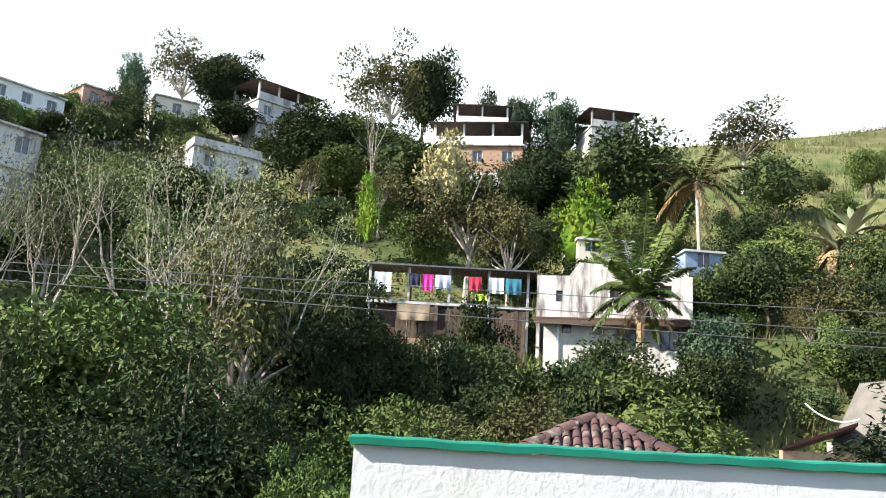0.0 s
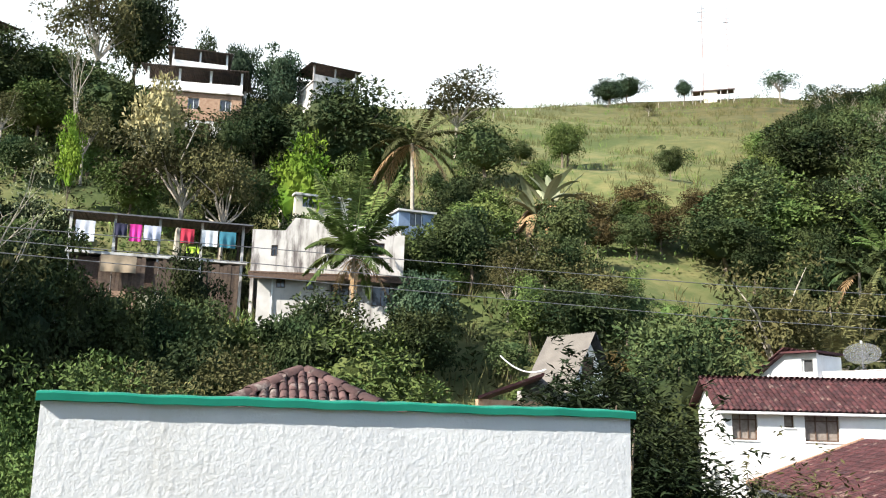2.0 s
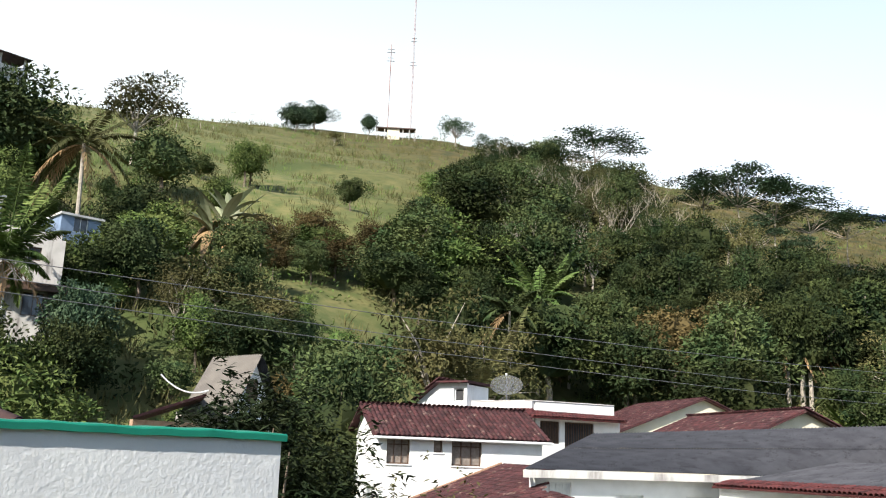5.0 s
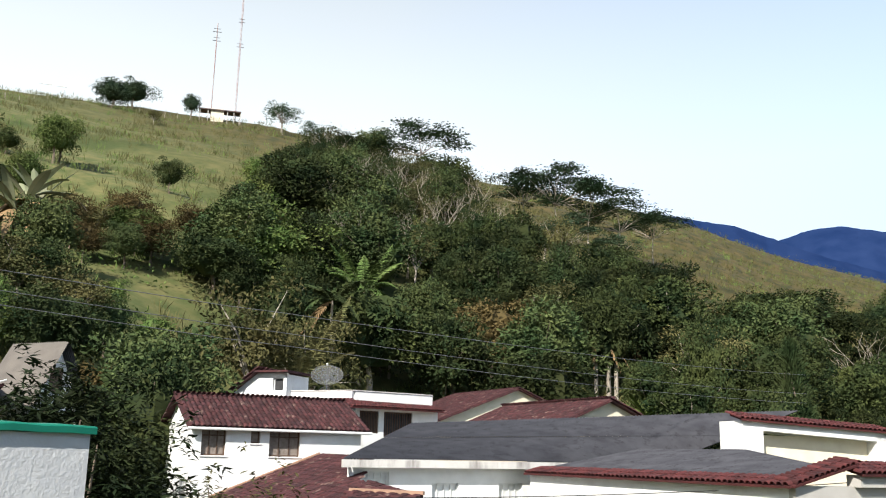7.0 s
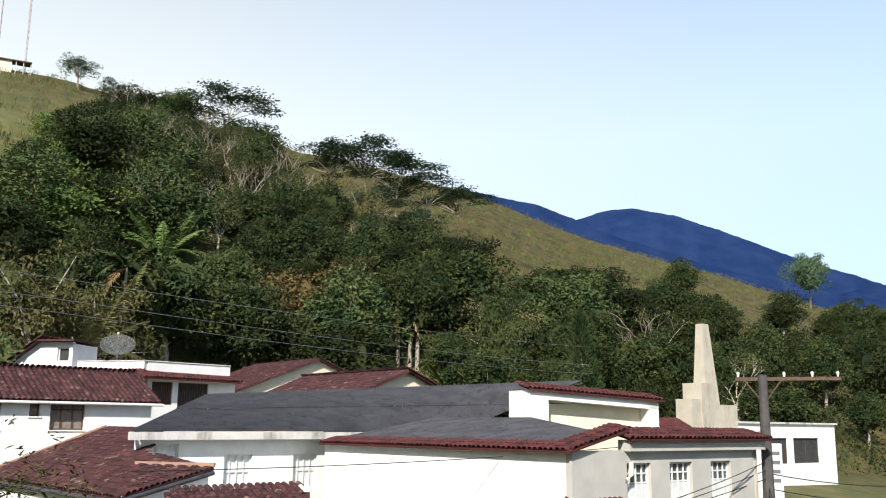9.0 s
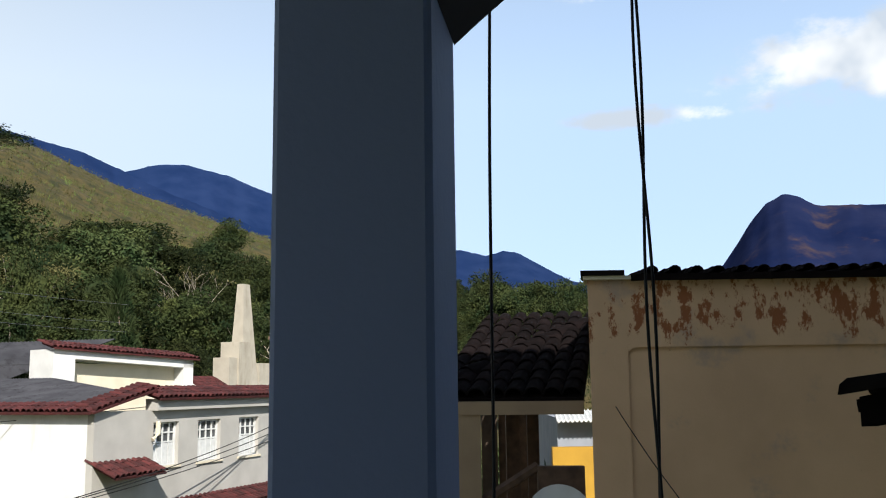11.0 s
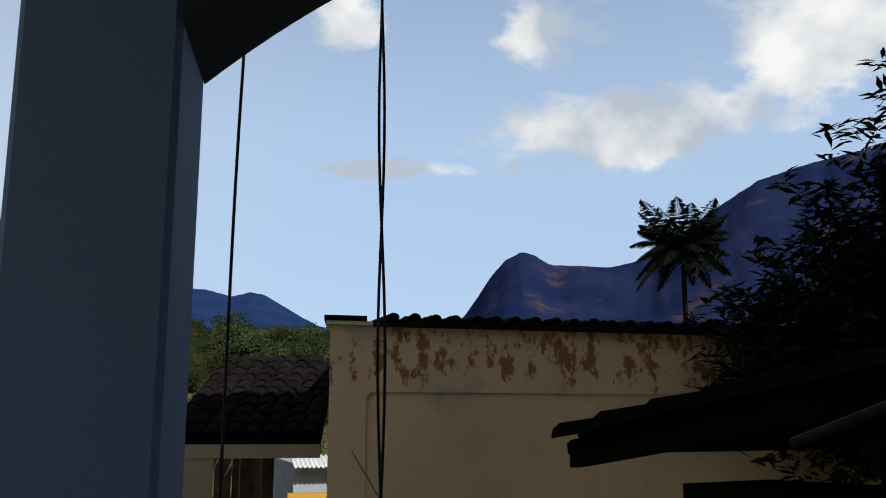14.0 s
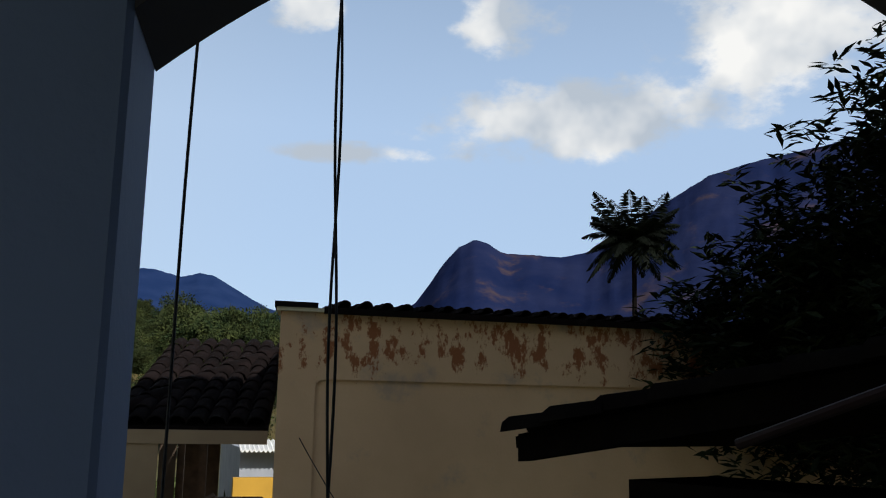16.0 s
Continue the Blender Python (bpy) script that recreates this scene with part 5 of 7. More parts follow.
hill_house("blue-fronted shack behind a palm trunk", -15.4, -17.6, 66, 67, el_z(11.4, 66), 1, material("blue_grey_paint", (0.20, 0.27, 0.38), (0.15, 0.20, 0.28), rough=0.8, scale=2), "slab", windows=1, storey=2.2)
hill_house("low house with grey roof above the white house", -8.9, -12.2, 69, 70, el_z(12.3, 69), 1, CREAM, "slab", windows=2, storey=2.0)


STAINED = material("soot_stained_limewash", (0.52, 0.50, 0.465), (0.40, 0.38, 0.35), rough=0.9, scale=1.3, bump=0.006, bump_scale=30, stain=(0.10, 0.085, 0.08), stain_scale=0.9, stain_at=0.55, streak=True)


def build_white_house():
    """The stained white house on the slope: a lower storey with a ledge roof, and an upper storey set back."""
    t = thing("white_house", "stained white two-storey house on the slope", "house", at=(11, 55, 11))
    a, b = np.array((6.8, 56.2, 0)), np.array((15.4, 54.2, 0))
    u, L = unit(b - a), np.linalg.norm(b - a)
    w = np.cross(UP, u)
    holes = [(1.1, 1.65, 15.0, 15.55), (2.9, 3.4, 14.95, 15.5), (4.4, 5.5, 13.9, 15.3), (6.9, 8.0, 14.1, 15.4)]
    part("lower_wall", wall_geo(a, b, 9.5, 15.75, 0.2, holes), STAINED, t)
    for h in holes:
        window_in(t, a, b, h, frame_mat=WOOD_DARK, fill=PANE, bars=1)
    part("lower_side", wall_geo(a + w * 6, a + w * 0.201, 9.5, 15.75, 0.2), STAINED, t)
    part("lower_side", wall_geo(b + w * 0.201, b + w * 6, 9.5, 15.75, 0.2), STAINED, t)
    g = Geo()
    o = a - u * 0.5 - w * 0.8 + UP * 15.75
    g.add([o, o + u * (L + 0.9), o + u * (L + 0.9) + w * 2.0 + UP * 0.35, o + w * 2.0 + UP * 0.35] + [k + UP * 0.08 for k in (o, o + u * (L + 0.9), o + u * (L + 0.9) + w * 2.0 + UP * 0.35, o + w * 2.0 + UP * 0.35)],
          [(3, 2, 1, 0), (4, 5, 6, 7), (0, 1, 5, 4), (1, 2, 6, 5), (2, 3, 7, 6), (3, 0, 4, 7)])
    part("ledge_roof", g, WOOD_DARK, t, "dark sagging ledge roof")
    g = Geo()
    g.box(o - UP * 0.32 + w * 0.02, u * (L + 0.9), w * 0.06, UP * 0.315)
    part("ledge_board", g, WOOD_DARK, t)
    c, e = a + w * 1.0 - u * 0.6, b + w * 1.0
    up_holes = [(1.2, 1.6, 17.1, 17.8), (4.5, 5.2, 17.4, 18.2), (7.5, 8.2, 17.4, 18.2)]
    part("upper_wall", wall_geo(c, e, 15.9, 18.75, 0.2, up_holes), STAINED, t)
    for h in up_holes:
        window_in(t, c, e, h, frame_mat=WOOD_DARK, fill=PANE, bars=1)
    g = Geo()
    g.add([c + u * 2.0 + UP * 18.75, c + u * 9.2 + UP * 18.75, c + u * 9.2 + UP * 19.05, c + u * 2.6 + UP * 19.6] + [k + w * 5 for k in (c + u * 2.0 + UP * 18.75, c + u * 9.2 + UP * 18.75, c + u * 9.2 + UP * 19.05, c + u * 2.6 + UP * 19.6)],
          [(0, 1, 2, 3), (7, 6, 5, 4), (3, 2, 6, 7), (1, 5, 6, 2), (0, 3, 7, 4)])
    part("parapet", g, STAINED, t)
    part("upper_side", wall_geo(c + w * 5.5, c + w * 0.201, 13, 17.6, 0.2), STAINED, t)
    part("upper_side", wall_geo(e + w * 0.201, e + w * 5.5, 13, 18.75, 0.2), STAINED, t)
    for k, (s, z) in enumerate(((0.9, 13.2), (5.9, 12.6))):
        g = Geo()
        g.tube([a + u * s - w * 0.1 + UP * 15.7, a + u * s - w * 0.1 + UP * z], [0.06, 0.06], 6)
        part("drain_pipe", g, SHUTTER, t)
    place_local(t)


build_white_house()


def cloth(label, p, u, wide, high, col, seed):
    """A hung piece of washing with soft folds."""
    r = random.Random(seed)
    g = Geo()
    n, m = 12, 6
    ph = r.uniform(0, 6)
    nrm = np.cross(UP, u)
    v = [np.asarray(p) + u * wide * i / n - UP * high * j / m + nrm * (0.06 * math.sin(i * 1.1 + ph) * j / m + 0.02 * math.sin(j + ph)) for j in range(m + 1) for i in range(n + 1)]
    v += [k + nrm * 0.012 for k in v]
    o = (n + 1) * (m + 1)
    f = [(j * (n + 1) + i, j * (n + 1) + i + 1, (j + 1) * (n + 1) + i + 1, (j + 1) * (n + 1) + i) for j in range(m) for i in range(n)]
    f += [tuple(o + k for k in q[::-1]) for q in f]
    g.add(v, f)
    tagged(part("laundry", g, material("cloth_" + label.split()[0], col, tuple(c * 0.8 for c in col), rough=0.95, scale=4), smooth=True), label, "laundry", "washing on the terrace line")


def build_shack():
    """Board-and-brick shack with a roofed terrace full of washing."""
    t = thing("shack", "ramshackle timber and brick house with roofed terrace", "house", at=(0, 57, 11))
    a, b = np.array((-4.3, 58.4, 0)), np.array((6.2, 58.2, 0))
    u, L = unit(b - a), np.linalg.norm(b - a)
    w = np.cross(UP, u)
    for s in (0.1, 2.6, 5.2, 7.7, 10.2):
        for q, h in ((0.0, 19.05), (3.2, 19.3)):
            g = Geo()
            g.box(a + u * s + w * q + UP * 11, u * 0.16, w * 0.16, UP * (h - 11))
            part("post", g, WHITE_DIRTY if q == 0 else WOOD_GREY, t)
    g = Geo()
    g.box(a - u * 0.1 - w * 0.3 + UP * 16.6, u * (L + 0.2), w * 4.2, UP * 0.16)
    part("terrace_slab", g, WHITE_DIRTY, t)
    m, v = 90, []
    e0 = a - u * 0.4 - w * 0.6 + UP * 19.06
    for i in range(m + 1):
        o = e0 + u * (L + 0.8) * i / m + UP * 0.03 * math.cos(i * math.pi)
        v += [o, o + w * 4.6 + UP * 0.35]
    g = Geo()
    g.add(v, [(2 * i, 2 * i + 2, 2 * i + 3, 2 * i + 1) for i in range(m)])
    part("sheet_roof", g, RUST, t)
    g = Geo()
    g.box(a - u * 0.3 - w * 0.65 + UP * 18.98, u * (L + 0.6), w * 0.06, UP * 0.09)
    part("edge_rail", g, WIRE, t)
    # boarded lower storey
    r = random.Random(8)
    for k in range(34):
        g = Geo()
        s = 2.0 + k * 0.24
        if 10 < k < 13 or 18 < k < 25:
            continue
        z0 = 14.6 if 8 < k < 17 else 13.2
        g.box(a + u * s - w * (0.35 + r.uniform(0, 0.04)) + UP * (z0 + r.uniform(-0.1, 0.1)), u * 0.225, w * 0.03, UP * (16.5 - z0 + r.uniform(-0.12, 0.05)))
        part("board", g, WOOD_GREY, t)
    for z0, z1, s0, s1, mt in ((13.0, 14.4, 0.4, 4.2, BRICK), (11.2, 13.1, 0.8, 5.4, WOOD_DARK)):
        g = Geo()
        g.box(a + u * s0 - w * 0.6 + UP * z0, u * (s1 - s0), w * 0.2, UP * (z1 - z0))
        part("lower_wall", g, mt, t)
    g = Geo()
    g.box(a + u * 0.5 + w * 0.3 + UP * 10.8, u * (L - 0.8), w * 3.0, UP * 5.7)
    part("core", g, WOOD_DARK, t)
    place_local(t)
    y0 = a - w * 0.55
    for i, (label, s, wide, high, col) in enumerate((("white bed sheet on the line", 0.5, 1.1, 1.25, (0.75, 0.76, 0.8)), ("dark shirt on the line", 2.7, 0.7, 0.75, (0.03, 0.03, 0.06)), ("magenta towel on the line", 3.55, 0.7, 1.05, (0.75, 0.05, 0.32)), ("patterned pale sheet on the line", 4.35, 1.0, 0.9, (0.5, 0.52, 0.62)),
                                                     ("red blanket on the line", 6.5, 0.8, 0.9, (0.5, 0.04, 0.07)), ("lime green cloth on the line", 6.9, 0.75, 0.4, (0.42, 0.6, 0.06)), ("white towel on the line", 7.75, 0.95, 1.0, (0.75, 0.78, 0.78)), ("teal cloth on the line", 8.8, 1.0, 1.0, (0.05, 0.2, 0.26)))):
        zt = 18.5 if "lime" not in label else 17.4
        cloth(label, y0 + u * s + UP * zt, u, wide, high, col, i)
    cloth("beige tarpaulin hung below the terrace", a - w * 0.75 + u * 2.1 + UP * 16.5, u, 2.0, 1.0, (0.36, 0.28, 0.19), 31)
    cloth("greenish tarpaulin on the shack wall", a - w * 0.75 + u * 4.3 + UP * 14.3, u, 1.5, 1.1, (0.34, 0.33, 0.22), 32)


build_shack()


def build_gable_hut():
    """Steep grey-roofed house among trees with a white gable, and a brown lean-to."""
    t = thing("hut", "small house with steep grey roof and white gable", "house", at=tuple(vec(-26.5, 38, 3)))
    u = unit(vec(-152, 1, 0))                    # the ridge runs towards the right-hand valley
    w = np.cross(UP, u)
    c = vec(-27.2, 38, 0)
    rl = 2.4
    ridge0, ridge1 = c + UP * 10.9, c - u * rl + UP * 10.8
    for sgn in (-1, 1):
        g = Geo()
        e0, e1 = c + w * sgn * 1.75 + UP * 8.4, c - u * rl + w * sgn * 1.75 + UP * 8.4
        m, v = 60, []
        for i in range(m + 1):
            k = UP * 0.025 * math.cos(i * math.pi)
            v += [ridge0 + (ridge1 - ridge0) * i / m + k + u * 0.4, e0 + (e1 - e0) * i / m + k + u * 0.4]
        g.add(v, [(2 * i, 2 * i + 2, 2 * i + 3, 2 * i + 1) for i in range(m)])
        part("roof_slope", g, material("grey_sheet_roof", (0.19, 0.17, 0.145), (0.14, 0.125, 0.11), rough=0.8, scale=2) if sgn < 0 else FIBRO, t)
    g = Geo()
    for s in (0.0,):
        k = c + u * s
        v = [k - w * 1.55 + UP * 2, k + w * 1.55 + UP * 2, k + w * 1.55 + UP * 8.6, k + UP * 10.75, k - w * 1.55 + UP * 8.6]
        g.add(v + [q - u * 0.2 for q in v], [(0, 1, 2, 3, 4), (9, 8, 7, 6, 5), (0, 5, 6, 1), (1, 6, 7, 2), (2, 7, 8, 3), (3, 8, 9, 4), (4, 9, 5, 0)])
    part("gable_wall", g, WHITE, t)
    g = Geo()
    g.box(c - u * rl - w * 1.5 + UP * 2, u * (rl - 0.25), w * 3.0, UP * 6.5)
    part("outer_wall", g, WHITE_DIRTY, t)
    g = Geo()
    g.box(c + u * 0.02 - w * 0.4 + UP * 9.0, u * 0.05, w * 0.7, UP * 0.9)
    part("gable_window", g, WOOD_DARK, t)
    # lean-to
    a, b = vec(-20.6, 33, 8.0), vec(-24.6, 34.5, 8.95)
    g = Geo()
    q = vec(-22, 1, 0) * 4
    g.add([a, b, b + q, a + q] + [k + UP * 0.1 for k in (a, b, b + q, a + q)], [(3, 2, 1, 0), (4, 5, 6, 7), (0, 1, 5, 4), (1, 2, 6, 5), (2, 3, 7, 6), (3, 0, 4, 7)])
    part("lean_to_roof", g, TILE, t)
    part("lean_to_wall", wall_geo(a + q * 0.1, b + q * 0.1, 3, 8.0, 0.2), BRICK, t)
    place_local(t)


build_gable_hut()


def build_ridge_hut():
    t = thing("ridge_shelter", "low open shelter on the ridge beside the mast", "shelter", at=tuple(on_hill(-34.9, 231)))
    c = on_hill(-34.9, 231)
    u, w = unit(vec(-125, 1, 0)), unit(vec(-35, 1, 0))
    g = Geo()
    g.box(c - u * 4.6 - w * 1.5 + UP * 2.6, u * 10.5, w * 3.2, UP * 0.25)
    part("roof", g, RUST, t)
    for s in (-4.4, -2.4, 2.4, 4.0, 5.6):
        g = Geo()
        g.box(c + u * s - w * 1.2 - UP * 0.5, u * 0.2, w * 0.2, UP * 3.1)
        part("post", g, WHITE_DIRTY, t)
    g = Geo()
    g.box(c - u * 1.6 - w * 1.0 - UP * 0.5, u * 3.2, w * 2.2, UP * 3.6)
    part("cabin", g, CREAM, t)
    place_local(t)


build_ridge_hut()


def build_mast(label, az, d, h, r, arms):
    c = on_hill(az, d)
    t = thing("radio_mast", label, "mast", at=tuple(c))
    mast_mat = material("mast_paint", (0.34, 0.20, 0.18), (0.42, 0.40, 0.40), rough=0.7, scale=0.25)
    n = 12
    for k in range(3):
        g = Geo()
        a = math.tau * k / 3
        o = np.array((math.cos(a) * r, math.sin(a) * r, 0))
        g.tube([c + o, c + o + UP * h], [0.05, 0.05], 4)
        part("leg", g, mast_mat, t)
    g = Geo()
    for i in range(int(h / 1.4)):
        for k in range(3):
            a, b = math.tau * k / 3, math.tau * (k + 1) / 3
            g.tube([c + np.array((math.cos(a) * r, math.sin(a) * r, i * 1.4)), c + np.array((math.cos(b) * r, math.sin(b) * r, (i + 1) * 1.4))], [0.025, 0.025], 3)
    part("lattice", g, mast_mat, t)
    u = unit(vec(az - 90, 1, 0))
    for z, wide in arms:
        g = Geo()
        g.tube([c + UP * z - u * wide, c + UP * z + u * wide], [0.09, 0.09], 5)
        g.tube([c + UP * (z + 0.9) - u * wide * 0.8, c + UP * (z + 0.9) + u * wide * 0.8], [0.07, 0.07], 5)
        part("antenna", g, WIRE, t)
    place_local(t)


build_mast("tall thin red and white lattice radio mast", -36.0, 232, 48, 0.22, [(21, 0.9), (28, 0.8)])
build_mast("slim pole with two antenna arrays", -34.5, 232, 27, 0.10, [(24.5, 1.1), (22.0, 1.0)])


def build_cross():
    c = on_hill(-25.2, 222)
    t = thing("hilltop_cross", "thin white cross on the ridge", "cross", at=tuple(c))
    u = unit(vec(-115, 1, 0))
    g = Geo()
    g.box(c, u * 0.25, (0, 0.25, 0), (0, 0, 5.6))
    part("upright", g, SHUTTER, t)
    g = Geo()
    g.box(c - u * 2.8 + UP * 3.4 - np.array((0, 0.01, 0)), u * 5.8, (0, 0.2, 0), (0, 0, 0.25))
    part("crossbar", g, SHUTTER, t)
    place_local(t)


build_cross()

cable("white_hose", "white hose slung to the small house", wobble_line(vec(-21.9, 36, 9.75), vec(-24.7, 36, 9.25), 14, 0.0, 3, sag=0.32), 0.03, SHUTTER, "hose")

# fence posts across the pasture
post = Geo()
post.tube([(0, 0, -0.3), (0.03, 0, 0.8), (0.05, 0.02, 1.6)], [0.08, 0.075, 0.06], 5)
post_mesh = mesh_of("fence_post", post, BARK_PALE)
r = random.Random(3)
for i in range(22):
    az = -20.5 - i * 0.75
    ob = new("fence_post", post_mesh)
    ob.location = on_hill(az, 222 - 3 * math.sin(i) if i > 6 else 150 + 9 * i, 0.1)
    ob.rotation_euler = (r.uniform(-0.08, 0.08), r.uniform(-0.08, 0.08), r.uniform(0, 6))
    tagged(ob, "weathered wooden fence post on the pasture", "fence post", "pasture fence")

# ---- power lines and the street pole ----
for i, (label, z0, z1) in enumerate((("upper bare power line over the valley", 10.29, 10.33), ("middle bare power line over the valley", 10.13, 9.82), ("lower bare power line over the valley", 9.93, 9.5))):
    n = 40
    pts = [np.array((-22 + 74 * k / n, 18.0, z0 + (z1 - z0) * ((-22 + 74 * k / n + 8) / 24) + 0.0012 * (-22 + 74 * k / n - 5) ** 2 * (0.15 if k < 20 else 0.5))) for k in range(n + 1)]
    cable("power_line", label, pts, 0.0085, WIRE_PALE, "power line", "lines over the valley")


def build_pole():
    t = thing("utility_pole", "concrete utility pole with crossarm, insulators and cables", "pole", at=(33.7, 5.4, 0))
    c = np.array((33.7, 5.4, 0))
    g = Geo()
    g.tube([c - UP * 0.3, c + UP * 4, c + UP * 8.9], [0.24, 0.2, 0.15], 10)
    part("shaft", g, material("grey_concrete_pole", (0.085, 0.08, 0.075), (0.055, 0.05, 0.05), rough=0.9, scale=4), t)
    u = unit((0.16, -0.99, 0))
    g = Geo()
    g.box(c - u * 0.9 - UP * 0.05 + UP * 8.75, u * 3.4, (0.12, 0, 0), UP * 0.12)
    part("crossarm", g, WOOD_DARK, t)
    for s in (-0.6, 0.6):
        g = Geo()
        g.tube([c + UP * 7.9, c + u * s + UP * 8.7], [0.03, 0.03], 5)
        part("brace", g, WOOD_DARK, t)
    for s in (-0.8, 0.7, 1.6, 2.4):
        g = Geo()
        g.tube([c + u * s + UP * 8.82, c + u * s + UP * 8.95, c + u * s + UP * 9.0], [0.03, 0.06, 0.02], 8)
        part("insulator", g, SHUTTER, t)
    for k in range(4):
        g = Geo()
        z = 6.2 - 0.3 * k
        g.box(c + u * 0.15 + UP * z, u * 0.25, (0.06, 0, 0), UP * 0.12)
        part("bracket", g, WIRE, t)
    place_local(t)
    for k in range(5):
        p = c + UP * (6.0 - 0.28 * k)
        q = np.array((14.0, 9.0 + 0.9 * k, 4.5 - 0.15 * k)) if k < 3 else np.array((20.0, 2.0, 3.9 - 0.3 * k))
        cable("street_cable", "thin street cable sagging past the annex", wobble_line(p, q, 20, 0.0, k, sag=0.35), 0.014, CABLE, "cable", "street cables")
    for k in range(3):
        p, q = c + UP * (5.6 - 0.5 * k), c + np.array((6, -9, 8.0 - 6 - k * 0.6 + 4))
        cable("street_cable", "thin street cable beside the pole", wobble_line(p, q, 14, 0.0, 20 + k, sag=0.6), 0.016, CABLE, "cable", "street cables")
    cable("street_cable", "thin street cable across the white annex", wobble_line(c + UP * 7.0, (17.0, 17.5, 5.9), 24, 0.0, 9, sag=0.25), 0.012, CABLE, "cable", "street cables")


build_pole()


# ---- plants ----
def clumped_crown(rng, rx, rz, clumps, per, leaf, clump_r, low=-0.45, droop=0.3, fill=0.5, core_on=True):
    """Leaves in many clumps round an uneven crown, centred on the origin."""
    r = np.random.RandomState(rng)
    th, cz = r.uniform(0, math.tau, clumps), r.uniform(low, 1.0, clumps)
    rad = np.sqrt(np.clip(1 - cz ** 2, 0, 1))
    shell = r.uniform(fill, 1.0, clumps) * (0.82 + 0.22 * np.sin(th * 3 + rng) + 0.12 * np.sin(th * 5 + 2 * rng + cz * 4))
    c = np.stack([np.cos(th) * rad * shell * rx, np.sin(th) * rad * shell * rx, cz * shell * rz], -1)
    size = clump_r * r.uniform(0.6, 1.25, clumps)
    k = clumps * per
    off = r.normal(0, 1, (k, 3))
    off /= np.linalg.norm(off, axis=1, keepdims=True)
    off[:, 2] = np.where(r.uniform(0, 1, k) < 0.6, np.abs(off[:, 2]), off[:, 2])
    off *= (1 - 0.45 * r.uniform(0, 1, (k, 1)) ** 2) * np.repeat(size, per)[:, None] * (1, 1, 0.8)
    base = np.repeat(c, per, 0) + off
    out = 0.5 * off + 0.25 * base / rx + r.normal(0, 0.6 * clump_r, (k, 3)) - (0, 0, droop * clump_r)
    nrm = r.normal(0, 0.28, (k, 3)) + (0, 0, 0.25) + off * 1.9 / clump_r + base * 0.3 / rx
    g = Geo()
    g.leaves(base, out, nrm, leaf * r.uniform(0.6, 1.3, k), leaf * 0.5 * r.uniform(0.7, 1.2, k))
    # the leaf-filled heart of the crown, uneven like its outline
    nu, nv = 12, 8
    core = []
    for j in range(nv + 1):
        q = low + (0.9 - low) * j / nv
        for i in range(nu):
            a = math.tau * i / nu
            rr = 0.62 * (0.82 + 0.22 * math.sin(a * 3 + rng) + 0.12 * math.sin(a * 5 + 2 * rng + q * 4)) * r.uniform(0.8, 1.1)
            s = math.sqrt(max(0.02, 1 - q * q)) * rr
            core.append((math.cos(a) * s * rx, math.sin(a) * s * rx, q * 0.72 * rz * r.uniform(0.92, 1.05)))
    if core_on:
        g.add(core, [(j * nu + i, j * nu + (i + 1) % nu, (j + 1) * nu + (i + 1) % nu, (j + 1) * nu + i) for j in range(nv) for i in range(nu)] + [tuple(range(nu))[::-1], tuple(range(nv * nu, nv * nu + nu))])
    return g, c


def limbs_to(points, base, fork, r0, rng, wig=0.12, n=6):
    """A trunk from base to fork, and limbs from it out to the given points."""
    r = random.Random(rng)
    g = Geo()
    base, fork = np.asarray(base, float), np.asarray(fork, float)
    mid = (base + fork) / 2 + np.array((r.uniform(-1, 1), r.uniform(-1, 1), 0)) * 0.06 * np.linalg.norm(fork - base)
    g.tube([base - UP * 0.4, base + UP * 0.15, mid, fork], [r0 * 1.45, r0 * 1.1, r0 * 0.85, r0 * 0.7], n)
    for p in points:
        p = np.asarray(p, float)
        s = fork + (p - fork) * 0.5 + np.array((r.uniform(-1, 1), r.uniform(-1, 1), r.uniform(-0.6, 1))) * wig * np.linalg.norm(p - fork)
        g.tube([fork - UP * 0.05, s, p], [r0 * 0.5, r0 * 0.3, r0 * 0.09], 5)
    return g


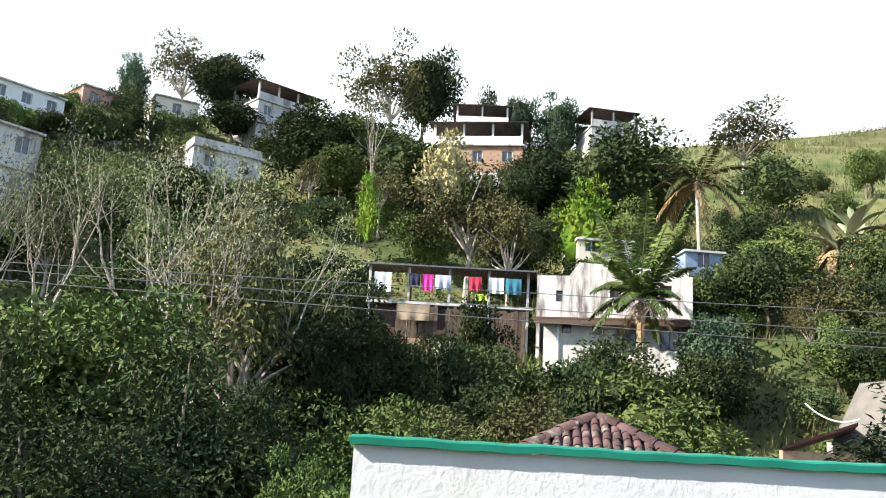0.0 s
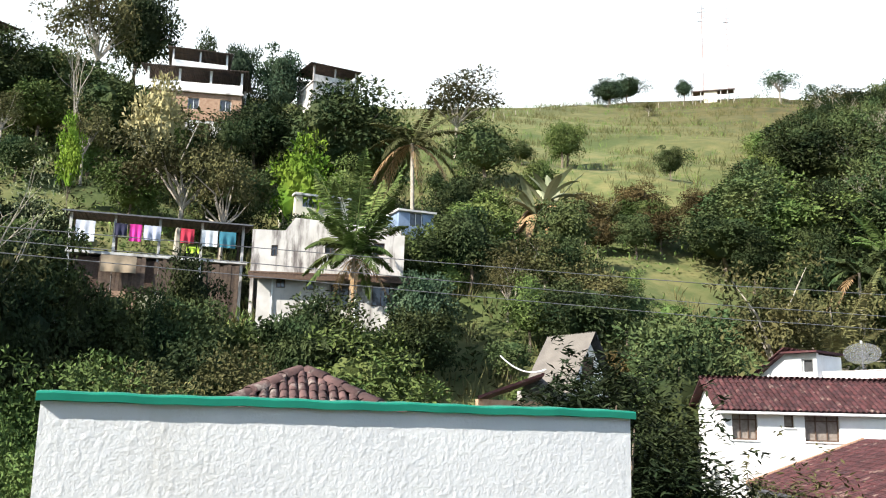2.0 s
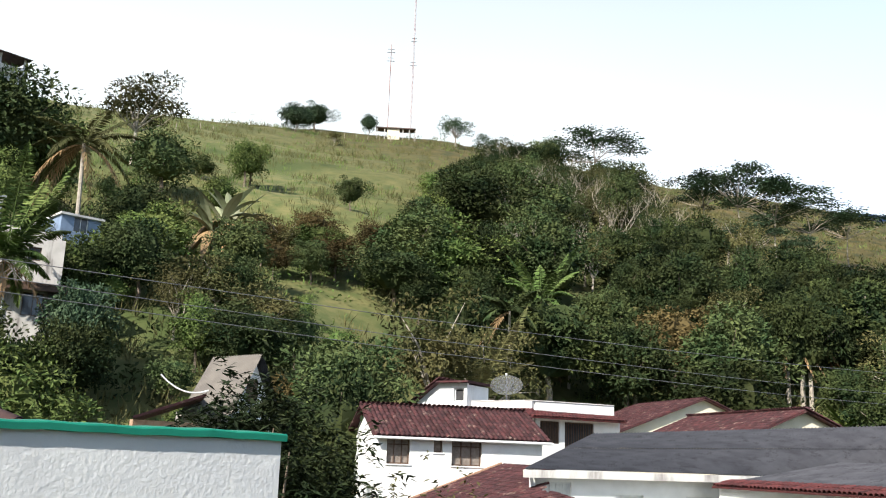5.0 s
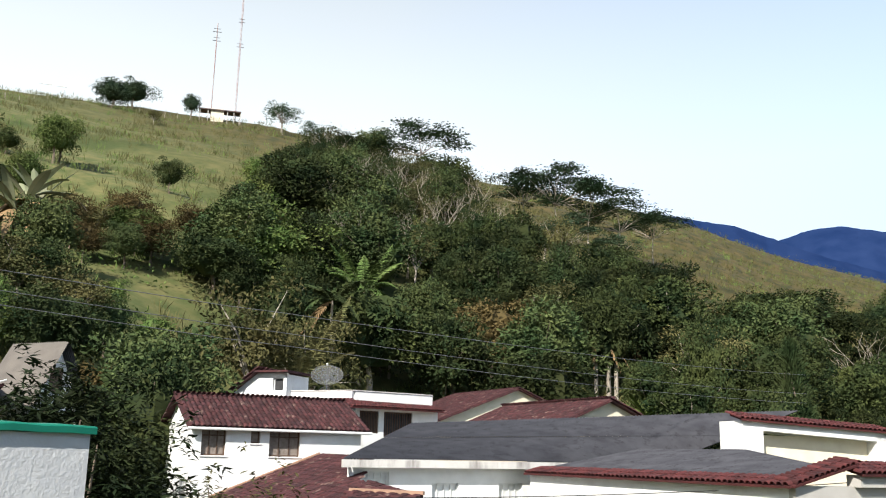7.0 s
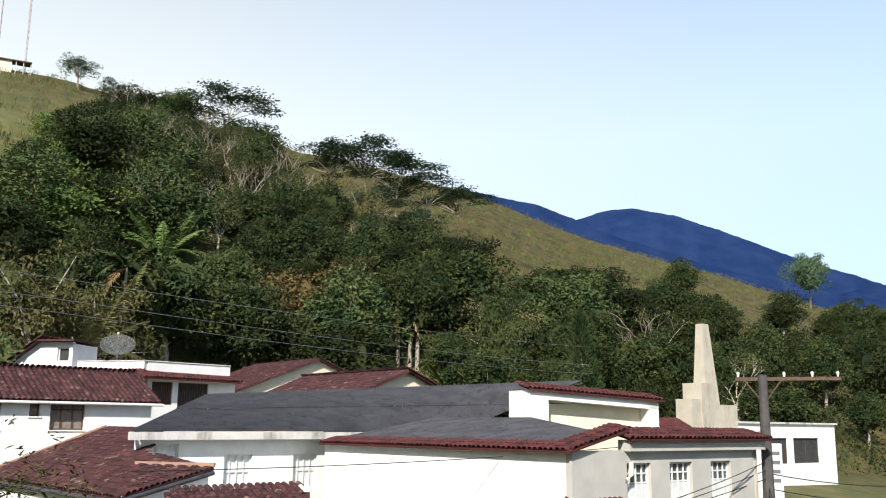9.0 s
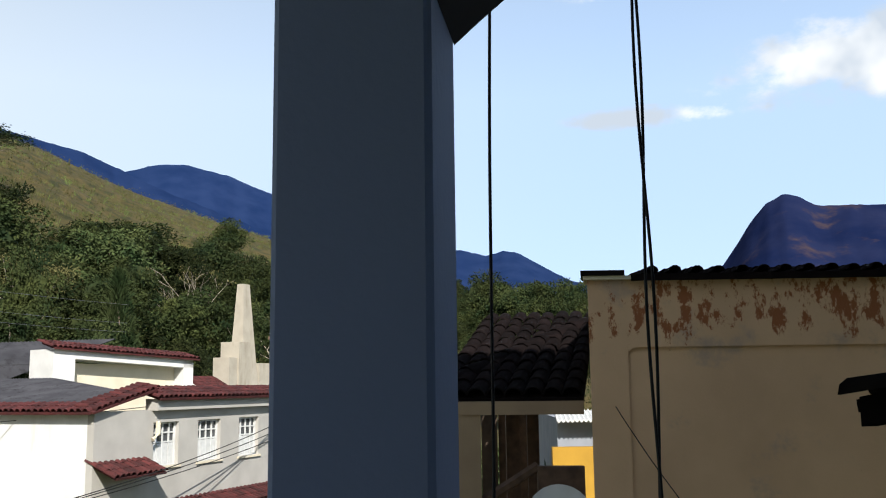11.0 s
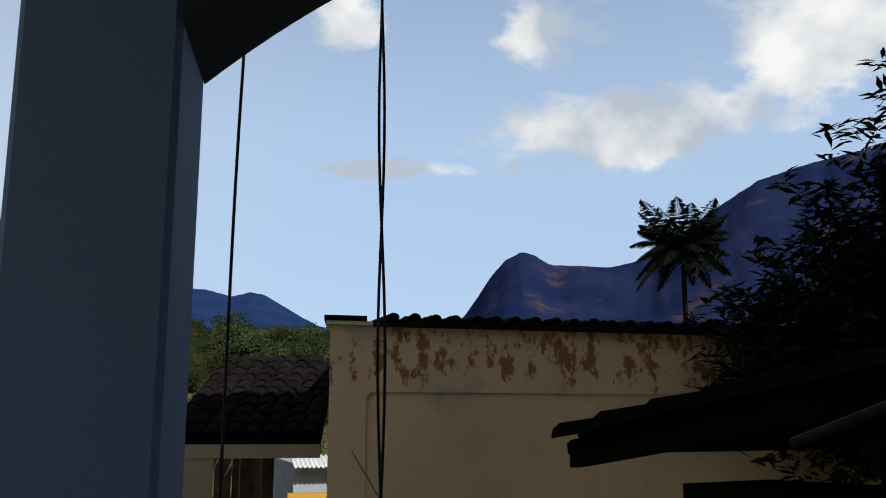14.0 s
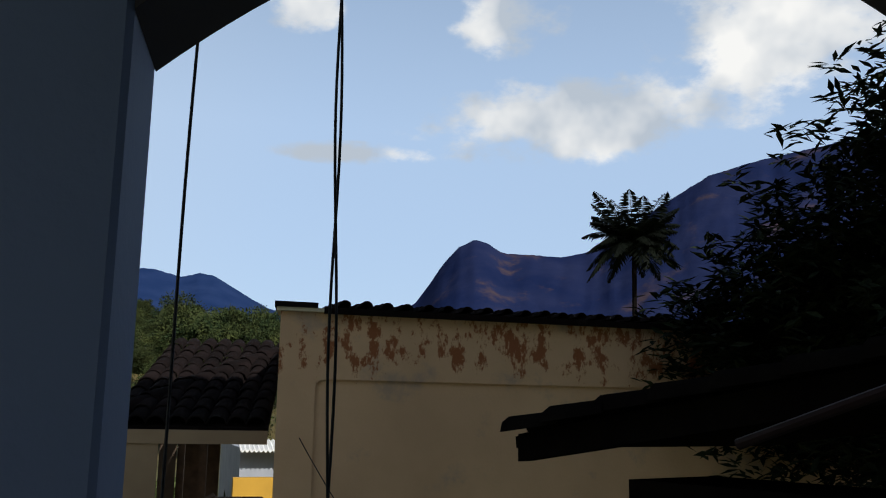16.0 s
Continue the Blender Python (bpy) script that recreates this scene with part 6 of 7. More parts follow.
def tree_model(name, label, crown_mat, bark, rng, kind):
    """A tree 1 m wide and 1 m high in its own frame; it is scaled where it is planted. Built at W x H metres first."""
    t = thing(name, label, "tree")
    if kind == "round":
        W, H = 8.0, 9.0
        g, c = clumped_crown(rng, W / 2 - 0.6, H * 0.40, 46, 135, 0.36, 1.35, low=-0.85)
        lift_z = H * 0.55
    elif kind == "near":
        W, H = 6.0, 9.0
        g, c = clumped_crown(rng, W / 2 - 0.4, H * 0.44, 70, 190, 0.21, 0.98, low=-0.95, fill=0.3, core_on=False)
        lift_z = H * 0.52
    elif kind == "shrub":
        W, H = 4.0, 4.5
        g, c = clumped_crown(rng, W / 2 - 0.3, H * 0.42, 26, 95, 0.25, 0.8, low=-0.9, droop=0.1, fill=0.35)
        lift_z = H * 0.5
    elif kind == "airy":
        W, H = 8.0, 8.0
        g, c = clumped_crown(rng, W / 2 - 0.4, H * 0.34, 40, 75, 0.30, 1.0, low=-0.5, fill=0.4, core_on=False)
        lift_z = H * 0.62
    elif kind == "umbrella":
        W, H = 15.0, 11.0
        r = np.random.RandomState(rng)
        k = 34
        th, rr = r.uniform(0, math.tau, k), np.sqrt(r.uniform(0.02, 1, k)) * W / 2
        c = np.stack([np.cos(th) * rr, np.sin(th) * rr, (1 - (rr / (W / 2)) ** 2) * H * 0.22 + r.choice([-0.9, 0.0, 0.5], k)], -1)
        per = 115
        n = k * per
        off = r.normal(0, 1, (n, 3)) * (0.95, 0.95, 0.14)
        base = np.repeat(c, per, 0) + off
        g = Geo()
        g.leaves(base, off * (1, 1, 0.2) + r.normal(0, 0.3, (n, 3)) * (1, 1, 0.4), r.normal(0, 0.3, (n, 3)) + (0, 0, 1), r.uniform(0.35, 0.7, n), r.uniform(0.2, 0.36, n))
        lift_z = H * 0.78
    elif kind == "conifer":
        W, H = 3.5, 11.0
        r = np.random.RandomState(rng)
        n = 4200
        z = r.uniform(0.05, 1, n) ** 0.8 * H
        rad = (1.02 - z / H) ** 0.7 * W / 2 * r.uniform(0.2, 1, n)
        th = r.uniform(0, math.tau, n)
        base = np.stack([np.cos(th) * rad, np.sin(th) * rad, z - H * 0.5], -1)
        g = Geo()
        g.leaves(base, np.stack([np.cos(th) * 0.4, np.sin(th) * 0.4, 0 * th + 1.0], -1) + r.normal(0, 0.25, (n, 3)), r.normal(0, 1, (n, 3)), r.uniform(0.4, 0.8, n), r.uniform(0.06, 0.14, n))
        c = base[:6]
        lift_z = H * 0.5
    else:  # bare
        W, H = 8.0, 8.5
        r = random.Random(rng)
        gg = Geo()
        tips = []

        def grow(p, d, length, rad, depth):
            d = unit(d)
            q = p + d * length * 0.55 + np.array((r.uniform(-1, 1), r.uniform(-1, 1), r.uniform(-0.5, 1))) * length * 0.07
            e = q + unit(d + np.array((0, 0, 0.12))) * length * 0.5
            gg.tube([p, q, e], [rad, rad * 0.75, rad * 0.55], 5 if depth < 3 else 4)
            if depth == 4:
                tips.append(e)
                return
            for _ in range(3 if depth < 2 else r.choice((2, 3))):
                grow(e if r.random() < 0.7 else q, d + np.array((r.uniform(-1, 1), r.uniform(-1, 1), r.uniform(-0.35, 0.65))) * 0.8, length * r.uniform(0.62, 0.8), rad * 0.5, depth + 1)

        grow(np.array((0, 0, -0.3)), np.array((0.06, 0.03, 1)), H * 0.36, 0.17, 0)
        part("trunk", gg, bark, t)
        tips = np.array(tips)
        rs = np.random.RandomState(rng)
        many = 40 if crown_mat is LEAF_GREY and "twigs" in label else 5
        k = len(tips) * many
        base = np.repeat(tips, many, 0) + rs.normal(0, 0.42, (k, 3))
        g = Geo()
        g.leaves(base, rs.normal(0, 1, (k, 3)), rs.normal(0, 0.5, (k, 3)) + (0, 0, 1), *((0.15, 0.06) if many > 5 else (0.26, 0.11)))
        part("crown", g, crown_mat, t)
        t["size"] = (W, H)
        return t
    crown = part("crown", g, crown_mat, t)
    crown.data.transform(Matrix.Translation((0, 0, lift_z)))
    c = c + (0, 0, lift_z)
    pick = c[np.random.RandomState(rng + 5).permutation(len(c))[:14]]
    r0 = {"shrub": 0.05, "umbrella": 0.013 * H}.get(kind, 0.022 * H)
    fork = (0.1, 0.05, H * (0.36 if kind not in ("umbrella",) else 0.58)) if kind != "shrub" else (0, 0, 0.5)
    part("trunk", limbs_to(pick, (0, 0, 0), fork, r0, rng), bark, t)
    t["size"] = (W, H)
    return t


KINDS = {
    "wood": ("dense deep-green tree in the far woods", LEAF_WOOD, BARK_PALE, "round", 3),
    "dark": ("dense dark green broadleaf tree on the hillside", LEAF_DARK, BARK, "round", 3),
    "mid": ("leafy mid-green tree on the hillside", LEAF_MID, BARK, "round", 3),
    "olive": ("olive-green tree with thinning crown", LEAF_OLIVE, BARK_PALE, "airy", 2),
    "blue": ("bluish green tree on the skyline", LEAF_BLUE, BARK, "round", 2),
    "palegrey": ("thin grey-green tree on the ridge", LEAF_BLUE, BARK_PALE, "airy", 1),
    "yellow": ("pale yellow bushy tree beside a house", LEAF_YELLOW, BARK_PALE, "shrub", 1),
    "bright": ("bright lime-green tree below the crest", LEAF_BRIGHT, BARK, "shrub", 1),
    "russet": ("russet-leaved tree among the woods", LEAF_RUST, BARK, "round", 1),
    "umbrella": ("flat-topped umbrella tree with layered crown", LEAF_BLUE, BARK_PALE, "umbrella", 2),
    "bare": ("almost leafless pale tree with fine branches", LEAF_OLIVE, BARK_PALE, "bare", 2),
    "twiggy": ("spreading tree with fine bare twigs and thin leaves", LEAF_GREY, BARK_PALE, "bare", 2),
    "neardark": ("dense dark broadleaf tree in the gully", LEAF_GULLY_SHADE, BARK, "near", 2),
    "nearmid": ("leafy green tree at the gully edge", LEAF_FEATHER, BARK, "near", 2),
    "nearolive": ("olive shrubby tree at the gully edge", LEAF_OLIVE, BARK, "near", 1),
    "conifer": ("narrow dark feathery conifer", LEAF_DARK, BARK, "conifer", 1),
    "shrub": ("bushy green hillside shrub", LEAF_MID, BARK, "shrub", 2),
    "darkshrub": ("dark green hillside shrub", LEAF_DARK, BARK, "shrub", 2),
}
BLUE_0 = [(19.6, 100.3, 11.2, 2.9), (-4.9, 112.3, 12.6, 4.4), (-7.5, 112.3, 12.2, 5.8), (-28.6, 219.4, 8.1, 10.7), (-29.8, 236.2, 7.9, 8.6), (-33.3, 236.2, 6.7, 4.3), (-83.4, 323.7, 20.4, 10.9)]
OLIVE_0 = [(16.6, 105.3, 11.7, 7.7), (3.6, 102.3, 15.6, 9.3), (-18.9, 112.3, 11.6, 10.3), (-2, 66.3, 9.7, 8.1), (-4.6, 64.3, 9.7, 5.5), (-24.7, 62.7, 4.9, 6.1), (-1.2, 33.3, 9.5, 3.4), (-7, 38.3, 9.9, 3.5), (11.6, 45.1, 14.2, 7.2), (-28.4, 80.6, 4.1, 4.9), (-27.3, 59, 5.6, 6.8), (-22.9, 62.2, 4.7, 4.9), (-31.1, 192, 3.6, 4.7), (-38.2, 128.1, 5.4, 7), (-65.4, 88.1, 8.4, 7), (-50.3, 78.1, 7, 7.6)]
DARK_0 = [(14.2, 106.3, 11.6, 7.1), (1.2, 114.1, 16.3, 7.7), (8.8, 86.3, 9, 7.9), (5.9, 88.3, 9.9, 8.1), (2.9, 84.3, 9.1, 7.7), (-11.4, 80.3, 12, 9.3), (-6.1, 84.3, 8.8, 5.6), (-20.6, 100.3, 8.9, 7.3), (19.6, 98.3, 6.5, 5.4), (13.5, 100.3, 6.1, 6.1), (-8.9, 86.3, 8.8, 6.3), (-2.9, 108.3, 12.9, 4), (-17.1, 52.3, 5.5, 3.2), (-10.1, 47.3, 7.1, 2.7), (-23.1, 110.3, 3.1, 4), (6.6, 62.3, 5.9, 4.2), (10, 52.3, 7.9, 4.4), (5.9, 45.3, 9.7, 4.1), (1.4, 50.3, 7.5, 3.7), (-3.5, 50.3, 6.9, 3.7), (22.2, 24.3, 8.1, 3.8), (19.1, 25.3, 8.5, 3.5)]
DARK_1 = [(24, 30.3, 10.6, 3.7), (9.8, 36.3, 10.8, 3.5), (-40.6, 100.2, 10.4, 9.2), (-36.4, 82.2, 7.9, 10.5), (-32.4, 104.2, 4.4, 3.2), (-17, 50.2, 5.6, 3.7), (-42.7, 166.9, 9.2, 12.2), (-41.3, 160.1, 7.3, 8.8), (-37, 92.1, 7.1, 7.9), (-35.4, 78.1, 6.2, 8.1), (-51.6, 131.7, 6.4, 8), (-53.1, 120.1, 6, 8.1), (-39.2, 134.5, 5.6, 7.4), (-68.4, 125.1, 8.2, 9.2), (-71.5, 130.1, 10.1, 11.1), (-54.9, 93.9, 6.6, 8), (-58.3, 92.1, 6.3, 6.7), (-55.9, 72.1, 9.1, 7.9), (-76.3, 190.1, 9.3, 7), (-71.7, 120.1, 9.1, 8.8)]
DARK_2 = [(-82.7, 150.1, 7.4, 7.3), (-91.7, 200.3, 15.6, 9.8), (-93.5, 190.4, 17.3, 10.4), (-95.6, 194.8, 17.8, 9.5), (-92.1, 130.3, 15.1, 7.1), (-97.3, 152.4, 16.8, 6.5)]
YELLOW_0 = [(-0.4, 76.3, 11.5, 4.4)]
MID_0 = [(-13.8, 82.3, 12.1, 6), (22.9, 97.3, 4.8, 3.6), (-20.8, 72.3, 5, 6.6), (-18.5, 66.3, 5.1, 4.4), (-13.4, 44.3, 7, 4.3), (-26, 115.3, 7.1, 4.2), (3.3, 32.3, 10.1, 3.7), (7.1, 26.3, 8.1, 1.7), (4.3, 24.3, 7.3, 2.2), (-3.7, 30.3, 8.3, 3.1), (13.9, 30.3, 11.1, 4.4), (19.2, 34.3, 14, 5.8), (22.9, 36.3, 14.3, 4.4), (-37.8, 120.2, 6.2, 4.4), (-39.2, 82.6, 8.6, 11.1), (-30.8, 80.6, 4.8, 6.4), (-25.7, 112.2, 6.9, 4.1), (-20.7, 70.2, 5.6, 6), (-32.3, 52.2, 9, 6.3), (-28.9, 36.2, 8.5, 4), (-32.8, 44.2, 8.8, 4.3), (-24.3, 92.2, 5.4, 3.4)]
MID_1 = [(-40.9, 90.1, 7.7, 7.1), (-63.4, 92.7, 6.1, 7.9), (-65.5, 80.1, 11, 4.4), (-79.8, 126.9, 7.1, 9.3), (-81.4, 105.3, 7.4, 9.6), (-68.9, 86.1, 6.5, 6.3), (-97.3, 204, 18.1, 8.7), (-94.6, 120.4, 14.2, 8.8)]
BRIGHT_0 = [(-9.1, 70.3, 10.2, 4.4)]
PALEGREY_0 = [(-39, 216.6, 8.5, 11.2), (-40.9, 236.2, 7.4, 7.2)]
UMBRELLA_0 = [(-47.9, 168, 12.4, 16.5), (-54.6, 138, 10.6, 8.5), (-56.6, 134, 12.4, 10), (-58.7, 136, 11.4, 9.5), (-60.6, 140, 10.2, 9), (-62.6, 150, 8.4, 8), (-57.4, 122, 9.0, 5.5), (-60.2, 124, 8.0, 5)]
BARE_0 = [(-44.6, 132.1, 7.6, 9.7), (-50.9, 130.7, 8.1, 10.4), (-55.9, 127.3, 7.4, 9.3), (-46.5, 140.1, 7.1, 8.5), (-74.4, 98.1, 10.7, 6.6), (-79.2, 105.1, 8.8, 7.7)]
RUSSET_0 = [(-52.7, 82.1, 8.3, 7.5)]
CONIFER_0 = [(-70.2, 82.1, 10.9, 3.5)]
PLANTED = (("blue", BLUE_0), ("olive", OLIVE_0), ("dark", DARK_0), ("dark", DARK_1), ("dark", DARK_2), ("yellow", YELLOW_0), ("mid", MID_0), ("mid", MID_1), ("bright", BRIGHT_0), ("palegrey", PALEGREY_0), ("umbrella", UMBRELLA_0), ("bare", BARE_0), ("russet", RUSSET_0), ("conifer", CONIFER_0))

MODELS, USED = {}, {}


def plant(kind, p, h, w, turn):
    """Puts a tree of that kind with its foot at p, h metres high and w wide."""
    label, leaf, bark, form, n = KINDS[kind]
    if kind not in MODELS:
        MODELS[kind] = [tree_model({"shrub": "shrub", "bare": "bare_tree", "umbrella": "umbrella_tree", "conifer": "conifer"}.get(form, "tree"), label, leaf, bark, 11 * i + len(kind), form) for i in range(n)]
    i = USED.get(kind, 0)
    USED[kind] = i + 1
    src = MODELS[kind][i % len(MODELS[kind])]
    W, H = src["size"]
    m = pose(*p, 0, 0, turn) @ Matrix.Diagonal((w / W, w / W, h / H, 1))
    if i < len(MODELS[kind]):
        src.matrix_basis = m
        tagged(src, group="hillside " + kind + " trees")
        return src
    ob = copy_thing(src, Matrix.Identity(4))
    ob.matrix_basis = m
    return ob


rnd = random.Random(5)
for kind, rows in PLANTED:
    for az, d, h, w in rows:
        plant("neardark" if kind == "mid" and d < 41 and (az < -27 or az > 8 and d < 33) else "near" + kind if d < 41 and kind in ("dark", "mid", "olive") else ("wood" if kind == "dark" and az < -38 or kind == "mid" and az < -50 else "dark" if kind == "mid" and az < -27 and d < 60 else kind), on_hill(az, d), h, min(w * (1.35 if d > 45 else 1.75), h * 1.35), rnd.uniform(0, 360))

# bushes that hide the footings of the upper houses
for a0, a1, d0, d1, z0 in HILL_FRONTS:
    for k in range(4):
        s = (k + 0.5) / 4
        az, d = a0 + (a1 - a0) * s, d0 + (d1 - d0) * s - 3.0
        foot = on_hill(az, d)
        plant(("darkshrub", "shrub", "darkshrub", "dark")[k], foot, max(2.0, z0 + 0.5 - foot[2]), 3.4 + (k % 2), 90.0 * k)

# wide twiggy trees over the gully
for az, d, h, w in ((18.5, 50, 22.6, 12), (22.8, 48, 20.5, 10), (10.2, 47, 18.6, 11), (14.2, 44, 19.0, 10), (25.5, 46, 19.5, 9)):
    foot = on_hill(az, d)
    plant("twiggy", foot, h - foot[2], w, az * 20)
for az, d, h, w in ((21.0, 32, 10.5, 6), (17.5, 31, 9.5, 6), (13.0, 31, 9, 5.5), (9.0, 33, 8.0, 5), (24.5, 30, 9.5, 5), (11, 37, 9, 6)):
    plant("neardark", on_hill(az, d), h * 0.82, w, az * 31)

# pale forked tree with a lime creeper round its stem, below the crest
foot = on_hill(4.5, 78)
plant("bare", foot, 7 + 78 * math.tan(radians(22.4)) - foot[2], 6.5, 40)
foot = on_hill(4.4, 71)
plant("bright", foot, 7 + 71 * math.tan(radians(17.6)) - foot[2], 2.2, 10)

for az in (-89.6, -91.2, -92.7, -94.2):
    plant("darkshrub", on_hill(az, 27), 6.0 - on_hill(az, 27)[2], 4.5, az * 9)

# dark trees round the shack and the white house
for kind, az, d, top, w in (("wood", -3.1, 52, 16.2, 4.2), ("wood", 5.8, 50, 17.4, 6.0), ("wood", 3.4, 49, 14.6, 4.5), ("darkshrub", -10.1, 50.5, 14.3, 3.4), ("blue", -17.2, 52, 16.3, 4.8), ("wood", -1.0, 49, 13.6, 3.6), ("wood", 8.6, 49, 16.5, 6.0)):
    foot = on_hill(az, d)
    plant(kind, foot, max(2.0, top - foot[2]), w, az * 13)

# thicket at the foot of the hillside houses
for az, d, top in ((5.5, 50, 13.0), (3.6, 51, 12.6), (1.8, 50, 12.9), (-0.4, 51, 13.6), (-2.6, 51, 13.9), (-4.6, 50, 13.4), (-6.4, 51, 12.9), (-8.2, 50, 13.0), (-9.9, 51, 14.2), (-11.8, 49, 12.6), (-13.4, 50, 12.7), (-15.4, 50, 13.0), (-17.2, 51, 14.8)):
    foot = on_hill(az, d)
    plant("darkshrub" if int(d + az) % 2 else "shrub", foot, max(1.5, top - foot[2]), 3.6, az * 37)

# woods between the planted trees, up to their edge on the slope
EDGE_AZ = [-98, -90, -80, -72, -66, -60, -55, -50, -45, -42, -38, -34, -28, -22, -15, 0, 25, 40]
EDGE_EL = [4.5, 5.0, 5.2, 6.2, 7.6, 9.2, 10.4, 15.0, 17.0, 16.6, 14.2, 12.0, 11.6, 12.8, 15.0, 16.0, 16.5, 16.0]


def scatter(count, kinds, az0, az1, span, size, seed, spare=(), low=-90):
    r = random.Random(seed)
    n = tries = 0
    taken = []
    while n < count and tries < count * 40:
        tries += 1
        az = r.uniform(az1, az0)
        fd, rd = np.interp(az, AZ, FOOT_D), np.interp(az, AZ, RIDGE_D)
        d = fd + 2 + (rd - fd) * span * r.random() ** 0.85
        p = on_hill(az, d)
        el = math.degrees(math.atan2(p[2] - 7, d))
        if el < low or el > np.interp(az, EDGE_AZ, EDGE_EL) or any(a0 < az < a1 and d0 < d < d1 for a0, a1, d0, d1 in spare):
            continue
        if any((p[0] - q[0]) ** 2 + (p[1] - q[1]) ** 2 < (size * 0.55) ** 2 for q in taken):
            continue
        taken.append(p)
        h = size * r.uniform(0.75, 1.3)
        plant(r.choice(kinds), p, h, h * r.uniform(0.75, 1.05), r.uniform(0, 360))
        n += 1


# clearings: the sloping meadow strip, the houses with their fronts, the street roofs
CLEAR = ((7.5, 12.5, 82, 104), (11, 16, 64, 80), (19, 28, 78, 98), (23.5, 28, 48, 64), (-37.5, -30, 56, 68), (-18.5, 6, 48, 64), (-6, 2, 72, 84), (-34, -22, 30, 46), (-40, -28, 67, 77), (-61.6, -57.8, 60, 84))
scatter(70, ["wood", "wood", "wood", "dark", "dark", "dark", "olive"], -37, -62, 0.8, 8.6, 3, CLEAR)
scatter(80, ["wood", "wood", "wood", "wood", "dark"], -58, -98, 0.7, 8.6, 4, CLEAR)
scatter(34, ["bare"], -42, -66, 0.9, 7.5, 31, CLEAR, low=10.5)
scatter(18, ["dark", "olive", "dark", "russet", "mid"], -27, -41, 0.35, 5.0, 12, CLEAR)
scatter(54, ["dark", "dark", "mid", "olive"], 27, -30, 0.75, 5.6, 6, CLEAR)
scatter(60, ["shrub", "darkshrub", "shrub"], 26, -40, 0.6, 2.8, 7, ((-40, -28, 67, 77), (-18.5, 6, 54, 66)))
scatter(80, ["darkshrub"], -40, -95, 0.4, 3.4, 8, CLEAR)


def undergrowth(name, label, mat, count, per, az0, az1, span, spread, leaf, seed, edge=0.0, blades=False):
    """Weeds and creepers that cover the slope, as one mesh."""
    r = np.random.RandomState(seed)
    az = r.uniform(az1, az0, count)
    fd, rd = np.interp(az, AZ, FOOT_D), np.interp(az, AZ, RIDGE_D)
    d = fd - 6 + (rd - fd) * span * r.uniform(0, 1, count) ** 0.8
    x, y = -np.sin(np.radians(az)) * d, np.cos(np.radians(az)) * d
    z = height(x, y)
    el = np.degrees(np.arctan2(z - 7, d))
    keep = el < np.interp(az, EDGE_AZ, EDGE_EL) + edge
    field = np.array([noise.noise(Vector((a * 0.09 + seed, b * 0.09, 0.3))) for a, b in zip(x, y)])
    keep &= field > -0.12
    if not blades:
        keep &= ~((az > -39.5) & (az < -28) & (d > 69) & (d < 75))
    base = np.stack([x, y, z], -1)[keep]
    k = len(base) * per
    c = np.repeat(base, per, 0)
    off = np.abs(r.normal(0, 1, (k, 3))) * np.sign(r.uniform(-1, 1, (k, 3))) * spread
    off[:, 2] = np.abs(off[:, 2]) * 0.8
    g = Geo()
    axis = r.normal(0, 0.5, (k, 3)) + off / spread * 0.4 + ((0, 0, 1.6) if blades else (0, 0, 0.1))
    g.leaves(c + off * (0.4 if blades else 1), axis, r.normal(0, 0.6, (k, 3)) + ((0, 0, 0.1) if blades else (0, 0, 1)), leaf * r.uniform(0.6, 1.4, k), leaf * (0.09 if blades else 0.5) * r.uniform(0.7, 1.2, k))
    tagged(part(name, g, mat), label, "undergrowth", kind="stuff")


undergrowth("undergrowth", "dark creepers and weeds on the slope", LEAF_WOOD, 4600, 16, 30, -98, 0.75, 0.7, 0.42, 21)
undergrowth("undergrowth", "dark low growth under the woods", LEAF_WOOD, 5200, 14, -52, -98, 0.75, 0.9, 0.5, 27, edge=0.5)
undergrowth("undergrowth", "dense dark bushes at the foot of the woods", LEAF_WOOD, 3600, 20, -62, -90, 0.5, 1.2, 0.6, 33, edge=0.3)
undergrowth("undergrowth", "green weeds and low bushes on the slope", LEAF_MID, 2000, 16, 30, -34, 0.75, 0.65, 0.40, 22)
undergrowth("undergrowth", "dry olive scrub on the slope", LEAF_OLIVE, 1800, 14, 30, -95, 0.9, 0.6, 0.38, 23, edge=1.5)
undergrowth("tall_grass", "yellowing tall grass on the pasture", LEAF_OLIVE, 8200, 9, 0, -85, 1.0, 0.7, 1.0, 24, edge=9.0, blades=True)
undergrowth("tall_grass", "green grass tufts on the pasture", LEAF_MID, 4200, 9, 0, -85, 1.0, 0.7, 0.8, 25, edge=9.0, blades=True)


# backlit silhouette of the far palm, painted as almost black leaf colour
LEAF_SILHOUETTE = leafy("silhouette_dark_fronds", (0.003, 0.005, 0.003), (0.005, 0.007, 0.004))


undergrowth("undergrowth", "brown-olive scrub tufts on the pasture", LEAF_OLIVE, 2400, 12, -44, -98, 1.0, 0.8, 0.42, 29, edge=9.0)


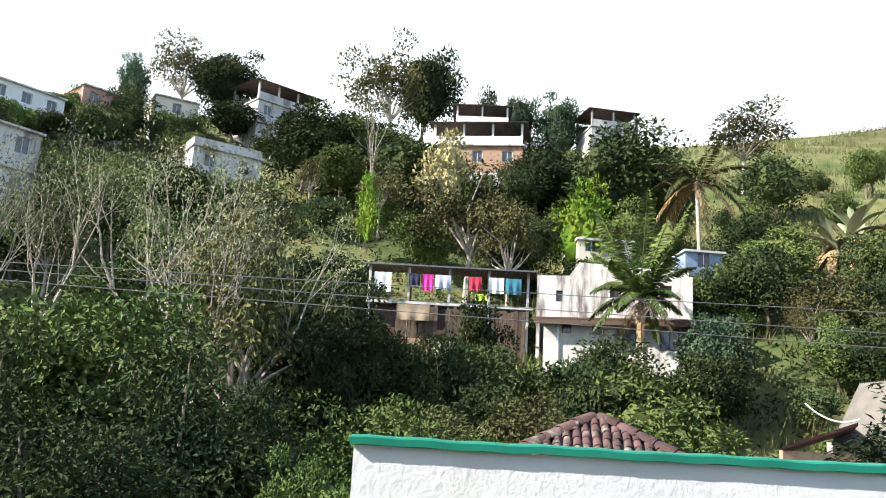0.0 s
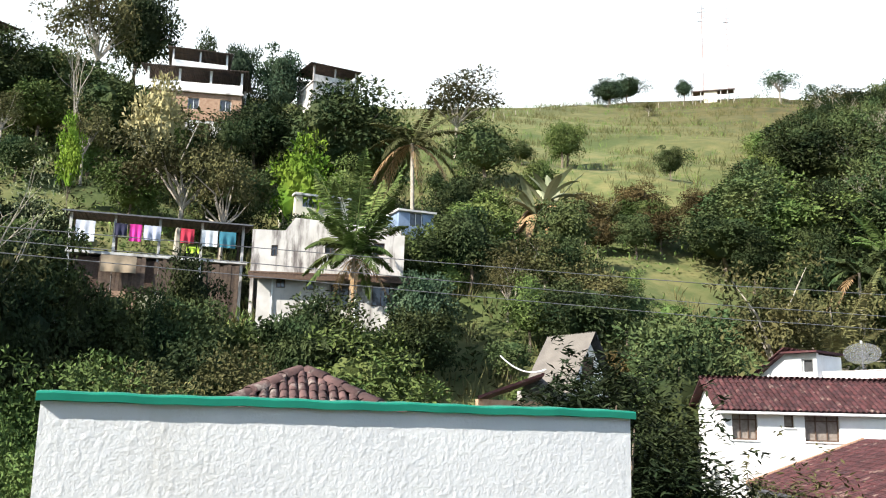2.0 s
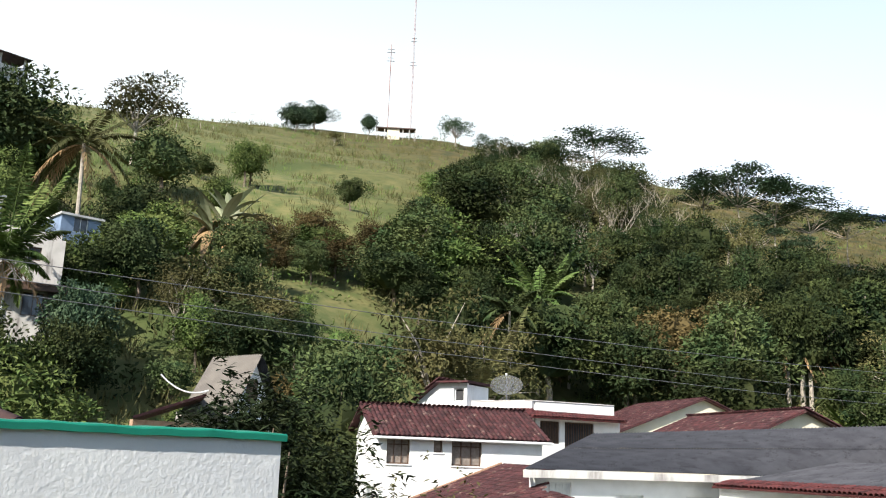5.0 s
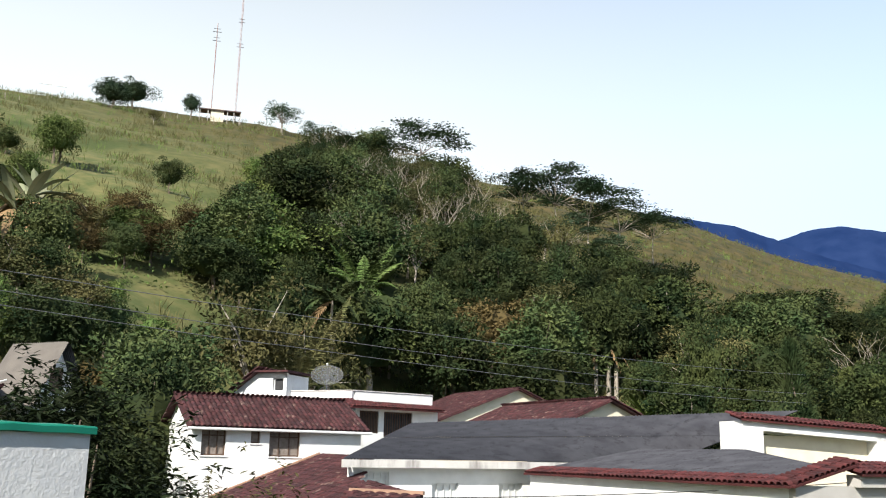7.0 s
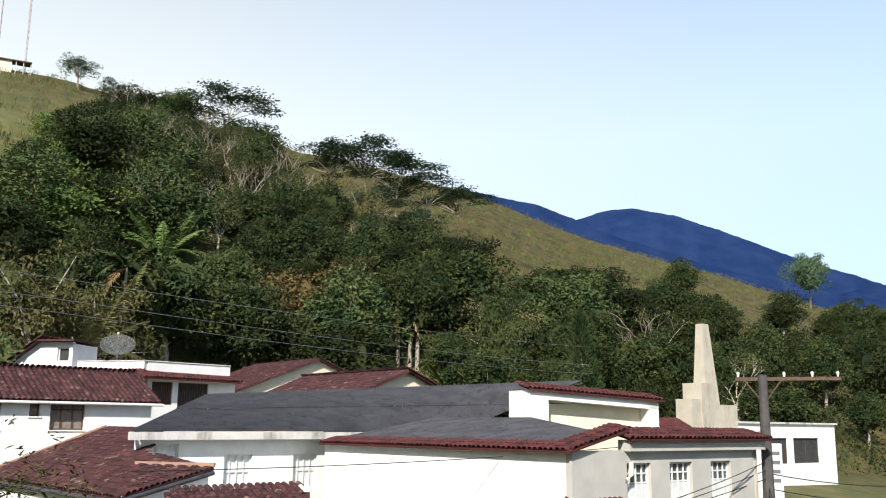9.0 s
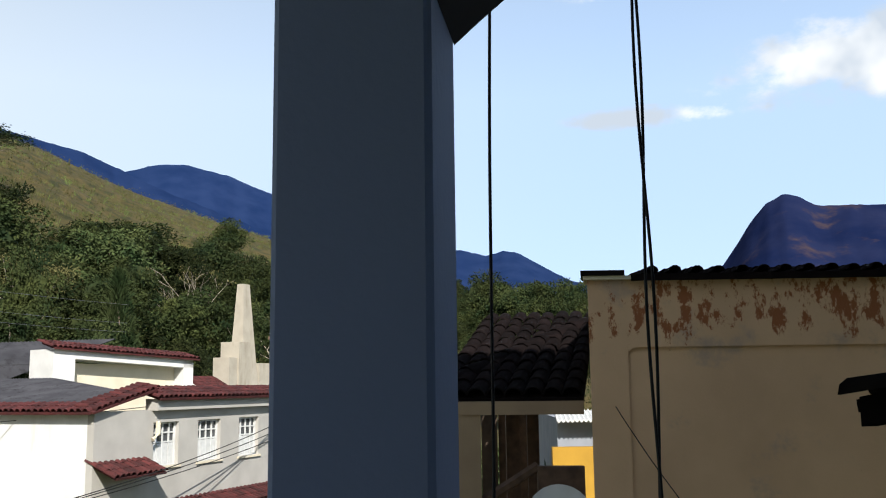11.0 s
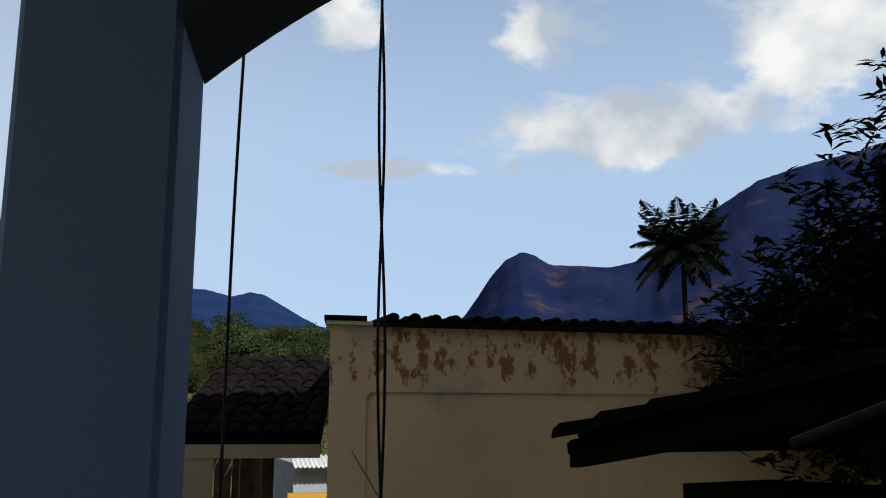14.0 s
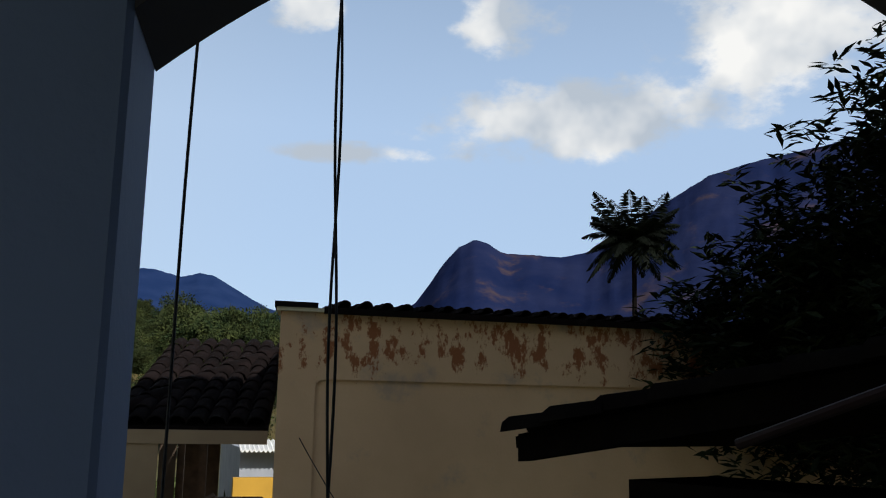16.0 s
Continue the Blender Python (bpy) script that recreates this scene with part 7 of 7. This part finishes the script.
# ---- palms and banana plants ----
def frond(g, root, heading, length, rise, droop, width, pairs, seed):
    """One feather frond: an arching rib with drooping leaflets on both sides."""
    r = np.random.RandomState(seed)
    h = np.array((math.cos(heading), math.sin(heading), 0.0))
    s = np.linspace(0, 1, 9)
    pts = [root + h * length * (k - 0.12 * k * k * droop) + UP * length * (rise * k - droop * k * k) for k in s]
    g.tube(pts, [0.045 * (1 - 0.85 * k) for k in s], 4)
    u = np.linspace(0.1, 0.99, pairs)
    arr = np.array(pts)
    base = np.stack([np.interp(u, s, arr[:, i]) for i in range(3)], -1)
    tang = np.gradient(base, axis=0)
    tang /= np.linalg.norm(tang, axis=1, keepdims=True)
    for side in (-1, 1):
        lat = np.cross(tang, UP) * side
        ax = lat + tang * 0.55 - UP * (0.35 + 0.35 * u[:, None] * droop) + r.normal(0, 0.1, base.shape)
        g.leaves(base, ax, np.cross(ax, tang) * side + r.normal(0, 0.1, base.shape), width * np.sin(np.clip(u * 0.9 + 0.12, 0, 1) * math.pi) ** 0.6 * r.uniform(0.85, 1.1, pairs), 0.11, 0.12)


def build_palm(label, foot, crown, length, green, dead=0, lean=0.0, seed=1, mat=LEAF_MID, trunk=0.13, bark=BARK_PALE, width=0.75, upright=0.5):
    """A feather palm from foot to the crown's heart."""
    r = random.Random(seed)
    t = thing("palm_tree", label, "palm", at=tuple(foot))
    foot, crown = np.asarray(foot, float), np.asarray(crown, float)
    g = Geo()
    k = 10
    pts = [foot - UP * 0.3 + (crown - foot + UP * 0.3) * (i / k) + np.array((math.sin(i / k * math.pi) * lean, 0, 0)) for i in range(k + 1)]
    g.tube(pts, [trunk * (1.35 if i == 0 else 1.0 - 0.03 * i + 0.05 * (i % 2)) for i in range(k + 1)], 8)
    part("trunk", g, bark, t)
    for i in range(green):
        g = Geo()
        a = math.tau * (i * 0.382 + r.uniform(-0.03, 0.03))
        up = upright * (1 - i / green) * 1.9 + 0.15
        frond(g, crown, a, length * r.uniform(0.85, 1.1), up, 0.35 + 0.55 * (i / green) + r.uniform(0, 0.15), width, 54, seed * 50 + i)
        part("frond", g, mat, t)
    for i in range(dead):
        g = Geo()
        frond(g, crown - UP * 0.1, r.uniform(0, math.tau), length * r.uniform(0.8, 1.1), -0.05, 0.85 + r.uniform(0, 0.25), width * 0.8, 24, seed * 90 + i)
        part("dead_frond", g, LEAF_DRY, t, "dry brown hanging frond")
    place_local(t)


def at(az, d, z):
    return vec(az, d, z)


build_palm("tall coconut palm with brown dead fronds", on_hill(-16.3, 75), at(-16.1, 76, 30.6), 4.6, 15, 9, seed=2, mat=LEAF_OLIVE, trunk=0.2, width=0.9)
build_palm("coconut palm in front of the white house", on_hill(-12.4, 52), at(-12.7, 52.5, 16.4), 3.1, 26, 3, seed=3, mat=LEAF_MID, trunk=0.14, upright=1.15, width=0.85)
build_palm("young coconut palm with yellow-green fronds", on_hill(-44.5, 75), at(-44.6, 76, 20.0), 3.6, 18, 2, seed=4, mat=LEAF_FEATHER, trunk=0.17, upright=0.9)
build_palm("low spreading palm behind the white houses", at(-40.8, 58, 6.0), at(-40.8, 58, 10.6), 4.6, 14, 0, seed=5, mat=LEAF_OLIVE, trunk=0.18, upright=0.9)
build_palm("slender dark palm at the wood's edge", on_hill(-42.7, 66), at(-42.7, 66, 17.6), 2.6, 12, 2, seed=6, mat=LEAF_DARK, trunk=0.12)
build_palm("tall palm with pale ringed trunk", on_hill(-59.0, 84), at(-59.0, 85, 18.0), 3.6, 14, 3, seed=7, mat=LEAF_DARK, trunk=0.2)
build_palm("tall palm with pale ringed trunk", on_hill(-60.2, 85), at(-60.2, 86, 18.6), 3.4, 13, 3, seed=8, mat=LEAF_DARK, trunk=0.2)
build_palm("coconut palm against the mountain", at(-119.8, 60, 0), at(-120.0, 60.5, 18.0), 3.4, 46, 0, seed=9, mat=LEAF_SILHOUETTE, trunk=0.2, width=1.0, upright=0.74, bark=SILHOUETTE)
build_palm("small palm on the slope", on_hill(-62.5, 80), at(-62.5, 80, 12.0), 2.2, 10, 0, seed=10, mat=LEAF_MID, trunk=0.1)


def build_banana(label, foot, h, n, seed, mat=LEAF_MID, dead=2):
    r = random.Random(seed)
    t = thing("banana_plant", label, "plant", at=tuple(foot))
    foot = np.asarray(foot, float)
    top = foot + UP * h * 0.5
    g = Geo()
    g.tube([foot - UP * 0.2, foot + UP * h * 0.25, top], [0.16, 0.13, 0.09], 8)
    part("stem", g, LEAF_OLIVE, t)
    for i in range(n + dead):
        a = r.uniform(0, math.tau)
        h2 = np.array((math.cos(a), math.sin(a), 0))
        L = h * r.uniform(0.5, 0.68)
        up, dr = (r.uniform(0.7, 1.3), r.uniform(0.25, 0.7)) if i < n else (0.1, 0.9)
        s = np.linspace(0, 1, 8)
        mid = [top + h2 * L * (k * 0.75) + UP * L * (up * k - dr * k * k) for k in s]
        w = [0.21 * math.sin(min(1, k * 0.95 + 0.06) * math.pi) ** 0.6 * L * 0.5 for k in s]
        lat = np.array((-h2[1], h2[0], 0))
        v = []
        for m, ww in zip(mid, w):
            v += [m - lat * ww - UP * ww * 0.3, m, m + lat * ww - UP * ww * 0.3]
        g = Geo()
        g.add(v, [f for k in range(7) for f in ((3 * k, 3 * k + 1, 3 * k + 4, 3 * k + 3), (3 * k + 1, 3 * k + 2, 3 * k + 5, 3 * k + 4))])
        part("leaf" if i < n else "dead_leaf", g, mat if i < n else LEAF_DRY, t)
    place_local(t)


for i, (az, d, h) in enumerate(((-46.3, 66, 5.5), (-47.2, 65, 4.5), (-48.6, 62, 4.6), (-49.4, 61.5, 4.0), (-62.0, 78, 4.2), (-61.2, 77, 3.6), (-24.6, 80, 7.6), (-24.0, 79, 6.0), (-25.2, 81, 6.8), (-39.0, 62, 4.0))):
    build_banana("banana plant with broad torn leaves" if i < 6 or i > 8 else "banana plant with pale dry hanging leaves", on_hill(az, d), h, 7, 40 + i, mat=LEAF_MID if i not in (6, 7, 8) else LEAF_PALE, dead=2 if i < 6 else 5)


# ---- near trees with long leaves ----
def near_tree(label, foot, fork, clusters, seed, mat, leaf=0.19, per=46, r0=0.12, name="mango_tree"):
    """A tree near enough to tell single leaves: twigs that end in whorls of long leaves."""
    r = np.random.RandomState(seed)
    t = thing(name, label, "tree", at=tuple(foot))
    cl = np.asarray(clusters, float)
    part("trunk", limbs_to(cl[:18], foot, fork, r0, seed), BARK, t)
    g = Geo()
    tips = np.repeat(cl, 7, 0) + r.normal(0, 0.34, (len(cl) * 7, 3))
    k = len(tips) * (per // 4)
    base = np.repeat(tips, per // 4, 0) + r.normal(0, 0.05, (k, 3))
    th = r.uniform(0, math.tau, k)
    ax = np.stack([np.cos(th), np.sin(th), r.uniform(-0.75, 0.55, k)], -1)
    g.leaves(base, ax, r.normal(0, 0.35, (k, 3)) + (0, 0, 1), leaf * r.uniform(0.7, 1.25, k), leaf * 0.27, 0.2)
    part("crown", g, mat, t)
    place_local(t)


def cluster_cloud(centre, size, n, seed):
    r = np.random.RandomState(seed)
    d = r.normal(0, 1, (n, 3))
    d /= np.linalg.norm(d, axis=1, keepdims=True)
    return np.asarray(centre) + d * r.uniform(0.35, 1, (n, 1)) * np.asarray(size)


LEAF_NEAR = leafy("mango_leaves", (0.014, 0.024, 0.010), (0.030, 0.038, 0.015), island=0.5, scale=1.0)
# the same mango leaf darkened, so shade is in the colour beside the veranda
LEAF_NEAR_SILHOUETTE = leafy("silhouette_mango_leaves", (0.006, 0.010, 0.005), (0.011, 0.016, 0.006), island=0.35, scale=1.0)
near_tree("mango tree with long drooping leaves behind the wall", vec(-29.5, 15.0, 0), vec(-29.5, 15.0, 4.2), np.concatenate([cluster_cloud(vec(-28.6, 15, 6.5), (1.3, 1.0, 1.75), 75, 3), cluster_cloud(vec(-31.5, 14.6, 5.4), (1.1, 0.9, 1.1), 40, 4), cluster_cloud(vec(-26.0, 15.4, 7.2), (0.7, 0.6, 0.7), 16, 7), cluster_cloud(vec(-33.4, 14.8, 5.4), (0.8, 0.8, 1.25), 60, 8)]), 5, LEAF_NEAR)
near_tree("reddish sparse shrub tree among the roofs", vec(-37.5, 17.5, 0), vec(-37.5, 17.5, 3.0), cluster_cloud(vec(-38.0, 17.5, 5.35), (1.9, 0.8, 1.25), 60, 9), 6, LEAF_OLIVE, leaf=0.17, per=24)
near_tree("dark mango tree beside the veranda", vec(-137, 12.0, 0), vec(-137, 12.0, 5.5), np.concatenate([cluster_cloud(vec(-135.6, 11.2, 8.0), (1.5, 1.5, 2.0), 300, 13), cluster_cloud(vec(-128.5, 11.2, 7.7), (1.0, 1.0, 1.1), 120, 14), cluster_cloud(vec(-140.2, 10.8, 10.2), (1.1, 1.1, 1.1), 90, 15)]), 7, LEAF_NEAR_SILHOUETTE, leaf=0.22)
